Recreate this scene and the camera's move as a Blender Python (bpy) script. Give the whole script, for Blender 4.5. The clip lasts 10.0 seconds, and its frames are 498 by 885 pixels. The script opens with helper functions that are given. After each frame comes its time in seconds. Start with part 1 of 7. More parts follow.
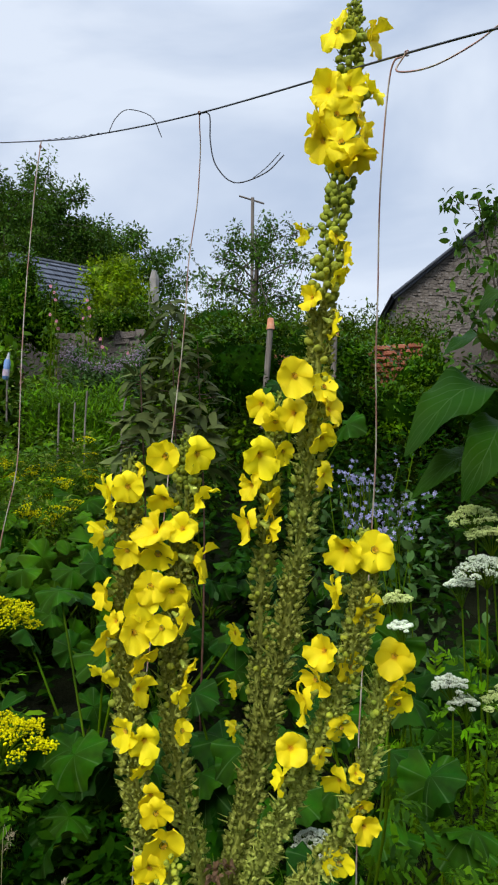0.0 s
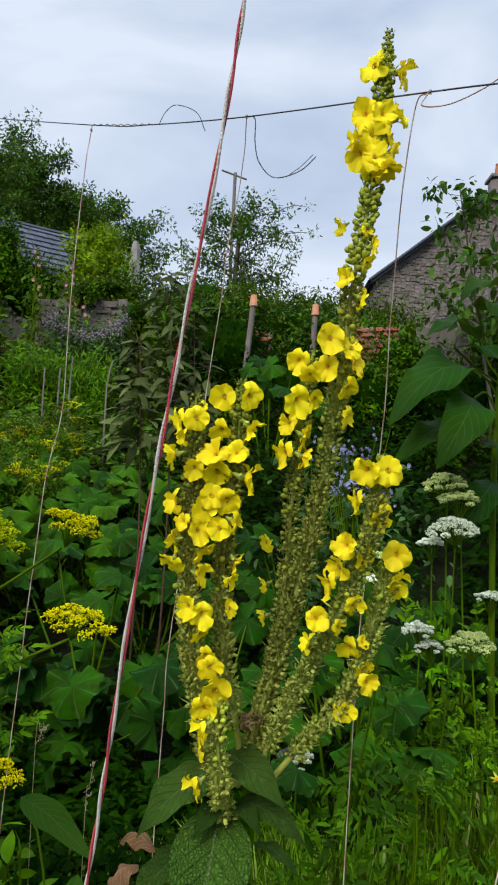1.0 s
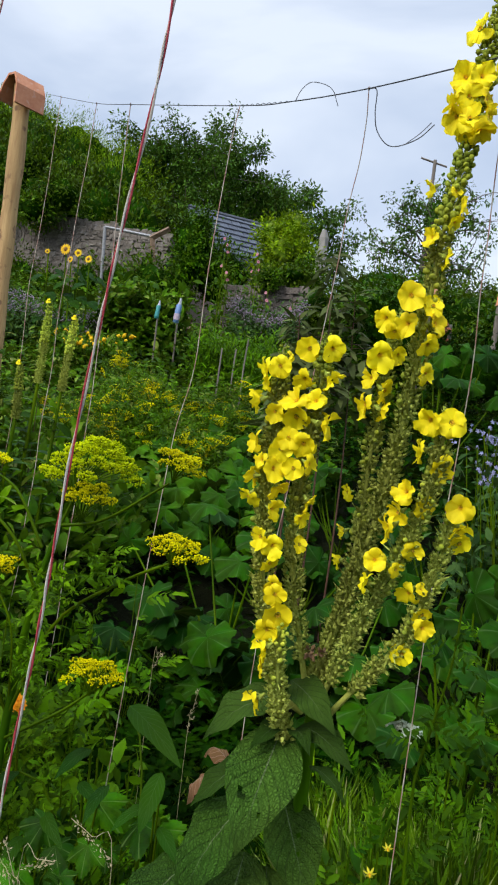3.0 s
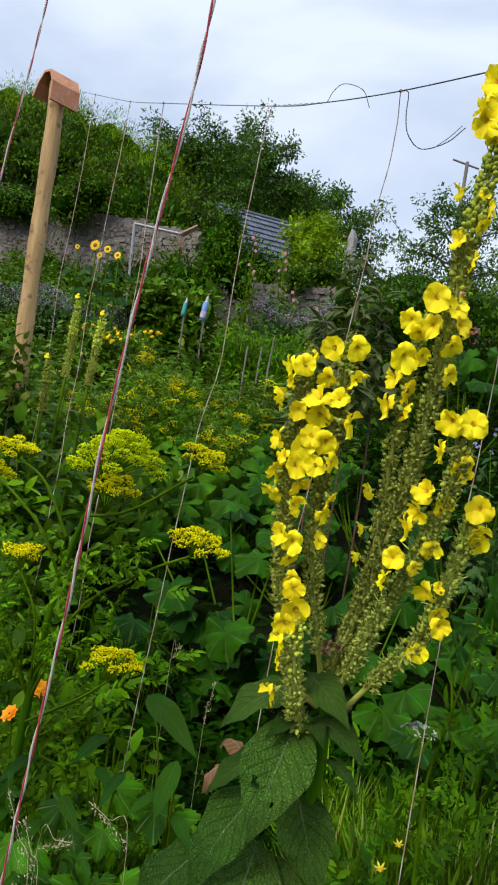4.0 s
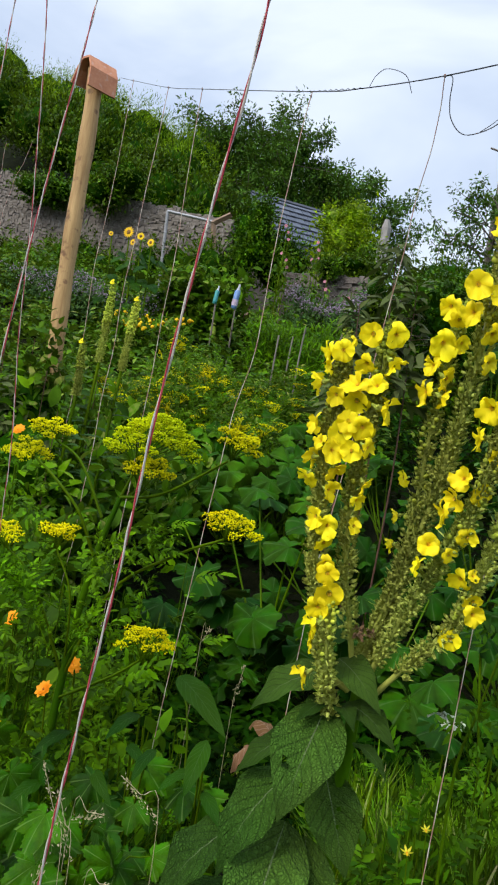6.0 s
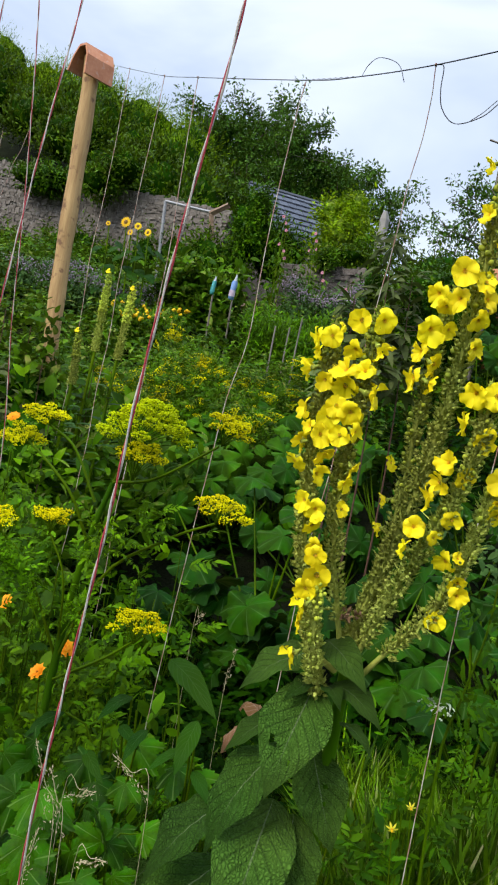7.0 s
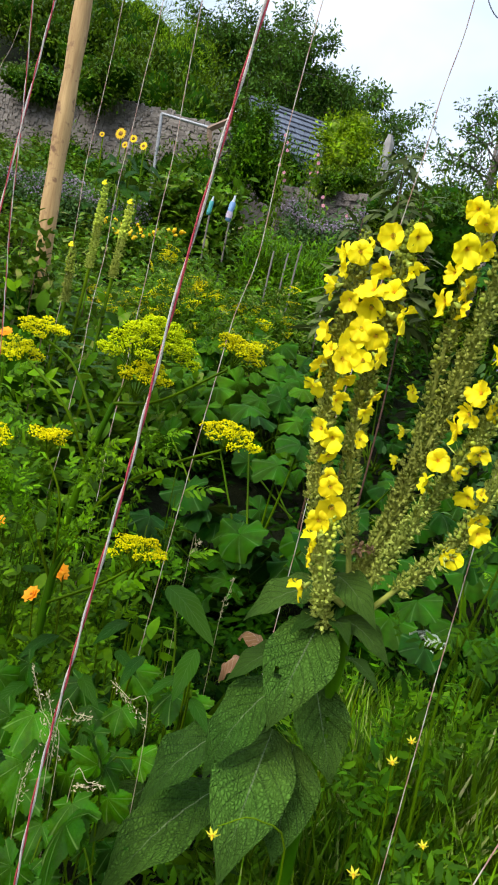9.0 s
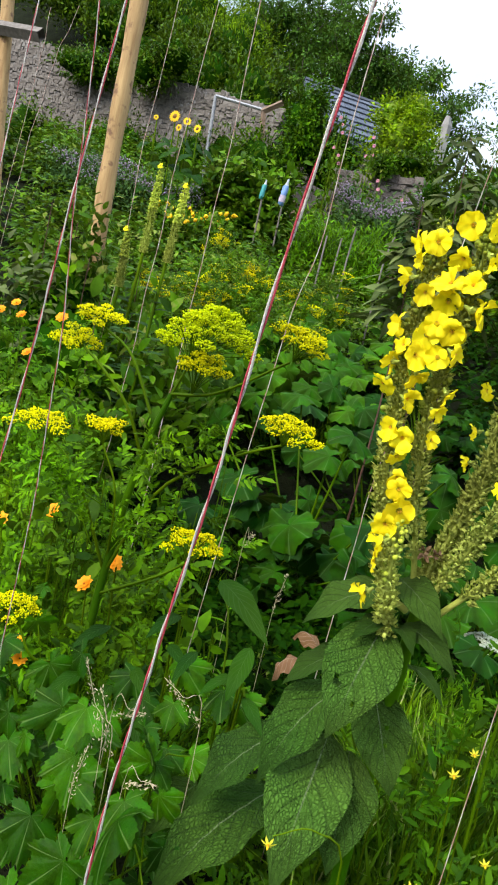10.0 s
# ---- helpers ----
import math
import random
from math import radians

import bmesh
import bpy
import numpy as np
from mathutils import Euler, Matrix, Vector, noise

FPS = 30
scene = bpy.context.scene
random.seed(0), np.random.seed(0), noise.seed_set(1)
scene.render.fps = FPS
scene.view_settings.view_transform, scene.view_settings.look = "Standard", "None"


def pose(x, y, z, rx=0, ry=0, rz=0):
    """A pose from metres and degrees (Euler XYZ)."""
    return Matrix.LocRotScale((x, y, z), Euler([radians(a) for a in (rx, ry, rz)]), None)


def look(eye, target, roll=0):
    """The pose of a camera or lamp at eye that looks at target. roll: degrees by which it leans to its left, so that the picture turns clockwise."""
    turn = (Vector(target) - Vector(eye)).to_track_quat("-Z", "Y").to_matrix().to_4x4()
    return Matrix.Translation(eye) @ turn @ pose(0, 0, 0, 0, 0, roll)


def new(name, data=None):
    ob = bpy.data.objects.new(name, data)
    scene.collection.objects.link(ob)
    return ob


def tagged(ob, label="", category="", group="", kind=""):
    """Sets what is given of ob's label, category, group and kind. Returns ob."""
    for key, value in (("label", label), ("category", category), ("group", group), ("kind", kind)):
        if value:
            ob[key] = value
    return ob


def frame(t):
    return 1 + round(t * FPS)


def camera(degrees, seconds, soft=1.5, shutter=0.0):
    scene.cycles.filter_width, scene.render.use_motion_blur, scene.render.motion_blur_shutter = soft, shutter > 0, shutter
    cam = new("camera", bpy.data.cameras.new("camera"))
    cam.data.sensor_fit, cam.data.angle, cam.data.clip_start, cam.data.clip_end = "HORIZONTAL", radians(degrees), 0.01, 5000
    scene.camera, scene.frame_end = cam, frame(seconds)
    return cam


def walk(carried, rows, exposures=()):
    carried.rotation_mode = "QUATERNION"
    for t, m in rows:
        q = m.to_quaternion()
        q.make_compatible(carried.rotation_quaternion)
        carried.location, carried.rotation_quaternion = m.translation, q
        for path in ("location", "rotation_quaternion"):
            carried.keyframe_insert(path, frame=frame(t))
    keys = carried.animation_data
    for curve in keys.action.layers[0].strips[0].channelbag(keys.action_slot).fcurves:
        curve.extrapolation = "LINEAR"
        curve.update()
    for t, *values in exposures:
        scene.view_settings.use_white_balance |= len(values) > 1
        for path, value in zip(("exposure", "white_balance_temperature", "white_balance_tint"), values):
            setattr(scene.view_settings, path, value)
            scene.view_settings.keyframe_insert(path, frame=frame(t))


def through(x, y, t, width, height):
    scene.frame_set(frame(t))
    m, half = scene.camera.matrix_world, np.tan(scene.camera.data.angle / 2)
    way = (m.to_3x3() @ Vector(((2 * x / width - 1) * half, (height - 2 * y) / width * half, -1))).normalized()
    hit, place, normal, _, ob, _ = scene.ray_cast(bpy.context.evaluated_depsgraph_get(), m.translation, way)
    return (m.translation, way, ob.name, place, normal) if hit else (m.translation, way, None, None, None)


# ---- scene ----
cam = camera(38.2, 10.0, 2.1)
PATH = [
    (0, (0.085, 0.025, 1.441), (-0.004, 2.016, 1.607), 0.2),
    (0.5, (0.059, -0.084, 1.414), (0.038, 1.913, 1.528), -1.5),
    (1, (-0.013, -0.217, 1.368), (-0.015, 1.78, 1.474), 2.6),
    (1.5, (0.089, -0.234, 1.328), (-0.057, 1.759, 1.424), 2.9),
    (2, (0.152, -0.29, 1.321), (-0.154, 1.685, 1.395), 6.1),
    (2.5, (0.159, -0.292, 1.307), (-0.239, 1.667, 1.368), 7.0),
    (3, (0.16, -0.286, 1.305), (-0.331, 1.652, 1.344), 7.3),
    (4.5, (0.17, -0.312, 1.288), (-0.387, 1.608, 1.312), 9.0),
    (5, (0.174, -0.305, 1.276), (-0.367, 1.621, 1.276), 8.5),
    (5.5, (0.126, -0.306, 1.299), (-0.468, 1.604, 1.288), 8.9),
    (6, (0.155, -0.318, 1.288), (-0.465, 1.584, 1.274), 10.0),
    (7.5, (0.176, -0.331, 1.273), (-0.418, 1.578, 1.206), 10.5),
    (8, (0.14, -0.281, 1.261), (-0.424, 1.634, 1.141), 10.5),
    (8.5, (0.152, -0.263, 1.251), (-0.398, 1.651, 1.063), 10.1),
    (9, (0.114, -0.271, 1.257), (-0.423, 1.643, 1.036), 12.5),
    (9.5, (0.135, -0.276, 1.247), (-0.401, 1.633, 0.984), 13.6),
    (10, (0.069, -0.238, 1.264), (-0.573, 1.634, 0.975), 13.4),
]
walk(cam, [(t, look(eye, target, roll)) for t, eye, target, roll in PATH],
     ((0.0, 0.0), (2.5, 0.06), (3.0, 0.12), (5.0, 0.2), (7.5, 0.35), (8.5, 0.46), (9.0, 0.64), (9.5, 0.84), (10.0, 0.8)))


# ---- light and sky ----
world = bpy.data.worlds.new("overcast_sky")
scene.world = world
world.use_nodes = True
wn, wl = world.node_tree.nodes, world.node_tree.links
wn.clear()
w_out = wn.new("ShaderNodeOutputWorld")
w_sky = wn.new("ShaderNodeTexSky")
w_sky.sky_type, w_sky.sun_disc = "NISHITA", False
w_sky.sun_elevation, w_sky.sun_rotation = radians(42), radians(207)
w_bg1 = wn.new("ShaderNodeBackground")
w_bg1.inputs["Strength"].default_value = 0.07
wl.new(w_sky.outputs[0], w_bg1.inputs["Color"])
w_tc = wn.new("ShaderNodeTexCoord")
w_map = wn.new("ShaderNodeMapping")
w_map.inputs["Scale"].default_value = (1.0, 1.0, 2.2)
w_map.inputs["Rotation"].default_value = (0.2, 0.3, 0.4)
wl.new(w_tc.outputs["Generated"], w_map.inputs["Vector"])
w_noise = wn.new("ShaderNodeTexNoise")
w_noise.inputs["Scale"].default_value = 2.3
w_noise.inputs["Detail"].default_value = 5.0
w_noise.inputs["Distortion"].default_value = 0.4
wl.new(w_map.outputs[0], w_noise.inputs["Vector"])
w_ramp = wn.new("ShaderNodeValToRGB")
w_ramp.color_ramp.elements[0].position, w_ramp.color_ramp.elements[0].color = 0.38, (0.46, 0.56, 0.74, 1)
w_ramp.color_ramp.elements[1].position, w_ramp.color_ramp.elements[1].color = 0.62, (0.75, 0.83, 0.96, 1)
wl.new(w_noise.outputs["Fac"], w_ramp.inputs["Fac"])
w_bg2 = wn.new("ShaderNodeBackground")
w_bg2.inputs["Strength"].default_value = 1.0
wl.new(w_ramp.outputs[0], w_bg2.inputs["Color"])
# an overcast sky is brightest overhead
w_sep = wn.new("ShaderNodeSeparateXYZ")
wl.new(w_tc.outputs["Generated"], w_sep.inputs[0])
w_up = wn.new("ShaderNodeMapRange")
w_up.inputs[1].default_value, w_up.inputs[2].default_value = 0.58, 1.0
w_up.inputs[3].default_value, w_up.inputs[4].default_value = 1.15, 3.2
wl.new(w_sep.outputs[2], w_up.inputs[0])
wl.new(w_up.outputs[0], w_bg2.inputs["Strength"])
w_mix = wn.new("ShaderNodeMixShader")
w_mix.inputs[0].default_value = 0.85
wl.new(w_bg1.outputs[0], w_mix.inputs[1])
wl.new(w_bg2.outputs[0], w_mix.inputs[2])
wl.new(w_mix.outputs[0], w_out.inputs["Surface"])

sun_data = bpy.data.lights.new("sun", "SUN")
sun_data.energy, sun_data.angle, sun_data.color = 3.0, radians(30), (1.0, 0.97, 0.91)
sun = new("sun", sun_data)
sun.matrix_world = look((-3.5, -6, 7.5), (0, 1, 1))


# ---- materials ----
def nodes_of(name):
    mat = bpy.data.materials.new(name)
    mat.use_nodes = True
    nt = mat.node_tree
    nt.nodes.clear()
    out = nt.nodes.new("ShaderNodeOutputMaterial")
    return mat, nt, out


def node(nt, kind, **values):
    n = nt.nodes.new(kind)
    for key, value in values.items():
        n.inputs[key].default_value = value
    return n


def calc(nt, op, a, b=None, clamp=False):
    n = nt.nodes.new("ShaderNodeMath")
    n.operation, n.use_clamp = op, clamp
    for i, v in enumerate((a, b)):
        if v is None:
            continue
        if isinstance(v, (int, float)):
            n.inputs[i].default_value = v
        else:
            nt.links.new(v, n.inputs[i])
    return n.outputs[0]


def blend(nt, fac, a, b):
    n = nt.nodes.new("ShaderNodeMix")
    n.data_type = "RGBA"
    for sock, v in ((n.inputs[0], fac), (n.inputs[6], a), (n.inputs[7], b)):
        if isinstance(v, (int, float)):
            sock.default_value = v
        elif isinstance(v, tuple):
            sock.default_value = (*v[:3], 1)
        else:
            nt.links.new(v, sock)
    return n.outputs[2]


def ramp01(nt, v, lo, hi):
    n = nt.nodes.new("ShaderNodeMapRange")
    n.inputs[1].default_value, n.inputs[2].default_value = lo, hi
    nt.links.new(v, n.inputs[0])
    return n.outputs[0]


def noise_tex(nt, scale, detail=3.0, coord="Object", stretch=None):
    tc = nt.nodes.new("ShaderNodeTexCoord")
    n = node(nt, "ShaderNodeTexNoise", Scale=scale, Detail=detail)
    vec = tc.outputs[coord]
    if stretch:
        m = node(nt, "ShaderNodeMapping", Scale=stretch)
        nt.links.new(vec, m.inputs["Vector"])
        vec = m.outputs[0]
    nt.links.new(vec, n.inputs["Vector"])
    return n.outputs["Fac"]


def leaf_mat(name, dark, light, rough=0.55, through=0.25, veins="", vein_col=(0.3, 0.4, 0.2), per="island",
             grain=40.0, bump=0.25, old=None, sat=1.4, vein=0.55, gloss=0.07):
    mat, nt, out = nodes_of(name)
    if per == "island":
        rnd = nt.nodes.new("ShaderNodeNewGeometry").outputs["Random Per Island"]
    else:
        rnd = nt.nodes.new("ShaderNodeObjectInfo").outputs["Random"]
    mott = noise_tex(nt, grain, 4.0)
    fac = calc(nt, "POWER", calc(nt, "ADD", calc(nt, "MULTIPLY", rnd, 0.72), calc(nt, "MULTIPLY", mott, 0.36), True), 1.4)
    col = blend(nt, fac, dark, light)
    big = noise_tex(nt, 2.5, 2.0)
    hs = node(nt, "ShaderNodeHueSaturation", Saturation=sat)
    nt.links.new(col, hs.inputs["Color"])
    nt.links.new(calc(nt, "ADD", 0.6, calc(nt, "MULTIPLY", ramp01(nt, big, 0.32, 0.68), 0.8)), hs.inputs["Value"])
    nt.links.new(calc(nt, "ADD", 0.489, calc(nt, "MULTIPLY", ramp01(nt, noise_tex(nt, 3.7, 2.0), 0.3, 0.7), 0.026)), hs.inputs["Hue"])
    col = hs.outputs[0]
    if old:
        col = blend(nt, ramp01(nt, calc(nt, "ADD", calc(nt, "MULTIPLY", rnd, 0.7), calc(nt, "MULTIPLY", mott, 0.45)), 0.82, 0.98), col, old)
    height = mott
    if veins:
        uv = nt.nodes.new("ShaderNodeTexCoord").outputs["UV"]
        sep = nt.nodes.new("ShaderNodeSeparateXYZ")
        nt.links.new(uv, sep.inputs[0])
        u, v = sep.outputs[0], sep.outputs[1]
        across = calc(nt, "MULTIPLY", calc(nt, "ABSOLUTE", calc(nt, "SUBTRACT", u, 0.5)), 2.0)
        if veins == "palmate":
            x = calc(nt, "SUBTRACT", u, 0.5)
            y = calc(nt, "SUBTRACT", v, 0.3)
            ang = calc(nt, "ARCTAN2", x, y)
            line = calc(nt, "ABSOLUTE", calc(nt, "SINE", calc(nt, "MULTIPLY", ang, 3.5)))
            mask = calc(nt, "SUBTRACT", 1.0, ramp01(nt, line, 0.03, 0.14))
        else:
            mid = calc(nt, "SUBTRACT", 1.0, ramp01(nt, across, 0.008, 0.032))
            fr = calc(nt, "FRACT", calc(nt, "SUBTRACT", calc(nt, "MULTIPLY", v, 8.0), calc(nt, "MULTIPLY", across, 2.6)))
            side = calc(nt, "SUBTRACT", 1.0, ramp01(nt, calc(nt, "ABSOLUTE", calc(nt, "SUBTRACT", fr, 0.5)), 0.03, 0.10))
            mask = calc(nt, "MAXIMUM", mid, calc(nt, "MULTIPLY", side, 0.45))
        if veins == "net":
            vor = nt.nodes.new("ShaderNodeTexVoronoi")
            vor.feature = "DISTANCE_TO_EDGE"
            vor.inputs["Scale"].default_value = 25.0
            m = node(nt, "ShaderNodeMapping", Scale=(1.0, 1.7, 1.0))
            nt.links.new(uv, m.inputs["Vector"])
            wob = node(nt, "ShaderNodeTexNoise", Scale=5.0, Detail=2.0)
            nt.links.new(m.outputs[0], wob.inputs["Vector"])
            nt.links.new(blend(nt, 0.12, m.outputs[0], wob.outputs["Color"]), vor.inputs["Vector"])
            edge = calc(nt, "POWER", calc(nt, "SUBTRACT", 1.0, ramp01(nt, vor.outputs["Distance"], 0.0, 0.34)), 1.8)
            col = blend(nt, calc(nt, "MULTIPLY", calc(nt, "MULTIPLY", edge, ramp01(nt, noise_tex(nt, 14.0, 3.0), 0.36, 0.68)), 0.42), col, tuple(c * 0.4 for c in dark))
            height = calc(nt, "SUBTRACT", 0.7, edge)
            col = blend(nt, calc(nt, "MULTIPLY", side, 0.4), col, tuple(c * 0.4 for c in dark))
            height = calc(nt, "SUBTRACT", height, calc(nt, "MULTIPLY", side, 0.6))
            col = blend(nt, calc(nt, "MULTIPLY", mid, calc(nt, "MULTIPLY", calc(nt, "SUBTRACT", 1.0, ramp01(nt, v, 0.3, 0.85)), 0.8)), col, vein_col)
        else:
            col = blend(nt, calc(nt, "MULTIPLY", mask, vein), col, vein_col)
            height = calc(nt, "SUBTRACT", height, mask)
    bsdf = node(nt, "ShaderNodeBsdfPrincipled", Roughness=rough)
    bsdf.inputs["Specular IOR Level"].default_value = gloss
    nt.links.new(col, bsdf.inputs["Base Color"])
    b = node(nt, "ShaderNodeBump", Strength=bump, Distance=0.004)
    nt.links.new(height, b.inputs["Height"])
    nt.links.new(b.outputs[0], bsdf.inputs["Normal"])
    tr = nt.nodes.new("ShaderNodeBsdfTranslucent")
    nt.links.new(blend(nt, 0.3, col, (0.25, 0.35, 0.03)), tr.inputs["Color"])
    mix = nt.nodes.new("ShaderNodeMixShader")
    mix.inputs[0].default_value = through * 0.7
    nt.links.new(bsdf.outputs[0], mix.inputs[1])
    nt.links.new(tr.outputs[0], mix.inputs[2])
    nt.links.new(mix.outputs[0], out.inputs["Surface"])
    return mat


def solid_mat(name, a, b, rough=0.8, scale=8.0, bump=0.4, stretch=None, dist=0.01, per="", spots=None, metal=0.0, fine=60.0, gloss=0.3):
    mat, nt, out = nodes_of(name)
    n1 = noise_tex(nt, scale, 5.0, stretch=stretch)
    n2 = noise_tex(nt, fine, 3.0, stretch=stretch)
    fac = calc(nt, "ADD", calc(nt, "MULTIPLY", n1, 0.75), calc(nt, "MULTIPLY", n2, 0.35))
    fac = ramp01(nt, fac, 0.35, 0.75)
    if per:
        rnd = nt.nodes.new("ShaderNodeNewGeometry").outputs["Random Per Island"] if per == "island" else nt.nodes.new("ShaderNodeObjectInfo").outputs["Random"]
        fac = calc(nt, "ADD", calc(nt, "MULTIPLY", fac, 0.5), calc(nt, "MULTIPLY", rnd, 0.55), True)
    col = blend(nt, fac, a, b)
    if spots:
        col = blend(nt, ramp01(nt, noise_tex(nt, scale * 2.7, 4.0), 0.58, 0.68), col, spots)
    bsdf = node(nt, "ShaderNodeBsdfPrincipled", Roughness=rough, Metallic=metal)
    bsdf.inputs["Specular IOR Level"].default_value = gloss
    nt.links.new(col, bsdf.inputs["Base Color"])
    bp = node(nt, "ShaderNodeBump", Strength=bump, Distance=dist)
    nt.links.new(calc(nt, "ADD", n1, calc(nt, "MULTIPLY", n2, 0.5)), bp.inputs["Height"])
    nt.links.new(bp.outputs[0], bsdf.inputs["Normal"])
    nt.links.new(bsdf.outputs[0], out.inputs["Surface"])
    return mat


def petal_mat(name, edge, heart, through=0.3):
    mat, nt, out = nodes_of(name)
    rnd = nt.nodes.new("ShaderNodeObjectInfo").outputs["Random"]
    uv = nt.nodes.new("ShaderNodeTexCoord").outputs["UV"]
    sep = nt.nodes.new("ShaderNodeSeparateXYZ")
    nt.links.new(uv, sep.inputs[0])
    streak = noise_tex(nt, 18.0, 3.0, "UV", (3.0, 0.4, 1.0))
    col = blend(nt, ramp01(nt, calc(nt, "SUBTRACT", sep.outputs[1], calc(nt, "MULTIPLY", streak, 0.12)), 0.02, 0.11), heart, edge)
    col = blend(nt, calc(nt, "MULTIPLY", streak, 0.2), col, tuple(c * 0.85 for c in edge))
    hs = node(nt, "ShaderNodeHueSaturation")
    nt.links.new(col, hs.inputs["Color"])
    nt.links.new(calc(nt, "ADD", 0.94, calc(nt, "MULTIPLY", rnd, 0.12)), hs.inputs["Value"])
    nt.links.new(calc(nt, "ADD", 0.492, calc(nt, "MULTIPLY", rnd, 0.014)), hs.inputs["Hue"])
    bsdf = node(nt, "ShaderNodeBsdfPrincipled", Roughness=0.6)
    bsdf.inputs["Specular IOR Level"].default_value = 0.2
    nt.links.new(hs.outputs[0], bsdf.inputs["Base Color"])
    bp = node(nt, "ShaderNodeBump", Strength=0.25, Distance=0.001)
    nt.links.new(streak, bp.inputs["Height"])
    nt.links.new(bp.outputs[0], bsdf.inputs["Normal"])
    tr = nt.nodes.new("ShaderNodeBsdfTranslucent")
    nt.links.new(hs.outputs[0], tr.inputs["Color"])
    mix = nt.nodes.new("ShaderNodeMixShader")
    mix.inputs[0].default_value = through
    nt.links.new(bsdf.outputs[0], mix.inputs[1])
    nt.links.new(tr.outputs[0], mix.inputs[2])
    nt.links.new(mix.outputs[0], out.inputs["Surface"])
    return mat


M_MULLEIN = leaf_mat("mullein_leaf", (0.038, 0.074, 0.018), (0.087, 0.144, 0.039), 0.75, 0.1, "net", (0.17, 0.22, 0.10), "object", 30, 0.9, sat=1.2)
M_CALYX = leaf_mat("mullein_calyx", (0.230, 0.262, 0.066), (0.560, 0.590, 0.185), 0.8, 0.2, grain=250, sat=1.15)
M_BUD = leaf_mat("mullein_bud", (0.240, 0.300, 0.060), (0.504, 0.540, 0.096), 0.65, 0.15, grain=250, sat=1.1)
M_PETAL = petal_mat("mullein_petal", (0.97, 0.815, 0.010), (0.92, 0.66, 0.012), 0.28)
M_STAMEN = solid_mat("stamen", (0.80, 0.42, 0.03), (0.88, 0.55, 0.05), 0.7, 300, 0.1)
M_SQUASH = leaf_mat("squash_leaf", (0.010, 0.025, 0.008), (0.038, 0.080, 0.022), 0.7, 0.12, "palmate", (0.12, 0.21, 0.07), "object", 14, 0.15, vein=0.22)
M_SQUASH_PALE = leaf_mat("squash_leaf_pale", (0.018, 0.050, 0.010), (0.072, 0.150, 0.026), 0.7, 0.25, "palmate", (0.15, 0.25, 0.07), "object", 14, 0.15, vein=0.22)
M_SUNLEAF = leaf_mat("sunflower_leaf", (0.012, 0.031, 0.009), (0.029, 0.063, 0.014), 0.6, 0.25, "pinnate", (0.13, 0.22, 0.07), "object", 14, 0.5, vein=0.25)
M_CURRANT = leaf_mat("currant_leaf", (0.009, 0.027, 0.005), (0.056, 0.138, 0.022), 0.5, 0.2, "palmate", (0.2, 0.32, 0.08), "object", 25, 0.4, vein=0.3)
M_GREEN = leaf_mat("garden_green", (0.009, 0.024, 0.005), (0.125, 0.232, 0.038), 0.55, 0.3, old=(0.22, 0.22, 0.05))
# undergrowth green with the shade of the gaps put into its colour
M_SHADEGREEN = leaf_mat("shade_green", (0.004, 0.011, 0.003), (0.016, 0.038, 0.007), 0.7, 0.1, gloss=0.02)
M_FEATHER = leaf_mat("feathery_green", (0.011, 0.028, 0.005), (0.160, 0.305, 0.050), 0.6, 0.3)
M_TOMATO = leaf_mat("tomato_leaf", (0.011, 0.030, 0.006), (0.115, 0.215, 0.046), 0.6, 0.3)
M_GRASS = leaf_mat("grass_blade", (0.016, 0.042, 0.007), (0.190, 0.315, 0.060), 0.55, 0.35, old=(0.32, 0.28, 0.12))
M_LIME = leaf_mat("lime_bush", (0.090, 0.160, 0.018), (0.270, 0.375, 0.046), 0.5, 0.35)
M_TREE = leaf_mat("tree_leaf", (0.015, 0.032, 0.011), (0.127, 0.209, 0.073), 0.5, 0.25, grain=3)
M_HEDGE = leaf_mat("hedge_leaf", (0.012, 0.024, 0.006), (0.098, 0.158, 0.032), 0.5, 0.25, grain=4)
M_BANK = leaf_mat("bank_shrub", (0.072, 0.123, 0.026), (0.239, 0.334, 0.079), 0.6, 0.3, grain=3)
M_IVY = leaf_mat("ivy_leaf", (0.020, 0.046, 0.014), (0.100, 0.165, 0.042), 0.45, 0.15, grain=5)
M_ORACH = leaf_mat("orach_leaf", (0.030, 0.043, 0.012), (0.135, 0.165, 0.050), 0.65, 0.15, sat=1.0)
M_STEM = leaf_mat("green_stem", (0.046, 0.082, 0.017), (0.107, 0.150, 0.041), 0.55, 0.0, grain=80)
M_DARKSTEM = leaf_mat("dark_green_stem", (0.035, 0.075, 0.02), (0.07, 0.13, 0.035), 0.55, 0.0, grain=80)
M_REDSTEM = solid_mat("red_stem", (0.05, 0.024, 0.015), (0.10, 0.045, 0.028), 0.6, 30, 0.3)
M_YELLOW = leaf_mat("umbel_yellow", (0.504, 0.468, 0.018), (0.936, 0.816, 0.036), 0.65, 0.2)
M_SEED = leaf_mat("umbel_seed", (0.44, 0.54, 0.025), (0.8, 0.84, 0.05), 0.6, 0.2, sat=1.1)
M_WHITE = leaf_mat("umbel_white", (0.575, 0.644, 0.483), (0.943, 0.966, 0.851), 0.65, 0.2)
M_CREAM = leaf_mat("umbel_cream", (0.432, 0.504, 0.240), (0.696, 0.744, 0.432), 0.65, 0.2)
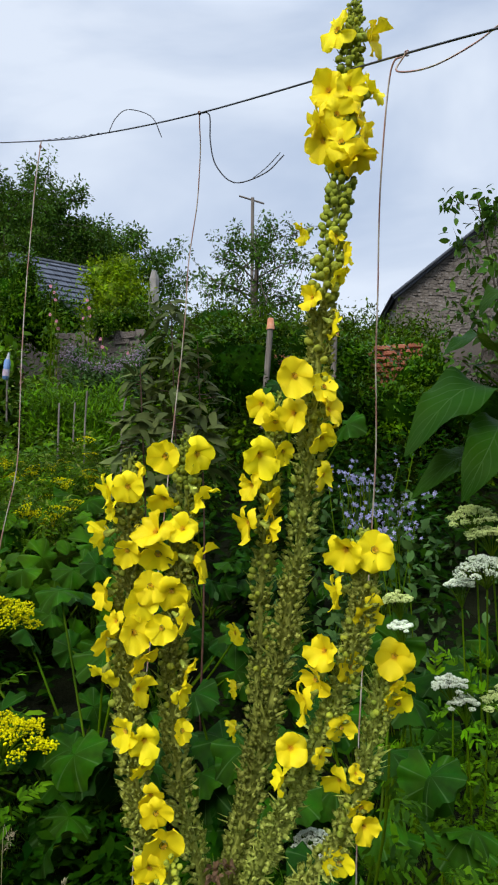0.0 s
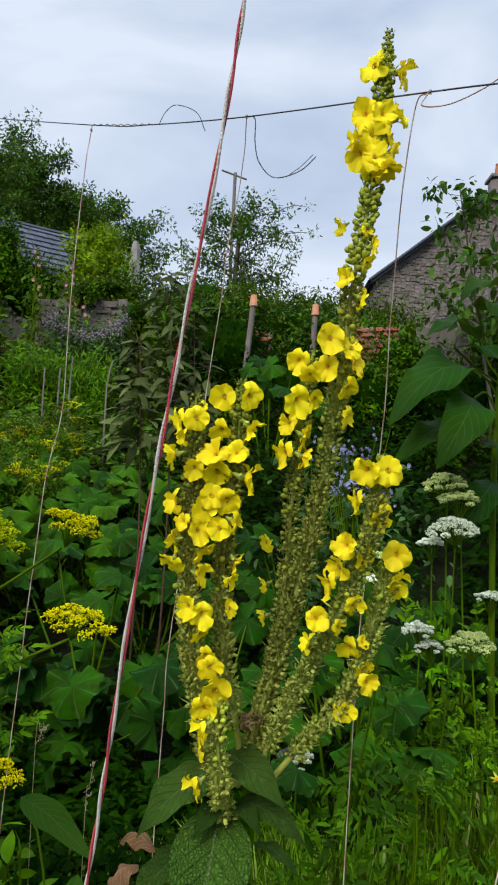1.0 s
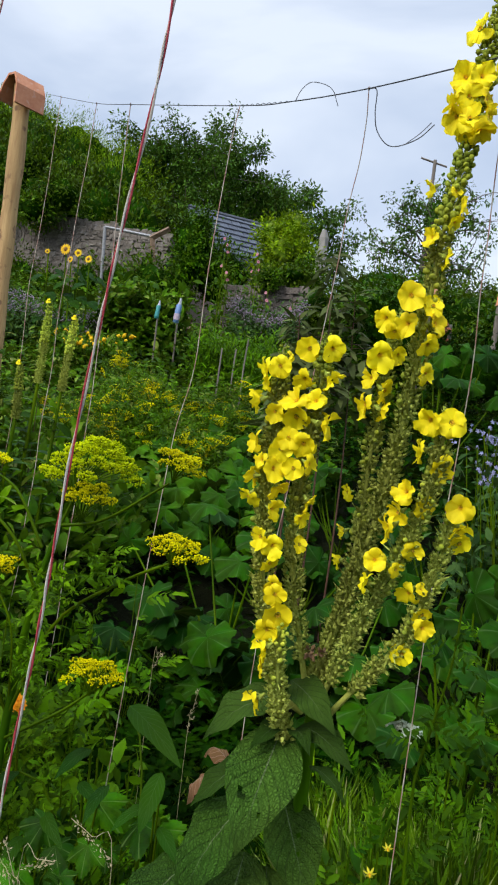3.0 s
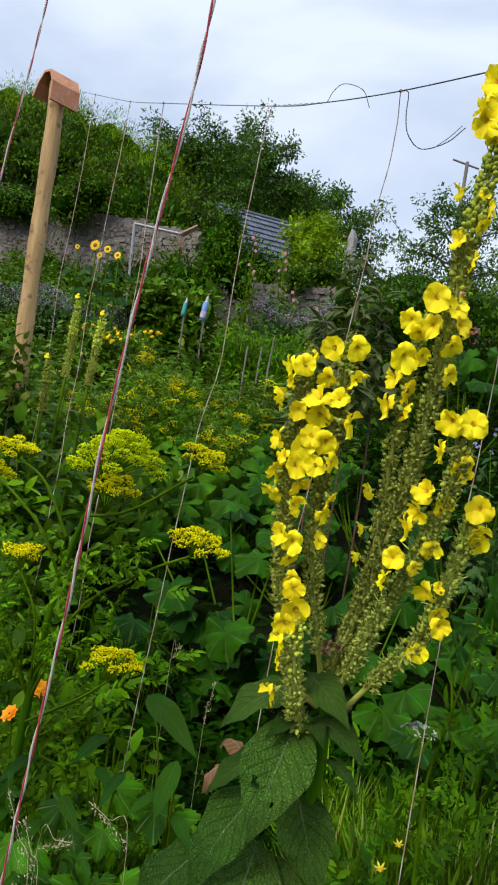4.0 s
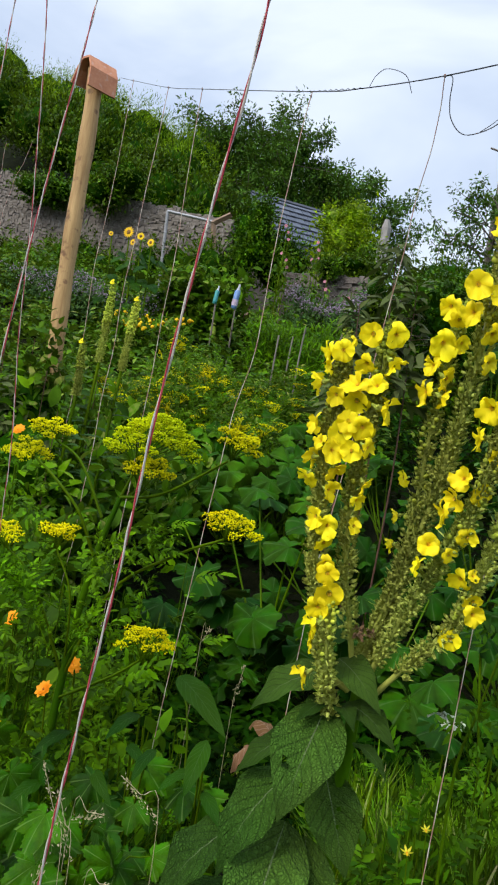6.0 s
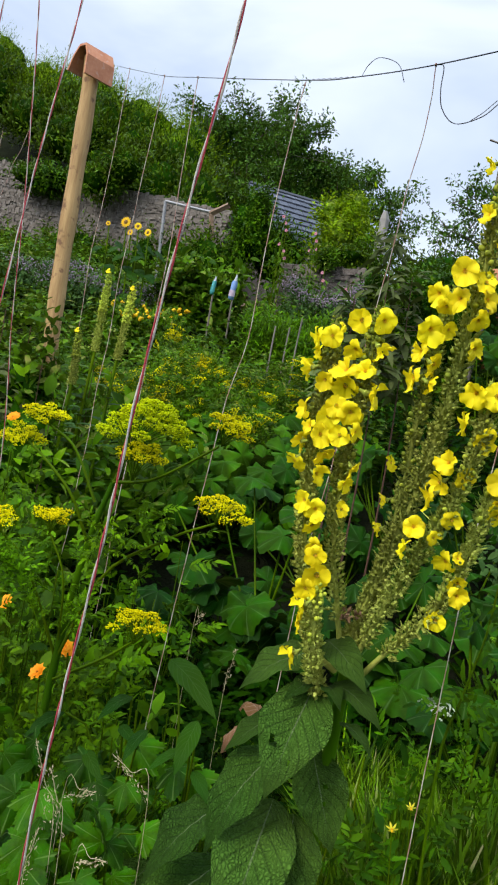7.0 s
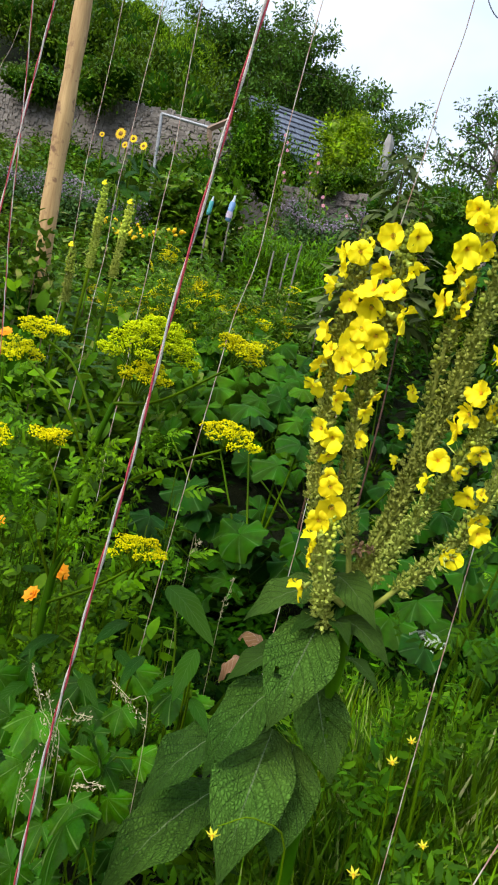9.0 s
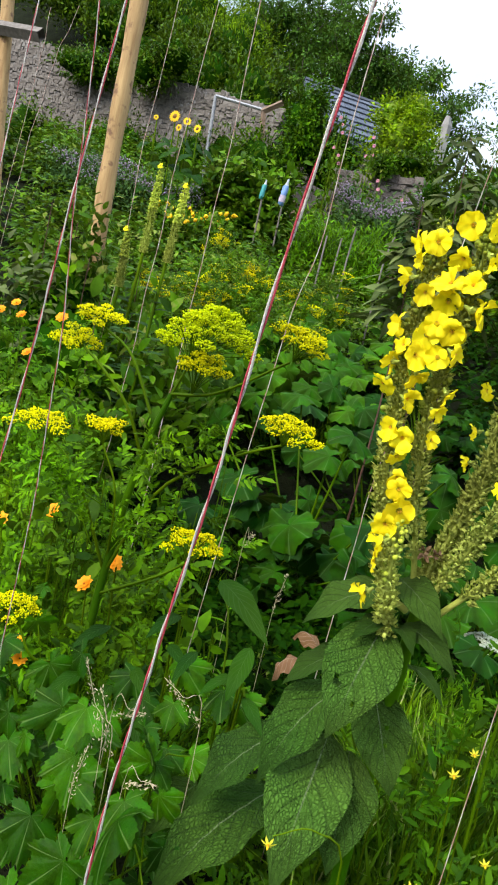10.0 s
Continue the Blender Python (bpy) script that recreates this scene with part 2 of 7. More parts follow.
M_ORANGE = petal_mat("marigold_petal", (0.92, 0.38, 0.01), (0.62, 0.18, 0.01))
M_SUNPETAL = petal_mat("sunflower_petal", (0.90, 0.58, 0.012), (0.75, 0.36, 0.01))
M_SUNDISC = solid_mat("sunflower_disc", (0.12, 0.06, 0.015), (0.30, 0.16, 0.03), 0.8, 40, 0.6)
M_PINK = petal_mat("hollyhock_petal", (0.62, 0.26, 0.33), (0.36, 0.08, 0.14))
M_LILAC = leaf_mat("catmint_flower", (0.19, 0.14, 0.19), (0.36, 0.28, 0.37), 0.7, 0.2, sat=1.0)
M_BLUE = leaf_mat("borage_flower", (0.17, 0.17, 0.34), (0.36, 0.35, 0.52), 0.6, 0.2, sat=1.0)
M_GREYLEAF = leaf_mat("borage_leaf", (0.020, 0.046, 0.014), (0.081, 0.143, 0.044), 0.75, 0.18, sat=1.1)
M_STARPETAL = petal_mat("tomato_flower", (0.86, 0.78, 0.05), (0.78, 0.64, 0.03))
M_DRY = solid_mat("dry_grass", (0.26, 0.21, 0.11), (0.42, 0.36, 0.21), 0.8, 40, 0.3)
M_BROWNLEAF = leaf_mat("withered_leaf", (0.1, 0.05, 0.02), (0.26, 0.15, 0.08), 0.7, 0.15, "pinnate", (0.45, 0.34, 0.26), "object", 20, 0.5, sat=1.0)
M_BARK = solid_mat("bark", (0.05, 0.04, 0.03), (0.12, 0.10, 0.08), 0.9, 6, 0.8, (1, 1, 0.2), 0.02)
M_POST = solid_mat("weathered_softwood", (0.26, 0.150, 0.058), (0.48, 0.315, 0.135), 0.75, 7, 0.5, (6, 6, 0.5), 0.004, spots=(0.17, 0.09, 0.045), fine=30)
M_OLDPOST = solid_mat("grey_wood", (0.10, 0.085, 0.07), (0.22, 0.19, 0.16), 0.85, 8, 0.5, (5, 5, 0.5), 0.004)
M_TERRA = solid_mat("terracotta", (0.42, 0.16, 0.08), (0.58, 0.27, 0.15), 0.8, 12, 0.2, spots=(0.5, 0.28, 0.2))
M_STONE = solid_mat("rubble_stone", (0.090, 0.083, 0.076), (0.215, 0.198, 0.180), 0.9, 9, 0.7, per="object", spots=(0.25, 0.24, 0.21), dist=0.02)
M_STONE_ISLE = solid_mat("rubble_stone_far", (0.105, 0.088, 0.075), (0.215, 0.186, 0.158), 0.9, 5, 0.7, per="island", spots=(0.25, 0.23, 0.21), dist=0.02)
M_MORTAR = solid_mat("mortar", (0.11, 0.10, 0.09), (0.21, 0.19, 0.17), 0.95, 12, 0.6)
M_PALESTONE = solid_mat("pale_stone", (0.20, 0.19, 0.17), (0.34, 0.32, 0.29), 0.9, 3, 0.6)
M_BRICK = solid_mat("red_brick", (0.28, 0.075, 0.04), (0.45, 0.16, 0.09), 0.85, 14, 0.5, per="object", spots=(0.3, 0.2, 0.15))
M_RENDER = solid_mat("grey_wall", (0.080, 0.064, 0.055), (0.200, 0.165, 0.145), 0.9, 5, 0.6, spots=(0.13, 0.13, 0.10), dist=0.02, per="object")
M_SLATE = solid_mat("slate", (0.050, 0.060, 0.082), (0.115, 0.130, 0.165), 0.85, 14, 0.4, per="object", fine=80)
M_LEAD = solid_mat("dark_verge", (0.03, 0.036, 0.045), (0.055, 0.062, 0.075), 0.75, 10, 0.2)
M_METAL = solid_mat("galvanised_pipe", (0.22, 0.22, 0.23), (0.36, 0.36, 0.36), 0.6, 30, 0.1, metal=0.3)
M_WIRE = solid_mat("dark_wire", (0.03, 0.03, 0.035), (0.08, 0.08, 0.085), 0.5, 200, 0.2, metal=0.4)
# soil and moss, made near black to carry the deep shade between plants
M_SOIL = solid_mat("soil_moss_and_shade", (0.005, 0.006, 0.003), (0.014, 0.017, 0.007), 0.95, 3, 0.8, dist=0.03, gloss=0.02)
M_BLUEPLASTIC = solid_mat("blue_plastic", (0.07, 0.16, 0.38), (0.20, 0.32, 0.55), 0.4, 12, 0.1)
M_SLEEVE = solid_mat("printed_sleeve", (0.30, 0.20, 0.28), (0.50, 0.46, 0.52), 0.5, 30, 0.1)
M_TURQUOISE = solid_mat("turquoise_plastic", (0.03, 0.20, 0.19), (0.07, 0.33, 0.32), 0.4, 12, 0.1)
M_WHITEPLASTIC = solid_mat("white_plastic", (0.26, 0.28, 0.31), (0.52, 0.54, 0.58), 0.5, 12, 0.1)
M_PLANK = solid_mat("raised_bed_plank", (0.13, 0.08, 0.05), (0.26, 0.18, 0.12), 0.85, 6, 0.5, (0.4, 5, 5), 0.004)


def twine_mat(name, a, b, turns):
    """Two strands laid in a slow spiral, by the twine's own length."""
    mat, nt, out = nodes_of(name)
    uv = nt.nodes.new("ShaderNodeTexCoord").outputs["UV"]
    sep = nt.nodes.new("ShaderNodeSeparateXYZ")
    nt.links.new(uv, sep.inputs[0])
    wob = noise_tex(nt, 6.0, 2.0, "UV", (0.2, 2.0, 1.0))
    ph = calc(nt, "FRACT", calc(nt, "ADD", sep.outputs[0], calc(nt, "ADD", calc(nt, "MULTIPLY", sep.outputs[1], turns), calc(nt, "MULTIPLY", wob, 0.5))))
    m = ramp01(nt, calc(nt, "ABSOLUTE", calc(nt, "SUBTRACT", ph, 0.5)), 0.23, 0.27)
    fib = noise_tex(nt, 900.0, 2.0)
    col = blend(nt, calc(nt, "MULTIPLY", fib, 0.3), blend(nt, m, a, b), (0.2, 0.12, 0.1))
    bsdf = node(nt, "ShaderNodeBsdfPrincipled", Roughness=0.7)
    nt.links.new(col, bsdf.inputs["Base Color"])
    bp = node(nt, "ShaderNodeBump", Strength=0.5, Distance=0.0006)
    nt.links.new(calc(nt, "ADD", fib, m), bp.inputs["Height"])
    nt.links.new(bp.outputs[0], bsdf.inputs["Normal"])
    nt.links.new(bsdf.outputs[0], out.inputs["Surface"])
    return mat


M_TWINE = twine_mat("red_white_twine", (0.46, 0.05, 0.075), (0.62, 0.57, 0.50), 16.0)
M_TWINE_RED = solid_mat("red_strand", (0.36, 0.030, 0.045), (0.52, 0.07, 0.085), 0.6, 60, 0.4, fine=900)
M_TWINE_WHITE = solid_mat("white_strand", (0.44, 0.39, 0.33), (0.64, 0.58, 0.51), 0.6, 60, 0.4, fine=900)
M_TWINE_OLD = twine_mat("faded_twine", (0.40, 0.20, 0.15), (0.58, 0.50, 0.40), 12.0)


# ---- geometry helpers: a piece is (vertices, triangles, uvs) ----
rng = np.random.default_rng(7)


def build(name, pieces, mats, parent=None, label="", smooth=True):
    """One mesh object from (V, F, UV[, slot]) pieces."""
    V, F, U, S, at = [], [], [], [], 0
    for p in pieces:
        V.append(p[0]), F.append(p[1] + at), U.append(p[2][p[1].ravel()])
        S.append(np.full(len(p[1]), p[3] if len(p) > 3 else 0))
        at += len(p[0])
    V, F, U, S = (np.concatenate(a) for a in (V, F, U, S))
    me = bpy.data.meshes.new(name)
    me.vertices.add(len(V)), me.loops.add(len(F) * 3), me.polygons.add(len(F))
    me.vertices.foreach_set("co", V.astype(np.float32).ravel())
    me.loops.foreach_set("vertex_index", F.astype(np.int32).ravel())
    me.polygons.foreach_set("loop_start", np.arange(0, len(F) * 3, 3, dtype=np.int32))
    me.polygons.foreach_set("material_index", S.astype(np.int32))
    me.polygons.foreach_set("use_smooth", np.full(len(F), smooth))
    me.uv_layers.new(name="UVMap").data.foreach_set("uv", U.astype(np.float32).ravel())
    for m in (mats if isinstance(mats, (list, tuple)) else [mats]):
        me.materials.append(m)
    me.update()
    me.validate()
    ob = new(name, me)
    if parent:
        ob.parent = parent
    if label:
        ob["label"] = label
    return ob


def share(name, me, m, parent=None):
    ob = new(name, me)
    ob.matrix_basis = m
    if parent:
        ob.parent = parent
    return ob


def part(name, bm, material, parent, label=""):
    me = bpy.data.meshes.new(name)
    bm.to_mesh(me)
    bm.free()
    me.materials.append(material)
    ob = new(name, me)
    ob.parent = parent
    if label:
        ob["label"] = label
    return ob


def thing(name, place, label, category, group="", kind=""):
    ob = new(name)
    ob.location = place
    ob.empty_display_size = 0.1
    return tagged(ob, label, category, group, kind)


def under(ob, parent):
    """Make ob, built in world places, a part of the thing parent."""
    ob.parent = parent
    ob.matrix_parent_inverse = Matrix.Translation(-parent.location)
    return ob


def grid_faces(nu, nv, wrap=False):
    a = np.arange(nu * nv).reshape(nv, nu)
    if wrap:
        a = np.concatenate([a, a[:, :1]], 1)
    q = np.stack([a[:-1, :-1], a[:-1, 1:], a[1:, 1:], a[1:, :-1]], -1).reshape(-1, 4)
    return np.concatenate([q[:, [0, 1, 2]], q[:, [0, 2, 3]]])


def spline(points, n):
    """A smooth line through the points."""
    p = np.array(points, float)
    if len(p) == 2:
        return p[0] + (p[1] - p[0]) * np.linspace(0, 1, n)[:, None]
    q = np.concatenate([[2 * p[0] - p[1]], p, [2 * p[-1] - p[-2]]])
    t = np.linspace(0, len(p) - 1, n)
    i = np.minimum(t.astype(int), len(p) - 2)
    f = (t - i)[:, None]
    a, b, c, d = q[i], q[i + 1], q[i + 2], q[i + 3]
    return 0.5 * (2 * b + (c - a) * f + (2 * a - 5 * b + 4 * c - d) * f ** 2 + (3 * b - a - 3 * c + d) * f ** 3)


def unit(v):
    v = np.asarray(v, float)
    return v / np.maximum(np.linalg.norm(v, axis=-1, keepdims=True), 1e-9)


def tube(path, radii, sides=6, wobble=0.0):
    p = np.asarray(path, float)
    n = len(p)
    r = np.broadcast_to(np.asarray(radii, float), n)
    d = unit(np.gradient(p, axis=0))
    ref = np.where(np.abs(d[:, 2:]) > 0.9, [[1.0, 0, 0]], [[0, 0, 1.0]])
    ref = np.broadcast_to([1.0, 0.0, 0.0], d.shape) if np.abs(d[:, 2]).mean() > 0.6 else np.broadcast_to([0, 0, 1.0], d.shape)
    x = unit(np.cross(d, ref))
    y = np.cross(d, x)
    a = np.linspace(0, 2 * np.pi, sides + 1)
    rr = r[:, None] * (1 + wobble * rng.normal(size=(n, sides + 1)))
    rr[:, -1] = rr[:, 0]
    V = p[:, None] + rr[..., None] * (np.cos(a)[None, :, None] * x[:, None] + np.sin(a)[None, :, None] * y[:, None])
    length = np.concatenate([[0], np.cumsum(np.linalg.norm(np.diff(p, axis=0), axis=1))])
    U = np.stack(np.broadcast_arrays(np.linspace(0, 1, sides + 1)[None], length[:, None]), -1)
    return V.reshape(-1, 3), grid_faces(sides + 1, n), U.reshape(-1, 2)


def ball(c, r, nu=7, nv=5, stretch=(1, 1, 1)):
    a = np.linspace(0, 2 * np.pi, nu + 1)
    b = np.linspace(0.02, np.pi - 0.02, nv)
    V = np.stack([np.sin(b)[:, None] * np.cos(a), np.sin(b)[:, None] * np.sin(a), np.cos(b)[:, None] + 0 * a], -1)
    U = np.stack(np.broadcast_arrays(np.linspace(0, 1, nu + 1)[None], np.linspace(0, 1, nv)[:, None]), -1)
    return V.reshape(-1, 3) * np.array(stretch) * r + np.array(c, float), grid_faces(nu + 1, nv), U.reshape(-1, 2)


def slab(size, jitter=0.0, seed=0):
    """A block about its own middle with slightly uneven, chamfered corners: 44 triangles."""
    bm = bmesh.new()
    bmesh.ops.create_cube(bm, size=1.0)
    bmesh.ops.scale(bm, vec=size, verts=bm.verts)
    bmesh.ops.bevel(bm, geom=bm.edges[:], offset=min(size) * 0.16, segments=1, affect="EDGES")
    r = random.Random(seed)
    for v in bm.verts:
        v.co += Vector((r.uniform(-1, 1), r.uniform(-1, 1), r.uniform(-1, 1))) * jitter
    bmesh.ops.triangulate(bm, faces=bm.faces[:])
    V = np.array([v.co[:] for v in bm.verts])
    bm.verts.index_update()
    F = np.array([[v.index for v in f.verts] for f in bm.faces])
    bm.free()
    return V, F, V[:, [0, 2]] * 1.0


def blade(width, nu=3, nv=5, droop=0.3, fold=0.15, wave=0.0, shape=0.0, teeth=0.0):
    """A leaf of length 1 along +y, facing +z. shape moves its widest place (-1 base, 1 tip)."""
    v = np.linspace(0, 1, nv)
    u = np.linspace(-1, 1, nu)
    w = np.sin(np.pi * np.clip(v, 0.0, 1) ** (1.0 + 0.5 * shape)) ** 0.8 * width * 0.5
    w[0] = max(w[0], width * 0.05)
    w = w * (1 + teeth * (np.arange(nv) % 2))
    X = u[None] * w[:, None]
    Y = np.broadcast_to(v[:, None], X.shape) - 0.06 * np.abs(u)[None] * np.sin(np.pi * v)[:, None]
    Z = -droop * v[:, None] ** 2 + fold * np.abs(X) + wave * np.sin(v * 17)[:, None] * np.abs(u)[None] * width
    V = np.stack([X, Y, Z], -1).reshape(-1, 3)
    U = np.stack(np.broadcast_arrays((u[None] + 1) / 2, v[:, None]), -1).reshape(-1, 2)
    return V, grid_faces(nu, nv), U


def lobed(tips, point=0.5, teeth=0.05, rings=5, seg=56, cup=0.15, seed=0, span=2.75, base=0.2, ruffle=0.03):
    """A palmate leaf about 1 across, stalk at the origin, tip along +y, facing +z. tips: (angle, reach, half-width) of its lobes."""
    r = np.random.default_rng(seed)
    a = np.linspace(-span, span, seg + 1)
    R = np.full(seg + 1, base)
    near = np.full(seg + 1, 9.0)
    for ang, reach, wide in tips:
        ang, reach = ang + r.uniform(-0.06, 0.06), reach * r.uniform(0.93, 1.07)
        d = np.abs(a - ang) / wide
        R = np.maximum(R, reach * np.clip(1 - point * d ** (1.0 if point > 0.6 else 1.9), 0.05, 1))
        near = np.minimum(near, d)
    R = R * (1 + teeth * np.where(np.arange(seg + 1) % 2, 1, -1)) * (1 + 0.02 * r.normal(size=seg + 1))
    f = np.linspace(0.02, 1, rings)[:, None]
    X, Y = f * R * np.sin(a), f * R * np.cos(a)
    Z = cup * f ** 1.3 * (0.5 * np.clip(near, 0, 1.2) - 0.25) - 0.35 * cup * f ** 2.5 + ruffle * f ** 2 * np.sin(a * 9 + r.uniform(0, 6)) - 0.5 * cup * f ** 2 * np.maximum(np.cos(a), 0)
    V = np.stack([X, Y, Z], -1).reshape(-1, 3)
    U = np.stack([X + 0.5, Y + 0.3], -1).reshape(-1, 2)
    return V, grid_faces(seg + 1, rings), U


def turns(dirs, ups):
    """Rotation matrices whose y is dirs and whose z is near ups."""
    y = unit(dirs)
    x = np.cross(y, ups)
    bad = np.linalg.norm(x, axis=1) < 1e-3
    x[bad] = [1, 0, 0]
    x = unit(x)
    return np.stack([x, y, np.cross(x, y)], -1)


def scatter(piece, pos, dirs, ups, sizes):
    """Many copies of a piece, as one piece."""
    V, F, U = piece[:3]
    n, m = len(pos), len(V)
    R = turns(np.asarray(dirs, float), np.asarray(ups, float))
    W = np.einsum("nij,mj->nmi", R, V) * np.asarray(sizes, float).reshape(-1, 1, 1) + np.asarray(pos, float)[:, None]
    G = F[None] + (np.arange(n) * m)[:, None, None]
    return W.reshape(-1, 3), G.reshape(-1, 3), np.tile(U, (n, 1))


def sphere_dirs(n):
    return unit(rng.normal(size=(n, 3)))


def matrix_of(pos, d, up, size):
    R = turns(np.array([d], float), np.array([up], float))[0] * size
    return Matrix([[*R[0], pos[0]], [*R[1], pos[1]], [*R[2], pos[2]], [0, 0, 0, 1]])


def ground_z(x, y):
    """The plot: nearly level by the path, then a slope that climbs away and to the west."""
    x, y = np.asarray(x, float), np.asarray(y, float)
    s = np.clip(y - 2.8, 0, None)
    z = 0.29 * s - 0.0045 * np.clip(s - 8, 0, 22) ** 2
    z = np.where(y > 30, np.minimum(z, 0.29 * 27.2 - 0.0045 * 19.2 ** 2 + 0 * y), z)
    west = np.clip(-x - 1.0, 0, 12) * 0.13 * np.clip(s / 3, 0, 1)
    return z + west + 0.03 * np.sin(x * 2.1) * np.cos(y * 1.7)


BLADE_S = blade(0.45, 2, 3, 0.25, 0.2)          # small leaf, 4 triangles
BLADE_M = blade(0.5, 3, 5, 0.3, 0.25, 0.02)     # leaf, 16 triangles
BLADE_L = blade(0.16, 2, 4, 0.35, 0.2)          # narrow leaf
BLADE_F = blade(0.5, 3, 3, 0.3, 0.25)           # farther leaf, 8 triangles
BLADE_N = blade(0.18, 2, 3, 0.35, 0.2)          # farther narrow leaf
GRASS = blade(0.035, 2, 4, 0.45, 0.1)


def feather_piece(pairs=4, spread=0.5, seed=0, wide=0.5, teeth=0.35, nu=3, nv=9):
    """A cut compound leaf, as of carrot or tomato: uneven toothed leaflets along a rib."""
    r = np.random.default_rng(seed)
    out = [blade(0.03, 2, 2, 0.1, 0)]
    for i in range(pairs):
        f = 0.25 + 0.65 * i / pairs
        for s in (-1, 1):
            g = f + r.uniform(-0.05, 0.05)
            out.append(scatter(blade(wide * r.uniform(0.8, 1.2), nu, nv, r.uniform(0, 0.5), 0.3, 0.04, 0, teeth), [[0, g, -0.2 * g * g]], [[s, r.uniform(0.4, 1.0), r.uniform(-0.5, 0.2)]], [[r.uniform(-0.4, 0.4), 0, 1]], [spread * (1 - 0.4 * g) * r.uniform(0.65, 1.2)]))
    out.append(scatter(blade(wide, nu, nv, 0.3, 0.3, 0.04, 0, teeth), [[0, 0.88, -0.16]], [[r.uniform(-0.2, 0.2), 1, -0.3]], [[0, 0, 1]], [0.42]))
    V, F, U, at = [], [], [], 0
    for p in out:
        V.append(p[0]), F.append(p[1] + at), U.append(p[2])
        at += len(p[0])
    return np.concatenate(V), np.concatenate(F), np.concatenate(U)


FEATHER = feather_piece(6, 0.40, 1, 0.24, 0.7, 2, 5)
FEATHER_FAR = feather_piece(4, 0.42, 5, 0.3, 0.0, 2, 3)
TOMLEAF = feather_piece(5, 0.36, 2, 0.27, 0.3, 3, 8)


def squash_leaf(seed):
    """A broad kidney-shaped leaf with shallow lobes, a scalloped rim and a notch at the stalk; 1 across."""
    r = np.random.default_rng(seed)
    seg, rings = 52, 6
    a = np.linspace(-2.9, 2.9, seg + 1)
    R = np.full(seg + 1, 0.40)
    for ang in (0, 0.9, -0.9, 1.8, -1.8, 2.6, -2.6):
        R = R + r.uniform(0.05, 0.11) * np.exp(-((a - ang + r.uniform(-0.08, 0.08)) / 0.30) ** 2)
    R = R * (1 + 0.025 * np.sin(a * 17 + r.uniform(0, 6)) + 0.012 * r.normal(size=seg + 1)) * (1 - 0.25 * (np.abs(a) / 2.9) ** 8)
    f = np.linspace(0.02, 1, rings)[:, None]
    X, Y = f * R * np.sin(a), f * R * np.cos(a)
    p = r.uniform(0, 6, 4)
    Z = -0.16 * f ** 2 * (1 + 0.5 * np.cos(a * 2 + p[0])) + 0.06 * f ** 2 * np.sin(a * 3 + p[1]) + 0.035 * f ** 3 * np.sin(a * 7 + p[2]) + 0.05 * f * np.cos(a * 1.0 + p[3]) - 0.03 * f ** 5 * np.sin(a * 13 + p[0])
    V = np.stack([X, Y, Z], -1).reshape(-1, 3)
    return V, grid_faces(seg + 1, rings), np.stack([X + 0.5, Y + 0.3], -1).reshape(-1, 2)
# ---- foliage makers ----
def cloud_of_leaves(center, radii, n, size, piece, clumps=14, spread=0.33, hang=0.0, inner=0.25):
    """Leaves in uneven clumps through an ellipsoid, thickest near its skin."""
    c, r = np.array(center, float), np.array(radii, float)
    d = sphere_dirs(clumps)
    mids = d * (rng.uniform(inner, 1, (clumps, 1)) ** 0.5)
    k = rng.integers(0, clumps, n)
    off = rng.normal(size=(n, 3)) * spread * rng.uniform(0.6, 1.2, (clumps, 1))[k]
    p = mids[k] + off
    out = unit(p + 0.6 * off)
    dirs = unit(out + 0.9 * rng.normal(size=(n, 3)) + [0, 0, -hang])
    ups = unit(out + [0, 0, 0.8] + 0.5 * rng.normal(size=(n, 3)))
    return scatter(piece, c + p * r, dirs, ups, size * rng.uniform(0.6, 1.3, n))


def bush(name, center, radii, n, size, mat, label, category="bush", piece=None, clumps=24, spread=0.3, core=M_SHADEGREEN, kind="", hang=0.0):
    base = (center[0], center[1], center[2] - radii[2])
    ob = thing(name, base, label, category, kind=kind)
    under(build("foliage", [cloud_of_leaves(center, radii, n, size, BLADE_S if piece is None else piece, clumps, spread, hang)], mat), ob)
    # added blob against see-through; its darker colour stands in for inner shade
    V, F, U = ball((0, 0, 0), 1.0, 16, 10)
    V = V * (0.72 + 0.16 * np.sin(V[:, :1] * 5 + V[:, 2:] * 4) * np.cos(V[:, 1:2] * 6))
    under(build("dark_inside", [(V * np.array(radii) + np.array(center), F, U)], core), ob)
    return ob


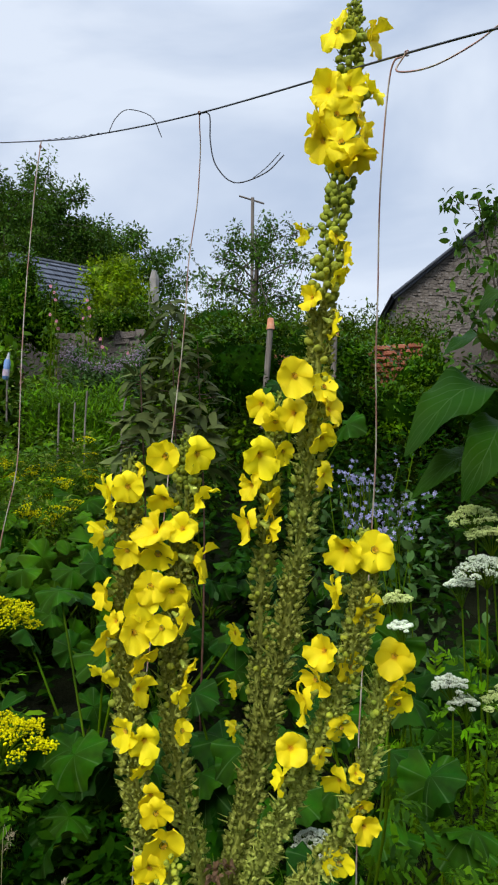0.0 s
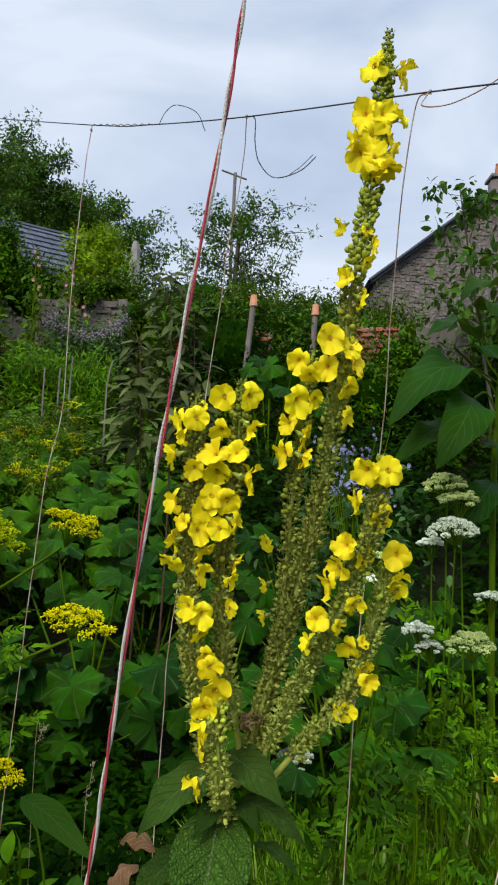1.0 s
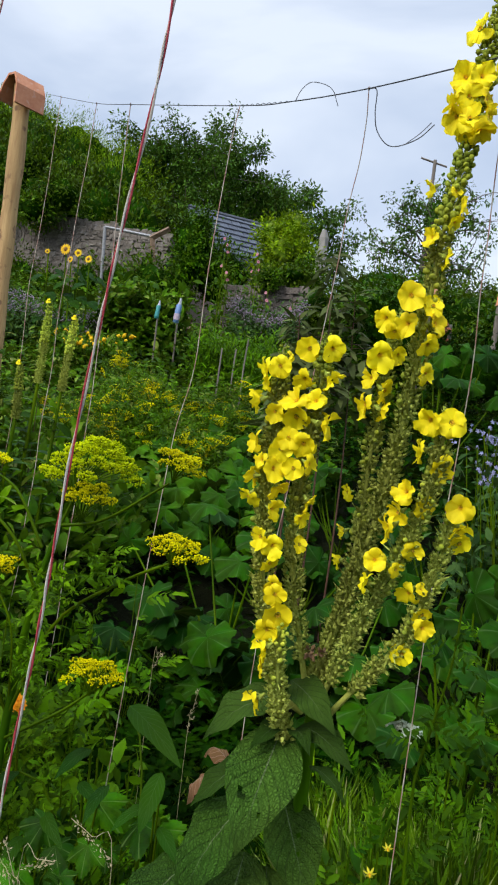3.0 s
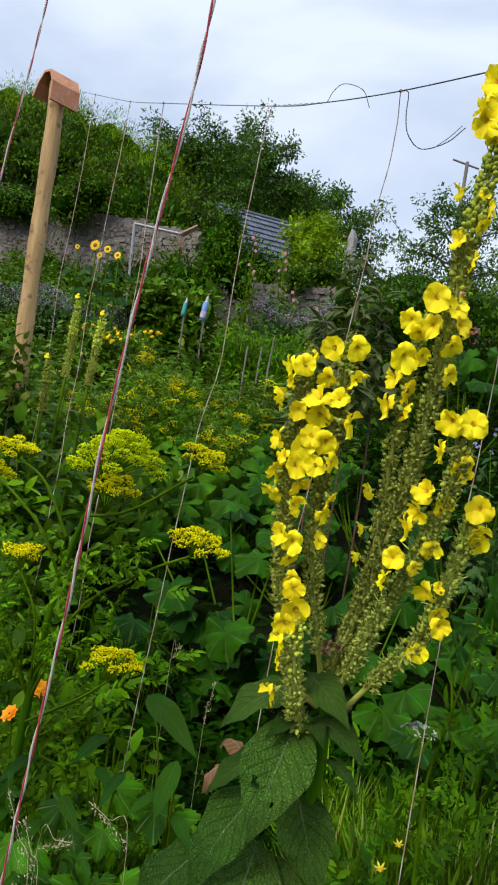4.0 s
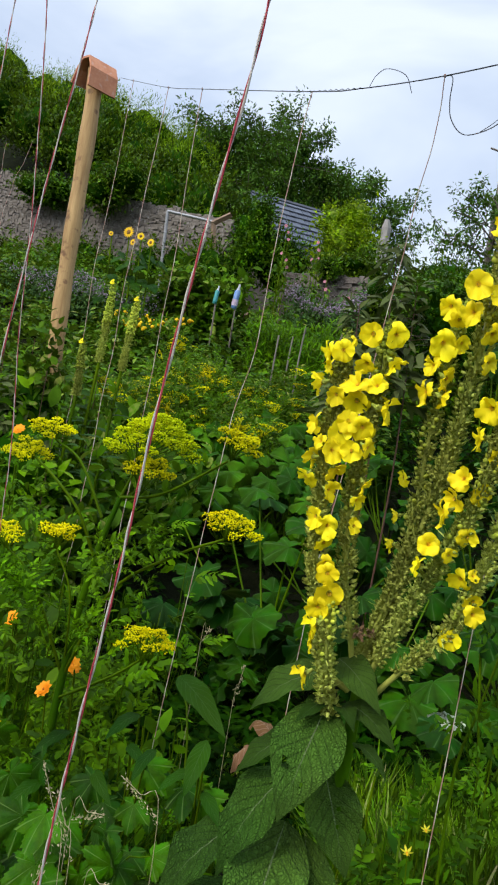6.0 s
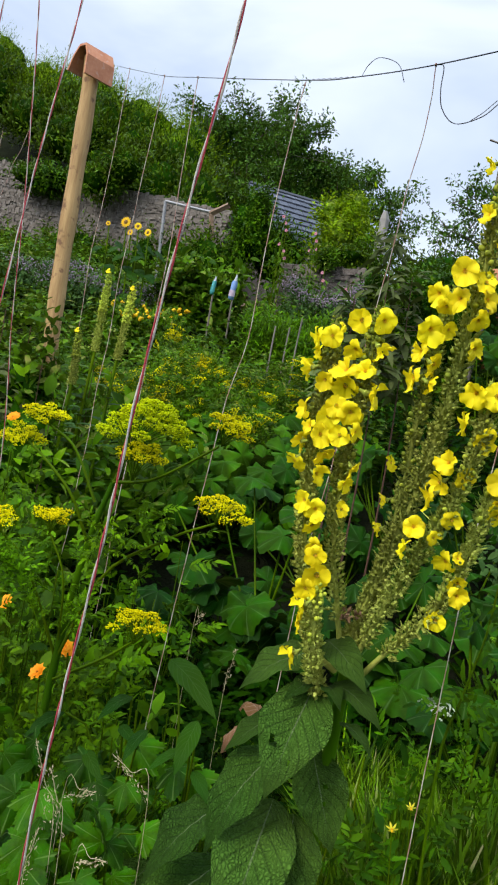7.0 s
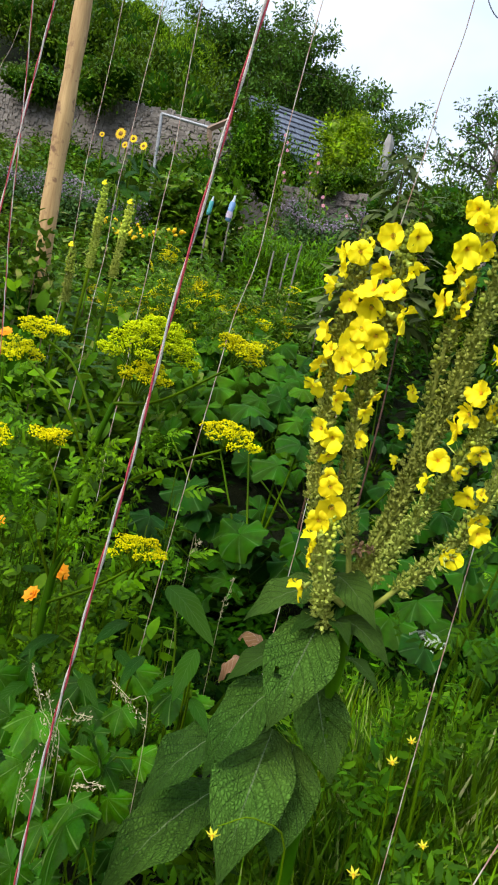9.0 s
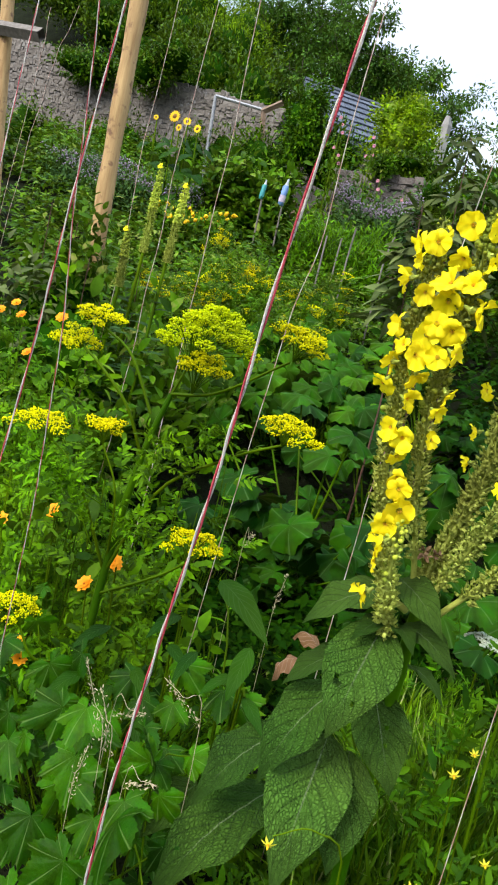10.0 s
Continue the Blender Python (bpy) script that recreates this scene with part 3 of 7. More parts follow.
def grow(base, top, spread, limbs, seed, r0=0.09, sub=3, lean=0.5):
    """Trunk and limb lines of a tree, and the places of its twigs."""
    r = np.random.default_rng(seed)
    base, top = np.array(base, float), np.array(top, float)
    trunk = spline([base, base + (top - base) * 0.4 + r.normal(size=3) * 0.03 * np.linalg.norm(top - base), top], 10)
    tubes, tips = [tube(trunk, np.linspace(r0, r0 * 0.2, 10), 7)], []
    H = np.linalg.norm(top - base)
    for i in range(limbs):
        f = 0.28 + 0.68 * i / limbs
        s = base + (top - base) * f
        a = i * 2.4 + r.uniform(-0.4, 0.4)
        L = spread * (1.1 - 0.6 * f) * r.uniform(0.75, 1.15)
        e = s + np.array([np.cos(a) * L, np.sin(a) * L, L * r.uniform(0.3, 0.9) * lean + 0.05 * H])
        path = spline([s, (s + e) / 2 + [0, 0, 0.12 * L], e], 7)
        tubes.append(tube(path, np.linspace(r0 * 0.45 * (1.1 - f), r0 * 0.08, 7), 5))
        for j in range(sub):
            g = path[2 + j % 5]
            q = g + r.normal(size=3) * L * 0.33 + [0, 0, 0.1 * L]
            tubes.append(tube(spline([g, (g + q) / 2 + r.normal(size=3) * 0.04 * L, q], 4), np.linspace(r0 * 0.12, r0 * 0.04, 4), 4))
            tips += [q, (g + q) / 2]
        tips += [e, path[4], path[5]]
    tips.append(top)
    return tubes, np.array(tips)


def tree(name, base, top, spread, limbs, seed, n, size, mat, label, puff, r0=0.09, sub=3, piece=None, hang=0.2, lean=0.5):
    ob = thing(name, tuple(base), label, "tree")
    tubes, tips = grow(base, top, spread, limbs, seed, r0, sub, lean)
    under(build("trunk", tubes, M_BARK), ob)
    k = rng.integers(0, len(tips), n)
    off = rng.normal(size=(n, 3))
    off = off * np.minimum(1.0, 1.7 / np.maximum(np.linalg.norm(off, axis=1, keepdims=True), 1e-6)) * puff
    pos = tips[k] + off
    dirs = unit(unit(off) + 0.7 * rng.normal(size=(n, 3)) + [0, 0, -hang])
    ups = unit([[0, 0, 1.0]] + 0.6 * rng.normal(size=(n, 3)))
    under(build("crown", [scatter(BLADE_S if piece is None else piece, pos, dirs, ups, size * rng.uniform(0.6, 1.3, n))], mat), ob)
    return ob


def wall_of_stones(name, a, b, height, depth, stone, mat_piece, mat_far, label, limit, seed=1, drop=0.0, base=None, top=None):
    """A rubble wall from a to b (plan points): a mortar body with stones standing proud on the near face."""
    r = random.Random(seed)
    a, b = Vector(a), Vector(b)
    L, d = (b - a).length, (b - a).normalized()
    nrm = Vector((d.y, -d.x, 0))
    ob = tagged(new(name), label, "wall", kind="structure")
    bm = bmesh.new()
    bmesh.ops.create_cube(bm, size=1.0)
    m = Matrix.Translation((a + b) / 2 + Vector((0, 0, height / 2))) @ Matrix(((d.x, -nrm.x, 0, 0), (d.y, -nrm.y, 0, 0), (d.z, 0, 1, 0), (0, 0, 0, 1))) @ Matrix.Diagonal((L, depth, height, 1))
    bmesh.ops.transform(bm, matrix=m, verts=bm.verts)
    part("mortar_core", bm, M_MORTAR, ob)
    variants = []
    for i in range(5):
        V, F, U = slab((1, 0.5, 1), 0.13, seed * 10 + i)
        o = build("stone", [(V, F, U)], mat_piece, smooth=False)
        variants.append(o.data)
        bpy.data.objects.remove(o)
    z, count, rest = 0.0, 0, []
    while z < height - 0.02:
        h = stone * r.uniform(0.45, 0.85)
        s = 0.0
        while s < L:
            w = stone * r.uniform(0.4, 1.5)
            zz = z + r.uniform(-0.28, 0.28) * h
            hh = h * r.uniform(0.7, 1.3)
            p = a + d * (s + w / 2) + nrm * (depth / 2 + 0.005) + Vector((0, 0, zz + hh / 2))
            M = Matrix.Translation(p) @ Matrix.Rotation(math.atan2(d.y, d.x), 4, "Z") @ Matrix.Rotation(r.uniform(-0.1, 0.1), 4, "Y") @ Matrix.Diagonal((w * 1.02, 0.1 + r.uniform(0, 0.035), hh * 1.02, 1))
            if count < limit:
                share("stone", variants[count % 5], M, ob)
            else:
                V, F, U = slab_cache[count % 5]
                A = np.array(M)
                rest.append((V @ A[:3, :3].T + A[:3, 3], F, U))
            count += 1
            s += w
        z += h
    if rest:
        build("rubble_facing", rest, mat_far, ob, smooth=False)["kind"] = "stuff"
    return ob


slab_cache = [slab((1, 0.5, 1), 0.13, 70 + i) for i in range(5)]


# ---- ground ----
gx = np.concatenate([[-600, -250, -90, -40], np.linspace(-22, 16, 96), [40, 90, 250, 600]])
gy = np.concatenate([[-600, -200, -60, -15], np.linspace(-4, 34, 110), [45, 70, 130, 300, 900]])
GX, GY = np.meshgrid(gx, gy)
GZ = ground_z(np.clip(GX, -22, 16), GY)
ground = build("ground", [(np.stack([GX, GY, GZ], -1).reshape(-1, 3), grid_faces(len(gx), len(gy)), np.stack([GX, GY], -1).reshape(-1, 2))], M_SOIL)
tagged(ground, "garden soil and mossy turf climbing a slope, plant shade in its colour", "ground", kind="structure")

# ---- far hill and trees ----
bank_v = []
bx, by = np.meshgrid(np.linspace(-34, -5.5, 40), np.linspace(15.5, 40, 30))
rise = np.clip((by - 15.0) / 5.5, 0, 1) ** 0.8 * np.clip((-bx - 5.2) / 6.5, 0, 1)
bz = ground_z(bx, by) - 0.3 + rise * (1.6 + 0.32 * np.clip(-bx - 6, 0, 9))
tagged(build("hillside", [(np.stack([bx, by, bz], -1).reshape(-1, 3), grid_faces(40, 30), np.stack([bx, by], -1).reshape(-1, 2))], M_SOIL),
       "steep overgrown bank rising behind the garden wall", "hillside", kind="structure")

r1 = random.Random(3)
bank_top = [(-15.126, 17.500, 10.816), (-13.752, 17.400, 10.038), (-12.524, 17.200, 9.641), (-11.348, 17.000, 9.260), (-10.198, 16.800, 8.741), (-9.188, 16.600, 8.284), (-8.264, 16.400, 7.828)]
for row in range(4):
    for i, q in enumerate(bank_top):
        c = (q[0] + r1.uniform(-0.3, 0.3) + 0.35 * row, q[1] - 0.55 * row, q[2] + 0.05 - 0.62 * row + r1.uniform(-0.15, 0.15))
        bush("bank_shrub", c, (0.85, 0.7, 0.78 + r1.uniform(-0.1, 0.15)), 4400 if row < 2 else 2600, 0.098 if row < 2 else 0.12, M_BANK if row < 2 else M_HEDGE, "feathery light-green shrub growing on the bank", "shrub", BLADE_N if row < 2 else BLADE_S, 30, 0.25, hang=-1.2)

def farther(p, k=1.14):
    """The same line of sight from the plot's foot, farther up the hill."""
    return tuple(c + k * (v - c) for v, c in zip(p, (0.15, -0.3, 1.28)))


for i, (px, hh, sp) in enumerate(((((-7.856, 17.000, 7.499)), 4.9, 1.6), (((-6.883, 17.500, 7.747)), 5.2, 1.8), (((-5.627, 17.000, 7.626)), 4.4, 1.6), (((-5.032, 18.000, 7.591)), 3.6, 1.3))):
    t = np.array(farther((px[0] + 0.1, px[1], px[2] + [1.55, 1.75, 1.25, 0.75][i])))
    b = np.array([t[0] - 0.1, t[1], float(ground_z(t[0], t[1]))])
    tree("hedgerow_tree", b, t, sp * 0.9, 22, 20 + i, 19000, 0.105, M_TREE, "dark green deciduous tree behind the shed roof", 0.145, 0.12, 7)
for i, (px, up) in enumerate(((((-4.097, 19.000, 7.855)), 0.9), (((-3.426, 20.000, 7.764)), 0.7), (((-4.376, 18.000, 7.333)), 0.8))):
    t = np.array(farther((px[0], px[1], px[2] + up)))
    tree("hawthorn", np.array([t[0], t[1], float(ground_z(t[0], t[1]))]), t, 1.35, 12, 40 + i, 4600, 0.12, M_TREE, "thin-topped hawthorn against the sky", 0.15, 0.07, 4)

# small open tree in the middle with a telegraph pole behind
tb = (-0.553, 19.000, 5.791)
tree("apple_tree", (tb[0], tb[1], float(ground_z(tb[0], tb[1]))), (-0.549, 19.000, 8.674), 2.0, 20, 51, 8000, 0.105, M_TREE, "small open-crowned fruit tree standing above the hedge", 0.10, 0.13, 6, lean=0.14)
pt, pb = (-1.457, 38.000, 18.010), (-1.516, 38.000, 14.446)
pole = thing("telegraph_pole", (pb[0], pb[1], 7.0), "grey wooden telegraph pole with a short crossarm", "utility pole")
under(build("pole_shaft", [tube(spline([(pb[0], pb[1], 4.5), pt], 6), 0.09, 8)], M_OLDPOST), pole)
under(build("crossarm", [tube(spline([(-2.200, 38.000, 18.127), (-0.825, 38.000, 17.667)], 3), 0.05, 6)], M_OLDPOST), pole)

# long dark hedge along the top of the plot
hedge = thing("hedge", (2.0, 16.5, float(ground_z(2.0, 16.5))), "long dense dark-green hedge along the top of the garden", "hedge", kind="stuff")
hp = []
for i in range(26):
    f = i / 25
    p = np.array((-2.101, 17.000, 5.804)) * (1 - f) + np.array((3.676, 17.000, 5.550)) * f
    hp.append(cloud_of_leaves((p[0], p[1] + 0.3, p[2] - 0.62), (0.5, 0.6, 0.8), 1700, 0.11, BLADE_S, 16, 0.3))
under(build("foliage", hp, M_HEDGE), hedge)
# added tube down the hedge's middle, its inner shade put into the colour
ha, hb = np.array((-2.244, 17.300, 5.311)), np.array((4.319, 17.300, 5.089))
under(build("dark_inside", [tube(spline([ha + [0, 0, -0.6], hb + [0, 0, -0.6]], 30), 0.85, 10, 0.08)], M_SHADEGREEN), hedge)
for i, (q, rr) in enumerate(((((1.988, 13.000, 4.274)), 0.55), (((1.358, 12.000, 3.884)), 0.5), (((0.505, 13.000, 4.463)), 0.6), (((-0.343, 13.000, 4.579)), 0.55), (((-1.134, 13.500, 4.935)), 0.6), (((-1.090, 11.000, 3.919)), 0.55), (((-0.541, 11.000, 3.677)), 0.5), (((2.055, 10.500, 3.278)), 0.5), (((-2.364, 14.000, 4.295)), 0.75), (((-2.361, 12.600, 3.632)), 0.6), (((-1.661, 12.000, 3.649)), 0.55), (((-0.922, 10.500, 3.216)), 0.5))):
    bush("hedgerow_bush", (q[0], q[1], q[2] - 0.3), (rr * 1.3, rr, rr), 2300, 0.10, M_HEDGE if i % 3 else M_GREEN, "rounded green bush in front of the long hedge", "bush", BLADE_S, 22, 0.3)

# ---- stone house with a slate roof ----
e0, e1 = np.array((3.630, 22.000, 7.790)), np.array((7.264, 22.000, 10.697))
hw = e1[0] - e0[0]
hb_z = e0[2] - 3.0
house = thing("stone_house", (e0[0] + hw, 22.2, hb_z), "old rubble-stone house with a slate roof and a chimney", "house")
V = np.array([[e0[0], 22.1, hb_z], [e0[0] + 2 * hw, 22.1, hb_z], [e0[0] + 2 * hw, 22.1, e0[2]], [e1[0], 22.1, e1[2]], [e0[0], 22.1, e0[2]]])
V2 = V + [0, 7.0, 0]
F = np.array([[0, 1, 2], [0, 2, 4], [4, 2, 3], [5, 7, 6], [5, 9, 7], [9, 8, 7], [0, 4, 9], [0, 9, 5], [1, 6, 7], [1, 7, 2], [4, 3, 8], [4, 8, 9], [3, 2, 7], [3, 7, 8]])
VV = np.concatenate([V, V2])
gable = under(build("gable_wall", [(VV, F, VV[:, [0, 2]])], M_MORTAR, smooth=False), house)
r2 = random.Random(11)
rest, z = [], hb_z
while z < e1[2] - 0.15:
    h = r2.uniform(0.07, 0.13)
    inset = max(0.0, (z + h - e0[2]) / (e1[2] - e0[2])) * hw
    s = e0[0] + inset
    while s < e0[0] + 2 * hw - inset - 0.1:
        w = r2.uniform(0.08, 0.25)
        Vs, Fs, Us = slab_cache[r2.randrange(5)]
        rest.append((Vs * [w * 0.95, 0.12 + r2.uniform(0, 0.03), h * r2.uniform(0.8, 1.15)] + [s + w / 2, 22.08, z + h / 2 + r2.uniform(-0.03, 0.03)], Fs, Us))
        s += w
    z += h
under(build("stone_facing", rest, M_STONE_ISLE, smooth=False), house)["kind"] = "stuff"
sl = np.array([hw, 0, e1[2] - e0[2]])
sl = sl / np.linalg.norm(sl)
up_n = np.array([-sl[2], 0, sl[0]])
slate_me = build("slate", [slab((1, 1, 0.3), 0.02, 5)], M_SLATE, smooth=False)
slate_data = slate_me.data
bpy.data.objects.remove(slate_me)
roof = under(build("roof", [(np.array([e0 + [-0.14, -0.2, -0.04], e1 + [0, -0.2, 0.1], e1 + [0, 7.2, 0.1], e0 + [-0.14, 7.2, -0.04],
                                         e0 + [2 * hw + 0.25, -0.2, -0.08], e0 + [2 * hw + 0.25, 7.2, -0.08]]),
                             np.array([[0, 1, 2], [0, 2, 3], [1, 4, 5], [1, 5, 2]]), np.zeros((6, 2)))], M_SLATE, smooth=False), house)
sol = roof.modifiers.new("thickness", "SOLIDIFY")
sol.thickness = 0.09
under(build("verge_board", [tube(spline([e0 + [-0.16, -0.24, -0.05], e1 + [0, -0.24, 0.09]], 3), 0.055, 4)], M_LEAD), house)
under(build("gutter", [tube(spline([e0 + [-0.18, -0.28, -0.1], e0 + [-0.18, 7.2, -0.1]], 3), 0.05, 6)], M_LEAD), house)
ch = build("chimney", [slab((0.62, 0.6, 1.3), 0.02, 3)], M_STONE_ISLE, smooth=False)
ch.location = Vector(e1 + [0.42, 0.6, 0.1])
under(ch, house)
cap = build("chimney_cap", [slab((0.74, 0.72, 0.12), 0.01, 4)], M_MORTAR, smooth=False)
cap.location = Vector(e1 + [0.42, 0.6, 0.78])
under(cap, house)
pot = build("chimney_pot", [tube([(0, 0, 0), (0, 0, 0.05), (0, 0, 0.42), (0, 0, 0.45)], [0.15, 0.17, 0.12, 0.14], 10)], M_TERRA)
pot.location = Vector(e1 + [0.42, 0.6, 0.82])
under(pot, house)

aer = thing("tv_aerial", tuple(e1 + [0.50, 0.6, 0.75]), "thin metal television aerial on the chimney", "aerial")
ab = e1 + np.array([0.50, 0.6, 0.75])
under(build("mast", [tube(spline([ab, ab + [0.22, 0, 3.3]], 3), 0.025, 6)], M_METAL), aer)
under(build("boom", [tube(spline([ab + [0.0, -0.3, 3.25], ab + [0.35, 0.3, 3.1]], 3), 0.02, 5)], M_METAL), aer)
for k in range(4):
    c = ab + np.array([0.03 + 0.08 * k, -0.22 + 0.14 * k, 3.22 - 0.035 * k])
    under(build("element", [tube(spline([c + [-0.15, 0.08, 0.16], c + [0.15, -0.08, -0.16]], 2), 0.014, 4)], M_METAL), aer)

# ---- slate-roofed shed, its ivy and the rubble wall ----
s0 = np.array((-6.293, 16.200, 7.187))
shed = thing("shed", tuple(s0 + [1.2, 0.6, -2.6]), "low outbuilding with a dark slate roof half hidden by ivy", "shed")
n_cols, n_rows, sw, sh = 11, 8, 0.24, 0.225
tilt = math.atan2(0.72, 0.69)
TURN_SHED = Matrix.Translation(Vector(s0)) @ Matrix.Rotation(radians(36), 4, "Z")
slope_body = build("roof", [slab((n_cols * sw, n_rows * sh + 0.1, 0.06), 0.0, 1)], M_LEAD, smooth=False)
slope_body.matrix_world = TURN_SHED @ Matrix.Translation((n_cols * sw / 2, -0.69 * n_rows * sh / 2, -0.72 * n_rows * sh / 2 - 0.05)) @ Matrix.Rotation(tilt, 4, "X")
bpy.context.view_layer.update()
under(slope_body, shed)
bpy.context.view_layer.update()
r_sl = random.Random(8)
for rrow in range(n_rows):
    for cc in range(n_cols):
        p = ((cc + 0.5 + 0.5 * (rrow % 2)) * sw, -0.69 * rrow * sh - 0.05, -0.72 * rrow * sh)
        share("slate", slate_data, TURN_SHED @ Matrix.Translation(p) @ Matrix.Rotation(r_sl.uniform(-0.02, 0.02), 4, "Z") @ Matrix.Rotation(tilt - 0.16 + r_sl.uniform(-0.03, 0.03), 4, "X") @ Matrix.Diagonal((sw * 0.97, sh * 1.2, 0.07, 1)), slope_body).matrix_parent_inverse = slope_body.matrix_world.inverted()
rt = build("ridge", [tube(spline([(0, 0, 0.03), (n_cols * sw, 0, 0.03)], 8), 0.07, 6)], M_LEAD)
rt.matrix_world = TURN_SHED
under(rt, shed)
for nm, size, q in (("front_wall", (n_cols * sw - 0.2, 0.3, 2.2), (n_cols * sw / 2, -1.05, -2.5)), ("end_wall", (0.3, 2.0, 2.6), (0.1, -0.2, -1.9))):
    w = build(nm, [slab(size, 0.02, 2)], M_RENDER, smooth=False)
    w.matrix_world = TURN_SHED @ Matrix.Translation(q)
    under(w, shed)

w0, w1 = (-11.356, 13.600, 6.386), (-5.529, 13.600, 5.732)
wall_of_stones("wall_north", (w0[0] - 2.5, 13.9, 4.35), (w1[0], 13.6, 3.22), 2.36, 0.42, 0.125, M_STONE, M_STONE_ISLE, "old grey rubble-stone garden wall with a crumbling top", 290, 5)
g0 = (-2.828, 11.500, 4.239), (-2.174, 11.500, 4.296)
wall_of_stones("wall_terrace", (g0[0][0] - 0.75, 11.62, g0[0][2] - 1.5), (g0[1][0] + 0.1, 11.55, g0[0][2] - 1.5), 1.44, 0.4, 0.17, M_RENDER, M_RENDER, "low grey-brown rubble terrace wall behind pink hollyhocks", 180, 6)
for q, rr, mm in ((((-1.925, 11.200, 3.848)), (0.22, 0.25, 0.4), M_HEDGE), (((-2.771, 11.300, 4.266)), (0.2, 0.25, 0.22), M_GREEN), (((-2.446, 11.500, 4.426)), (0.3, 0.2, 0.12), M_HEDGE)):
    bush("terrace_growth", tuple(q), rr, 900, 0.07, mm, "rough green growth over the terrace wall", "bush", BLADE_S, 18, 0.3)
bush("ivy_column", (-4.98, 13.35, 5.30), (0.47, 0.42, 0.86), 6400, 0.075, M_IVY, "broken wall end smothered in green ivy", "ivy", BLADE_S, 60, 0.2)
ivy_b = (-4.436, 13.400, 4.934)
bush("ivy_mass", (ivy_b[0], 13.7, ivy_b[2] - 0.05), (0.75, 0.5, 0.66), 4200, 0.08, M_IVY, "dark ivy spreading under the slate roof", "ivy", BLADE_S, 34, 0.26)
for q, rr, mm in ((((-8.004, 13.100, 6.232)), (0.62, 0.4, 0.42), M_HEDGE), (((-9.945, 13.200, 5.920)), (0.9, 0.4, 0.3), M_IVY), (((-8.420, 13.000, 5.870)), (0.5, 0.35, 0.3), M_GREEN)):
    bush("wall_creeper", (q[0], q[1], q[2]), rr, 2200, 0.09, mm, "green creeper tumbling over the stone wall", "ivy", BLADE_S, 24, 0.27)
# weeds and moss along the wall's crumbling top
r5 = random.Random(21)
for k in range(13):
    f = k / 12
    x = w0[0] - 0.2 + (w1[0] - w0[0]) * f
    hh = r5.uniform(0.07, 0.2)
    bush("wall_top_weeds", (x + r5.uniform(-0.1, 0.1), 13.7 + r5.uniform(-0.05, 0.15), 5.58 - (x - w1[0]) * 0.135 + hh * 0.3), (r5.uniform(0.22, 0.42), 0.25, hh), 420, 0.06, (M_HEDGE, M_IVY, M_ORACH, M_BANK)[k % 4], "tufts of weeds and moss on the wall top", "weeds", BLADE_S, 14, 0.3)
for k in range(9):
    x = w0[0] + (w1[0] - w0[0]) * (k + r5.uniform(-0.3, 0.3)) / 8
    hh = r5.uniform(0.4, 0.8)
    bush("wall_foot_shrub", (x, 13.05 + r5.uniform(-0.15, 0.1), 3.9 + hh * 0.6), (r5.uniform(0.3, 0.55), 0.3, hh), 1000, 0.08, (M_GREEN, M_HEDGE, M_IVY)[k % 3], "loose green shrub against the stone wall", "shrub", BLADE_S, 22, 0.3)
lime = (-3.021, 13.000, 5.314)
bush("lime_green_bush", (lime[0], 13.2, lime[2]), (0.55, 0.5, 0.55), 4200, 0.085, M_LIME, "bright lime-green bushy shrub below the shed", "bush", BLADE_S, 40, 0.30, core=M_GREEN)
bush("lime_green_bush", (lime[0] + 0.35, 13.0, lime[2] - 0.6), (0.6, 0.45, 0.45), 2600, 0.085, M_GREEN, "green leafy shrub above the terrace wall", "bush", BLADE_S, 30, 0.27)
st = (-3.005, 17.000, 6.801)
fin = thing("stone_finial", (st[0], st[1], st[2] - 0.3), "pale weathered stone finial beside the hedge", "finial")
under(build("finial_base", [tube([(st[0], st[1], st[2] - 2.2), (st[0], st[1], st[2] - 0.25), (st[0], st[1], st[2] - 0.2)], [0.13, 0.13, 0.1], 4)], M_PALESTONE, smooth=False), fin)
under(build("finial_top", [tube([(st[0], st[1], st[2] - 0.25), (st[0], st[1], st[2] + 0.05), (st[0], st[1], st[2] + 0.25)], [0.10, 0.12, 0.06], 5, 0.12)], M_PALESTONE, smooth=False), fin)

# pipe frame and lean-to beam in front of the wall
fr = thing("pipe_frame", (-6.667, 12.900, 4.488), "galvanised pipe frame leaning in front of the stone wall", "frame")
fa, fb, fc = np.array((-6.734, 12.900, 5.547)), np.array((-6.660, 12.900, 4.373)), np.array((-5.632, 12.900, 5.392))
under(build("upright", [tube(spline([fa, fb, fb + [0, 0, -0.6]], 5), 0.035, 8)], M_METAL), fr)
under(build("top_rail", [tube(spline([fa, fc], 4), 0.03, 8)], M_METAL), fr)
lb = thing("timber_lean_to", (-5.429, 12.900, 5.045), "weathered timber prop and coping board on the broken wall end", "timber frame")
ba, bb, bc = np.array((-5.668, 12.800, 5.333)), np.array((-5.300, 12.800, 5.535)), np.array((-5.567, 12.800, 4.946))
under(build("coping_board", [tube(spline([ba, bb], 3), 0.06, 4)], M_PLANK, smooth=False), lb)
under(build("prop", [tube(spline([ba + [0.03, 0, 0], bc, bc + [0, 0, -0.8]], 3), 0.05, 4)], M_PLANK, smooth=False), lb)

bush("wall_end_shrub", (-5.50, 12.55, 4.28), (0.55, 0.35, 0.62), 1500, 0.10, M_GREEN, "bright leafy shrub below the broken wall end", "shrub", BLADE_S, 24, 0.3)

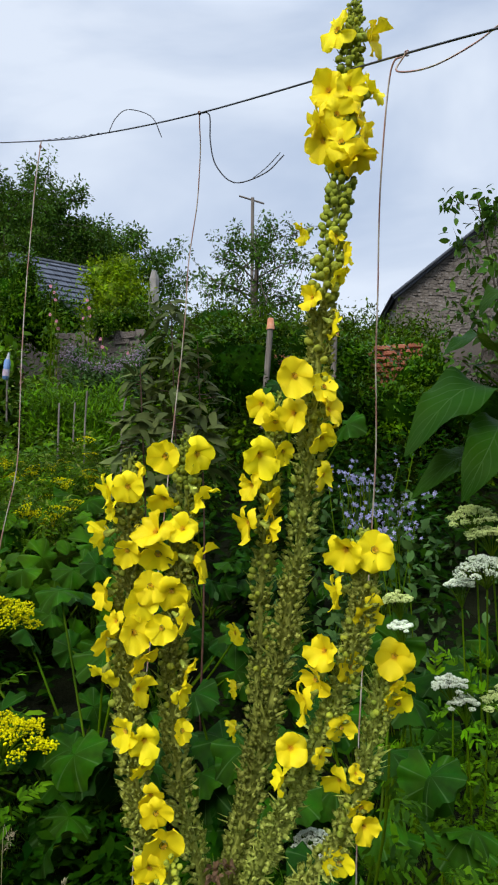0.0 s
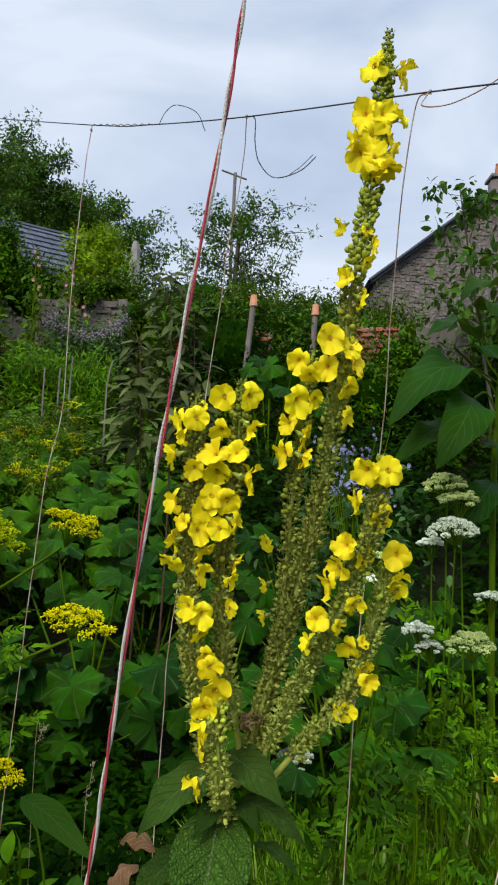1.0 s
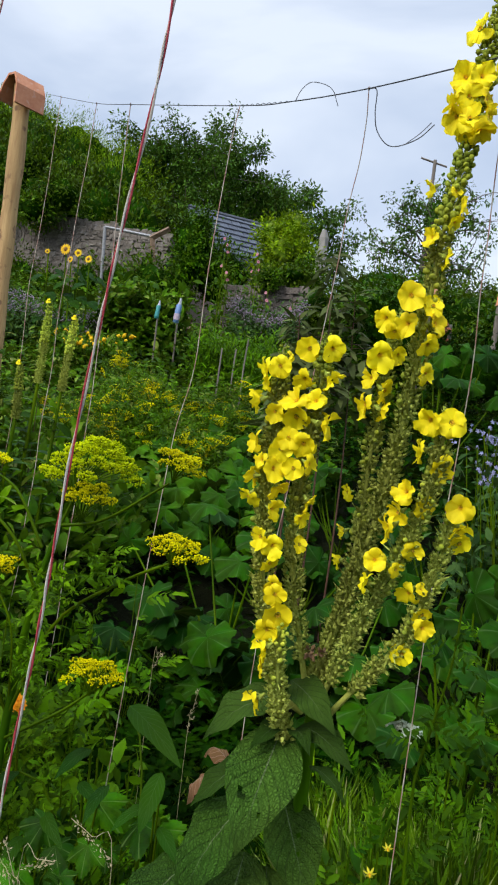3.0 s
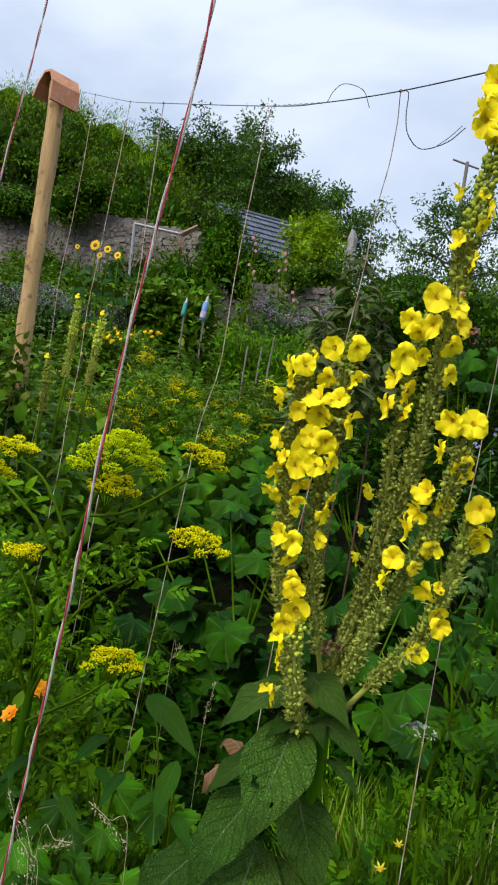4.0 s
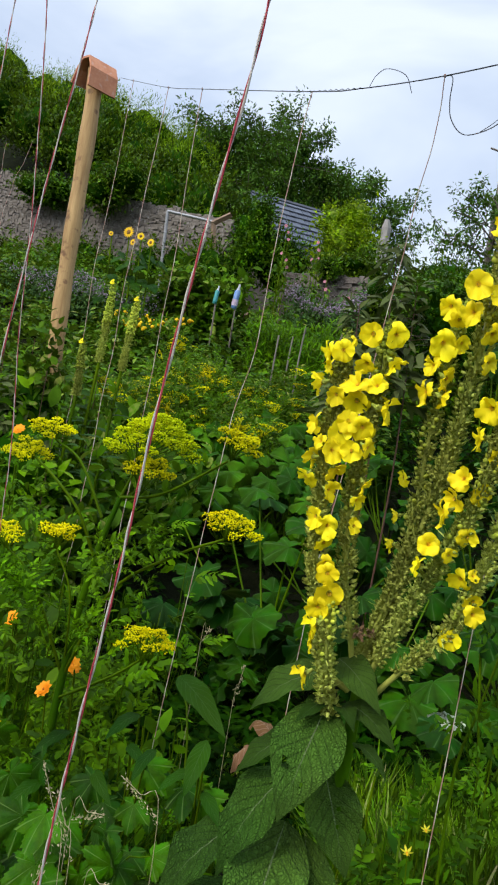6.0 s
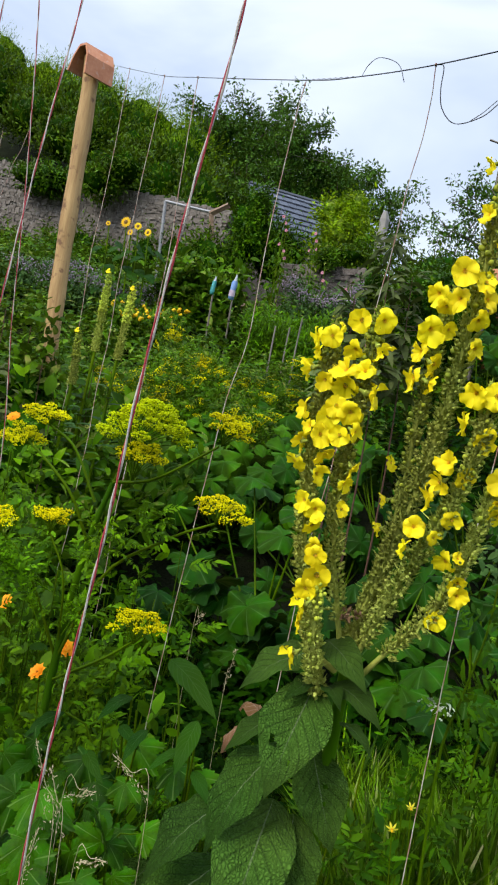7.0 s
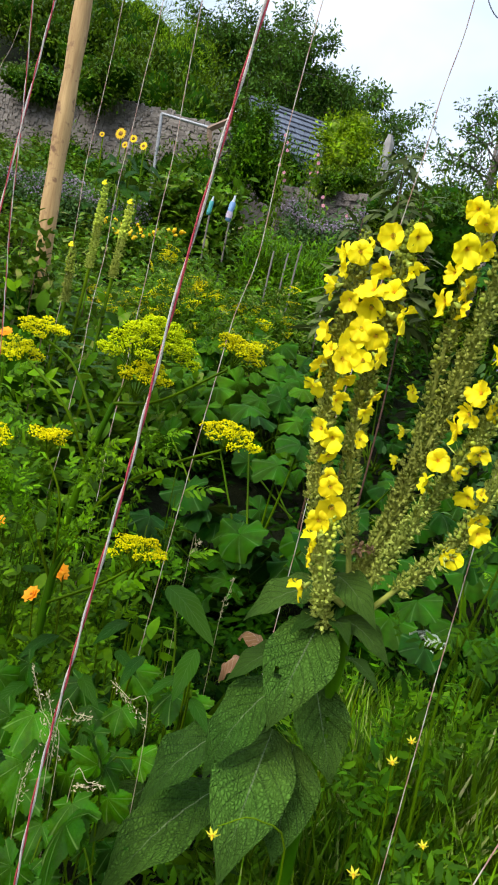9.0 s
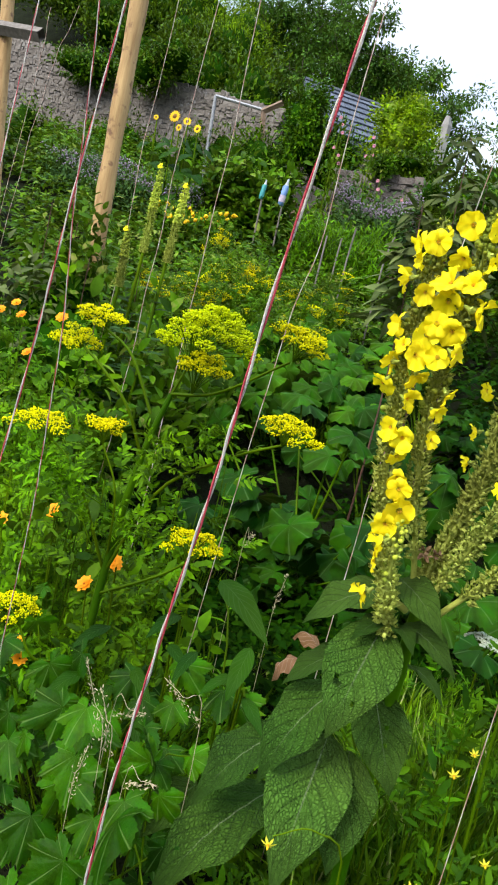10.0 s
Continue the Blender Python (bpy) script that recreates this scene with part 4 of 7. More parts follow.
# ---- red brick and grey terrace wall to the east ----
def brick_run(name, p0, p1, height, label):
    ob = tagged(new(name), label, "wall", kind="structure")
    p0, p1 = Vector(p0), Vector(p1)
    L, ang = (p1 - p0).xy.length, math.atan2(p1.y - p0.y, p1.x - p0.x)
    V, F, U = slab((1, 1, 1), 0.03, 9)
    o = build("brick", [(V, F, U)], M_BRICK, smooth=False)
    me = o.data
    bpy.data.objects.remove(o)
    core = build("mortar_core", [slab((L, 0.19, height - 0.02), 0.0, 2)], M_MORTAR, smooth=False)
    core.matrix_world = Matrix.Translation((p0 + p1) / 2 + Vector((0, 0.02, -height / 2))) @ Matrix.Rotation(ang, 4, "Z")
    under(core, ob)
    r = random.Random(4)
    rows = int(height / 0.075)
    for i in range(rows):
        s = -0.1125 * (i % 2)
        while s < L - 0.05:
            w = min(0.215, L - s)
            p = p0 + (p1 - p0).normalized() * (s + w / 2) + Vector((0, -0.012 + r.uniform(-0.006, 0.006), -0.04 - i * 0.075))
            share("brick", me, Matrix.Translation(p) @ Matrix.Rotation(ang + r.uniform(-0.03, 0.03), 4, "Z") @ Matrix.Diagonal((w - 0.01, 0.22, 0.065, 1)), ob)
            s += 0.225
    return ob


b0, b1 = (1.304, 9.500, 3.500), (1.955, 9.500, 3.546)
brick_run("wall_brick", b0, b1, 0.6, "broken red-brick end of the garden wall")
c0, c1 = (-0.029, 9.700, 3.432), (0.233, 9.700, 3.439)
brick_run("wall_brick_pier", c0, c1, 0.85, "red-brick pier among the climbing plants")
d0, d1 = (2.188, 9.600, 3.389), (3.199, 9.600, 3.429)
wall_of_stones("wall_east", (d0[0], 9.6, d0[2] - 1.4), (d1[0] + 2.5, 9.6, d0[2] - 1.4), 1.4, 0.35, 0.3, M_RENDER, M_RENDER, "grey lichened stone garden wall", 70, 8)
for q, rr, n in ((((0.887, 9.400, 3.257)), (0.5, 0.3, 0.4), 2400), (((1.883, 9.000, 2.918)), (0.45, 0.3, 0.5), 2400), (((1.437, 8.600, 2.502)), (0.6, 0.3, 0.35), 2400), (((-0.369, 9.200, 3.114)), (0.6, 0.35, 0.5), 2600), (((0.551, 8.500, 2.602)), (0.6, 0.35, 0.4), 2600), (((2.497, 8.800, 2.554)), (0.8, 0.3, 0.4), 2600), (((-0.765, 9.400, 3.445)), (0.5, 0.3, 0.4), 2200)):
    # the fuller clumps take the green that carries gap shade
    bush("wall_climber", tuple(q), rr, n, 0.075, M_IVY if n < 2500 else M_SHADEGREEN, "tangled dark climber over the garden wall", "ivy", BLADE_S, 30, 0.28)


def capped_post(name, top, foot, label):
    ob = thing(name, foot, label, "post", "posts with pot caps")
    under(build("shaft", [tube(spline([foot, top], 5), 0.036, 8, 0.03)], M_OLDPOST), ob)
    t = np.array(top)
    under(build("pot_cap", [tube([t + [0, 0, -0.07], t + [0, 0, -0.05], t + [0, 0, 0.07], t + [0, 0, 0.08]], [0.054, 0.050, 0.037, 0.01], 12)], M_TERRA, label="upturned terracotta pot"), ob)


capped_post("capped_post", (-0.044, 8.800, 3.648), (-0.142, 8.800, 2.342), "grey wooden post with a small terracotta pot on top")
capped_post("capped_post", (0.762, 9.000, 3.614), (0.725, 9.000, 2.518), "grey wooden post capped with a terracotta pot")

# leafy tree in front of the house
lt = (2.944, 8.000, 2.908)
tree("plum_tree", (lt[0], lt[1], float(ground_z(lt[0], lt[1]))), (2.296, 8.000, 4.911), 0.85, 13, 63, 760, 0.115, M_TREE, "slender young fruit tree with large drooping leaves", 0.07, 0.035, 4, BLADE_M, 0.7, 0.6)
lt2 = (2.917, 9.000, 3.667)
bush("garden_shrub", (lt2[0] + 0.3, 9.2, lt2[2] - 0.35), (0.45, 0.4, 0.6), 1400, 0.10, M_HEDGE, "leggy green shrub against the house wall", "shrub", BLADE_S, 24, 0.3)
# ---- mullein ----
def flower_piece(seed, open_=0.5):
    """Five rounded, rippled petals and the stamens; 1 across, facing +z."""
    r = np.random.default_rng(seed)
    out = []
    for i in range(5):
        a = i * 2 * np.pi / 5 + np.pi / 2
        low = max(0.0, -np.sin(a))
        big = 0.94 + 0.2 * low + r.uniform(-0.05, 0.05)
        nv, nu = 8, 9
        v, u = np.linspace(0, 1, nv)[:, None], np.linspace(-1, 1, nu)[None]
        R = 0.03 + 0.50 * big * v * (1 - 0.40 * np.abs(u) ** 2.2 * v) * (1 - 0.05 * np.exp(-(u / 0.3) ** 2) * v ** 6)
        X = u * 0.42 * big * (0.10 + 0.90 * v ** 0.85) * (1 - 0.30 * v ** 4)
        ph, ph2 = r.uniform(0, 6, 2)
        cup = open_ + r.uniform(-0.2, 0.2)
        Z = 0.46 * cup * np.sin(v * 1.9) * (1.15 - 0.5 * v) + (0.06 * np.sin(u * 2.6 + ph) + 0.04 * np.sin(u * 5.5 + ph2)) * v ** 2
        Z = Z + 0.035 * np.sin(u * 8 + ph) * v ** 4 + 0.03 * (i % 2) * v + 0.05 * u * v + r.uniform(-0.2, 0.2) * v ** 2.5 + 0.025 * np.abs(u) ** 2.5 * v ** 2 + 0.0 * X
        P = np.stack([X * np.cos(a - np.pi / 2) - R * np.sin(a - np.pi / 2), X * np.sin(a - np.pi / 2) + R * np.cos(a - np.pi / 2), Z + 0 * X], -1)
        U = np.stack(np.broadcast_arrays((u + 1) / 2, v), -1)
        out.append((P.reshape(-1, 3), grid_faces(nu, nv), U.reshape(-1, 2), 0))
    for i in range(5):
        a = i * 1.257 + 0.5
        p = spline([(0, 0, 0.02), (0.035 * np.cos(a), 0.035 * np.sin(a), 0.07), (0.06 * np.cos(a), 0.06 * np.sin(a), 0.10)], 4)
        out.append((*tube(p, [0.009, 0.011, 0.012, 0.018], 4), 1))
    out.append((*tube(spline([(0, 0, 0.05), (0, 0.0, -0.12), (0.02, 0.06, -0.34)], 5), [0.09, 0.12, 0.11, 0.07, 0.05], 7), 2))
    for i in range(5):
        a = i * 1.257 + 0.2
        out.append((*scatter(blade(0.4, 2, 3, -0.2, 0.2), [[0.07 * np.cos(a), 0.07 * np.sin(a), -0.16]], [[np.cos(a), np.sin(a), 0.9]], [[np.cos(a), np.sin(a), -0.6]], [0.26]), 2))
    return out


FLOWERS = []
for i in range(9):
    o = build("flower", flower_piece(i, 0.12 + 0.075 * i), [M_PETAL, M_STAMEN, M_CALYX])
    FLOWERS.append(o.data)
    bpy.data.objects.remove(o)


def bud_pieces():
    """A calyx with pointed sepals, and a round bud in its calyx."""
    sep = blade(0.46, 3, 4, -0.3, 0.5)
    a = np.arange(5) * 1.2566
    d = np.stack([np.cos(a) * 0.42, np.sin(a) * 0.42, 1.0 + 0 * a], -1)
    s = scatter(sep, np.zeros((5, 3)), d, -np.stack([np.cos(a), np.sin(a), 0 * a - 0.3], -1), np.full(5, 1.0))
    core = ball((0, 0, 0.34), 0.27, 6, 5)
    rnd = ball((0, 0, 0.62), 0.46, 7, 5, (1, 1, 1.1))
    return s, core, rnd


def join(*ps):
    V, F, U, at = [], [], [], 0
    for p in ps:
        V.append(p[0]), F.append(p[1] + at), U.append(p[2])
        at += len(p[0])
    return np.concatenate(V), np.concatenate(F), np.concatenate(U)


SEP, CORE, ROUND = bud_pieces()
# turned so that the bud points along +y, as scatter() expects
TURN_Y = np.array([[1, 0, 0], [0, 0, 1], [0, -1, 0]])
CALYX = (lambda p: (p[0] @ TURN_Y.T, p[1], p[2]))(join(SEP, CORE))
BUD = (lambda p: (p[0] @ TURN_Y.T, p[1], p[2]))(join(SEP, ROUND))
BRACT = blade(0.11, 2, 6, -0.7, 0.3)


def lean_back(p):
    """The mullein's own lean: it grows with the height above its leaves."""
    f = max(0.0, p[2] - 0.95) / 0.5
    return np.array([p[0] + 0.002 * f, p[1] + 0.04 * f, p[2] + 0.005 * f])


def flower_spike(plant, path, r_low, r_top, flowers, fruit_to, density, bare=0.0, label="", seed=0, thin=0.0, leans=True):
    """A flowering stalk: fruiting calyces below, buds above, open flowers set on it."""
    r = np.random.default_rng(seed)
    path = [lean_back(q) if leans else np.array(q, float) for q in path]
    p = spline(path, 60)
    seg = np.concatenate([[0], np.cumsum(np.linalg.norm(np.diff(p, axis=0), axis=1))])
    L = seg[-1]
    n = int(L * density * 2.1)
    f = np.sort(r.uniform(bare, 1.0, n))
    f = f[(f > bare + thin) | (r.uniform(size=n) < 0.8)]
    n = len(f)
    at = np.stack([np.interp(f * L, seg, p[:, k]) for k in range(3)], -1)
    d = unit(np.stack([np.interp(f * L, seg, np.gradient(p[:, k])) for k in range(3)], -1))
    a = np.arange(n) * 2.39996 + r.uniform(0, 0.6, n)
    x = unit(np.cross(d, [[0.0, 1.0, 0.0]]))
    y = np.cross(d, x)
    out = np.cos(a)[:, None] * x + np.sin(a)[:, None] * y
    rad = np.interp(f, [0, 0.5, 0.9, 1], [r_low, (r_low + r_top) * 0.52, r_top, r_top * 0.45])
    stalk = np.interp(np.linspace(0, 1, 60), [0, 1], [max(0.0055, r_low * 0.32), 0.0022])
    pieces = [(*tube(p, stalk, 7, 0.04), 0)]
    low = (f < fruit_to) & ((f < 0.45) | (r.uniform(size=n) < 0.86))
    size = rad * 0.62
    aim = unit(out + d * r.uniform(0.35, 1.0, n)[:, None] + 0.25 * r.normal(size=(n, 3)))
    pos = at + out * (rad * r.uniform(0.3, 0.7, n))[:, None]
    pieces.append((*scatter(CALYX, pos[low], aim[low], out[low] + d[low], size[low] * r.uniform(0.8, 1.25, low.sum())), 0))
    hi = ~low
    if hi.any():
        pieces.append((*scatter(BUD, pos[hi], aim[hi], out[hi] + d[hi], size[hi] * r.uniform(0.65, 1.1, hi.sum())), 1))
    m = int(n * 0.6)
    k = r.integers(0, n, m)
    k = k[(f[k] < fruit_to + 0.1) | (r.uniform(size=m) < 0.4)]
    m = len(k)
    pieces.append((*scatter(BRACT, at[k] + out[k] * 0.003, unit(out[k] + 0.6 * d[k] + 0.5 * r.normal(size=(m, 3))), unit(d[k] + 0.4 * r.normal(size=(m, 3))), rad[k] * r.uniform(0.9, 1.6, m)), 0))
    spike = under(build("flower_spike", pieces, [M_CALYX, M_BUD]), plant)
    if label:
        spike["label"] = label
    for i, (fx, fy, fz, yaw, pitch, size) in enumerate(flowers):
        m = Matrix.Translation(lean_back((fx, fy, fz))) @ Matrix.Rotation(radians(np.clip(yaw * 1.3 + r.uniform(-38, 38), -95, 95)), 4, "Z") @ Matrix.Rotation(radians(98 - pitch + r.uniform(-30, 34)), 4, "X") @ Matrix.Rotation(r.uniform(-0.5, 0.5), 4, "Z") @ Matrix.Scale(size * 0.86, 4) @ Matrix.Translation((0, 0, -0.16))
        o = share("flower", FLOWERS[int(r.integers(0, 9))], m)
        o.parent = spike
    return spike


crown = np.array((0.014, 0.990, 0.870))
mullein = thing("mullein", (crown[0], crown[1] + 0.02, 0.0), "tall yellow-flowered mullein with felted grey-green leaves", "mullein")

tall_top = [
    (0.147, 0.785, 2.015, -45, 8, 0.059), (0.194, 0.785, 2.000, 45, 0, 0.054), (0.137, 0.780, 1.929, -38, 13, 0.054), (0.193, 0.790, 1.935, 45, 11, 0.047), (0.164, 0.770, 1.925, 5, 26, 0.048),
    (0.124, 0.785, 1.893, -45, 4, 0.052), (0.149, 0.768, 1.891, -11, 26, 0.047), (0.178, 0.775, 1.889, 26, 10, 0.051), (0.129, 0.785, 1.864, -45, -11, 0.051), (0.151, 0.765, 1.856, -5, 0, 0.052), (0.183, 0.782, 1.865, 41, 0, 0.047), (0.172, 0.775, 1.836, 30, -27, 0.052), (0.149, 0.775, 1.837, -11, -30, 0.040),
]
tall_mid = [
    (0.108, 0.800, 1.755, -52, 3, 0.034), (0.148, 0.790, 1.747, 45, 0, 0.022), (0.164, 0.800, 1.725, 45, -11, 0.043), (0.151, 0.800, 1.699, 45, -15, 0.030),
    (0.117, 0.800, 1.675, -26, -10, 0.037), (0.148, 0.810, 1.645, 45, -15, 0.042), (0.099, 0.800, 1.581, -16, 5, 0.054), (0.135, 0.820, 1.573, 30, 14, 0.042),
    (0.143, 0.830, 1.546, 38, 0, 0.050), (0.096, 0.820, 1.539, -26, 5, 0.047), (0.133, 0.840, 1.510, 34, -22, 0.044), (0.137, 0.860, 1.468, 45, -11, 0.045),
]
tall_low = [(0.019, 0.990, 1.261, -52, 3, 0.037), (0.021, 0.990, 1.192, -52, 0, 0.034), (0.021, 0.990, 1.139, -50, -3, 0.034)]
flower_spike(mullein, [crown, (0.014, 0.985, 0.947), (0.041, 0.970, 1.048), (0.065, 0.955, 1.147), (0.084, 0.935, 1.245), (0.098, 0.915, 1.330), (0.111, 0.890, 1.421), (0.119, 0.865, 1.508), (0.127, 0.840, 1.593), (0.131, 0.825, 1.659), (0.140, 0.810, 1.724), (0.152, 0.800, 1.806), (0.160, 0.795, 1.890), (0.167, 0.800, 1.980), (0.178, 0.815, 2.091)],
             0.0195, 0.0165, tall_top + tall_mid + tall_low, 0.66, 520, 0.02, "tallest spike, woolly fruit below and yellow flowers above", 1)
flower_spike(mullein, [crown + [0, 0.01, 0], (0.025, 0.995, 0.964), (0.042, 0.980, 1.075), (0.050, 0.965, 1.154), (0.056, 0.950, 1.242), (0.058, 0.930, 1.327), (0.066, 0.910, 1.411), (0.071, 0.895, 1.492), (0.081, 0.885, 1.575)],
             0.0155, 0.015, [(0.056, 0.880, 1.558, -50, 7, 0.046), (0.076, 0.865, 1.532, 0, -16, 0.040), (0.058, 0.870, 1.493, 11, 5, 0.057), (0.087, 0.880, 1.498, 45, 0, 0.036), (0.044, 0.885, 1.457, -45, 0, 0.042), (0.039, 0.890, 1.410, -45, -15, 0.051), (0.076, 0.880, 1.436, 30, 4, 0.053), (0.074, 0.885, 1.405, 38, -21, 0.044)],
             0.92, 430, 0.05, "", 2)
left_a = [
    (-0.126, 0.840, 1.451, -50, -7, 0.045), (-0.096, 0.820, 1.453, 5, 0, 0.045), (-0.087, 0.850, 1.470, 56, 9, 0.032), (-0.132, 0.845, 1.397, -50, 0, 0.047), (-0.097, 0.830, 1.378, -21, -24, 0.038), (-0.127, 0.850, 1.328, -50, 0, 0.045),
    (-0.075, 0.830, 1.321, 16, 10, 0.049), (-0.083, 0.830, 1.288, 5, -5, 0.049), (-0.126, 0.855, 1.271, -52, 0, 0.043), (-0.128, 0.855, 1.234, -50, -10, 0.051), (-0.074, 0.850, 1.255, 26, -28, 0.045), (-0.079, 0.850, 1.222, 26, -5, 0.043), (-0.098, 0.855, 1.173, -16, -29, 0.043), (-0.074, 0.860, 1.162, 30, -9, 0.045), (-0.073, 0.865, 1.131, 21, -15, 0.040), (-0.117, 0.835, 1.425, -26, 10, 0.031), (-0.110, 0.840, 1.299, -34, 0, 0.033), (-0.066, 0.870, 1.099, 11, -11, 0.037),
]
flower_spike(mullein, [crown + [-0.02, 0, 0], (-0.049, 0.960, 0.913), (-0.082, 0.910, 1.054), (-0.093, 0.890, 1.138), (-0.099, 0.875, 1.229), (-0.100, 0.865, 1.319), (-0.100, 0.855, 1.408), (-0.101, 0.850, 1.489)],
             0.0195, 0.0175, left_a, 0.9, 560, 0.1, "", 3, 0.2)
left_b = [
    (-0.059, 0.845, 1.490, -38, 13, 0.050), (-0.016, 0.840, 1.492, 26, 5, 0.050), (-0.060, 0.850, 1.438, -38, -17, 0.043), (-0.014, 0.850, 1.443, 57, -6, 0.052), (-0.068, 0.840, 1.404, -26, 15, 0.057), (-0.062, 0.840, 1.372, -11, -16, 0.053), (-0.014, 0.850, 1.368, 41, 4, 0.059),
    (-0.044, 0.840, 1.331, 5, 0, 0.051), (-0.028, 0.850, 1.301, 34, -26, 0.044), (-0.024, 0.870, 1.239, 52, 0, 0.040), (-0.034, 0.870, 1.212, 45, 4, 0.036), (-0.030, 0.875, 1.171, 41, 0, 0.034), (-0.034, 0.840, 1.406, 16, 10, 0.044), (-0.067, 0.830, 1.340, -16, 5, 0.047), (-0.055, 0.835, 1.292, -5, -5, 0.042), 
]
flower_spike(mullein, [crown + [-0.01, 0.01, 0], (-0.020, 0.950, 1.002), (-0.038, 0.930, 1.080), (-0.048, 0.905, 1.175), (-0.047, 0.890, 1.240), (-0.041, 0.870, 1.331), (-0.032, 0.860, 1.429), (-0.031, 0.850, 1.517)],
             0.0175, 0.0165, left_b, 0.9, 520, 0.16, "", 4, 0.15)
flower_spike(mullein, [(-0.021, 0.950, 0.836), (-0.033, 0.930, 0.870), (-0.036, 0.900, 0.917), (-0.043, 0.875, 0.995), (-0.047, 0.870, 1.057)],
             0.019, 0.014, [(-0.056, 0.855, 1.086, 5, 21, 0.044), (-0.045, 0.845, 1.055, 11, 16, 0.059), (-0.063, 0.855, 1.028, -30, 0, 0.050), (-0.066, 0.860, 1.000, -41, -4, 0.047), (-0.069, 0.870, 0.971, -47, -11, 0.046), (-0.073, 0.890, 0.907, -45, -8, 0.049)],
             0.75, 560, 0.0, "short front side spike", 5)
right_a = [
    (0.150, 0.755, 1.386, -21, 5, 0.050), (0.183, 0.755, 1.388, 21, 5, 0.052), (0.141, 0.780, 1.342, -47, -3, 0.043), (0.178, 0.780, 1.323, 38, -28, 0.045), (0.128, 0.785, 1.280, -16, 5, 0.045), (0.118, 0.800, 1.245, -41, 0, 0.046),
    (0.107, 0.810, 1.223, -41, -16, 0.048), (0.162, 0.800, 1.260, 38, -21, 0.044), (0.152, 0.820, 1.191, 45, 0, 0.038), (0.095, 0.820, 1.171, -16, 0, 0.043), (0.083, 0.840, 1.133, -41, -8, 0.039), (0.130, 0.830, 1.159, 41, 4, 0.029),
]
flower_spike(mullein, [crown, (0.064, 0.930, 1.014), (0.100, 0.875, 1.108), (0.123, 0.850, 1.159), (0.145, 0.825, 1.215), (0.161, 0.800, 1.277), (0.172, 0.780, 1.343), (0.174, 0.770, 1.408)],
             0.0175, 0.016, right_a, 0.92, 520, 0.12, "", 6, 0.2)
flower_spike(mullein, [crown + [0.01, 0, -0.02], (0.099, 0.950, 0.963), (0.141, 0.910, 1.025), (0.164, 0.890, 1.076), (0.185, 0.870, 1.151), (0.198, 0.855, 1.215), (0.204, 0.850, 1.272)],
             0.0165, 0.016, [(0.210, 0.830, 1.265, 5, 5, 0.049), (0.215, 0.845, 1.230, 21, -10, 0.044), (0.219, 0.850, 1.208, 16, -20, 0.045), (0.149, 0.865, 1.121, -38, 0, 0.044), (0.170, 0.860, 1.133, 30, 14, 0.026), (0.177, 0.870, 1.090, 21, 5, 0.038), (0.180, 0.870, 1.072, 21, -20, 0.042), (0.152, 0.900, 1.020, -5, -11, 0.044)],
             0.92, 460, 0.2, "", 7, 0.22)
under(build("main_stem", [tube(spline([(crown[0], crown[1] + 0.05, -0.05), (crown[0] - 0.01, crown[1] + 0.03, 0.4), crown + [0, 0, 0.05]], 12), np.linspace(0.016, 0.012, 12), 9, 0.03)], M_DARKSTEM), mullein)


def broad_leaf(parent, base, tip, width, mat, face=(0, -0.75, 0.6), bow=0.12, nv=18, nu=9, seed=0, wave=0.06, name="leaf", cup=0.12, bitten=(), taper=0.25):
    """A large leaf between two places, arched and wavy-edged, broadest near its middle."""
    r = np.random.default_rng(seed)
    b, t = np.array(base, float), np.array(tip, float)
    ax = unit(t - b)
    L = np.linalg.norm(t - b)
    nrm = np.array(face, float)
    nrm = unit(nrm - ax * (nrm @ ax))
    side = np.cross(ax, nrm)
    v, u = np.linspace(0, 1, nv), np.linspace(-1, 1, nu)
    w = width * 0.5 * np.clip(np.sin(np.pi * v ** 0.82) ** 0.75, 0.04, 1) * (1 - taper * v ** 3)
    ph = r.uniform(0, 6, 2)
    arch = bow * L * np.sin(np.pi * v)
    Z = arch[:, None] - cup * w[:, None] * (1 - np.abs(u)[None]) + wave * w[:, None] * (np.abs(u) ** 2)[None] * np.sin(v[:, None] * 15 + ph[0] + u[None] * 1.5 + np.where(u > 0, ph[1], 0)[None])
    Z = Z + 0.03 * w[:, None] * np.sin(v[:, None] * 46) * np.cos(u[None] * 9)
    C = b + (t - b) * v[:, None]
    P = C[:, None] + side * (u[None] * w[:, None])[..., None] + nrm * Z[..., None]
    U = np.stack(np.broadcast_arrays((u[None] + 1) / 2, v[:, None]), -1)
    F = grid_faces(nu, nv)
    if bitten:
        cells = np.arange((nv - 1) * (nu - 1))
        keep = ~np.isin(cells, [row * (nu - 1) + col for row, col in bitten])
        F = F[np.concatenate([keep, keep])]
    return under(build(name, [(P.reshape(-1, 3), F, U.reshape(-1, 2))], mat), parent)


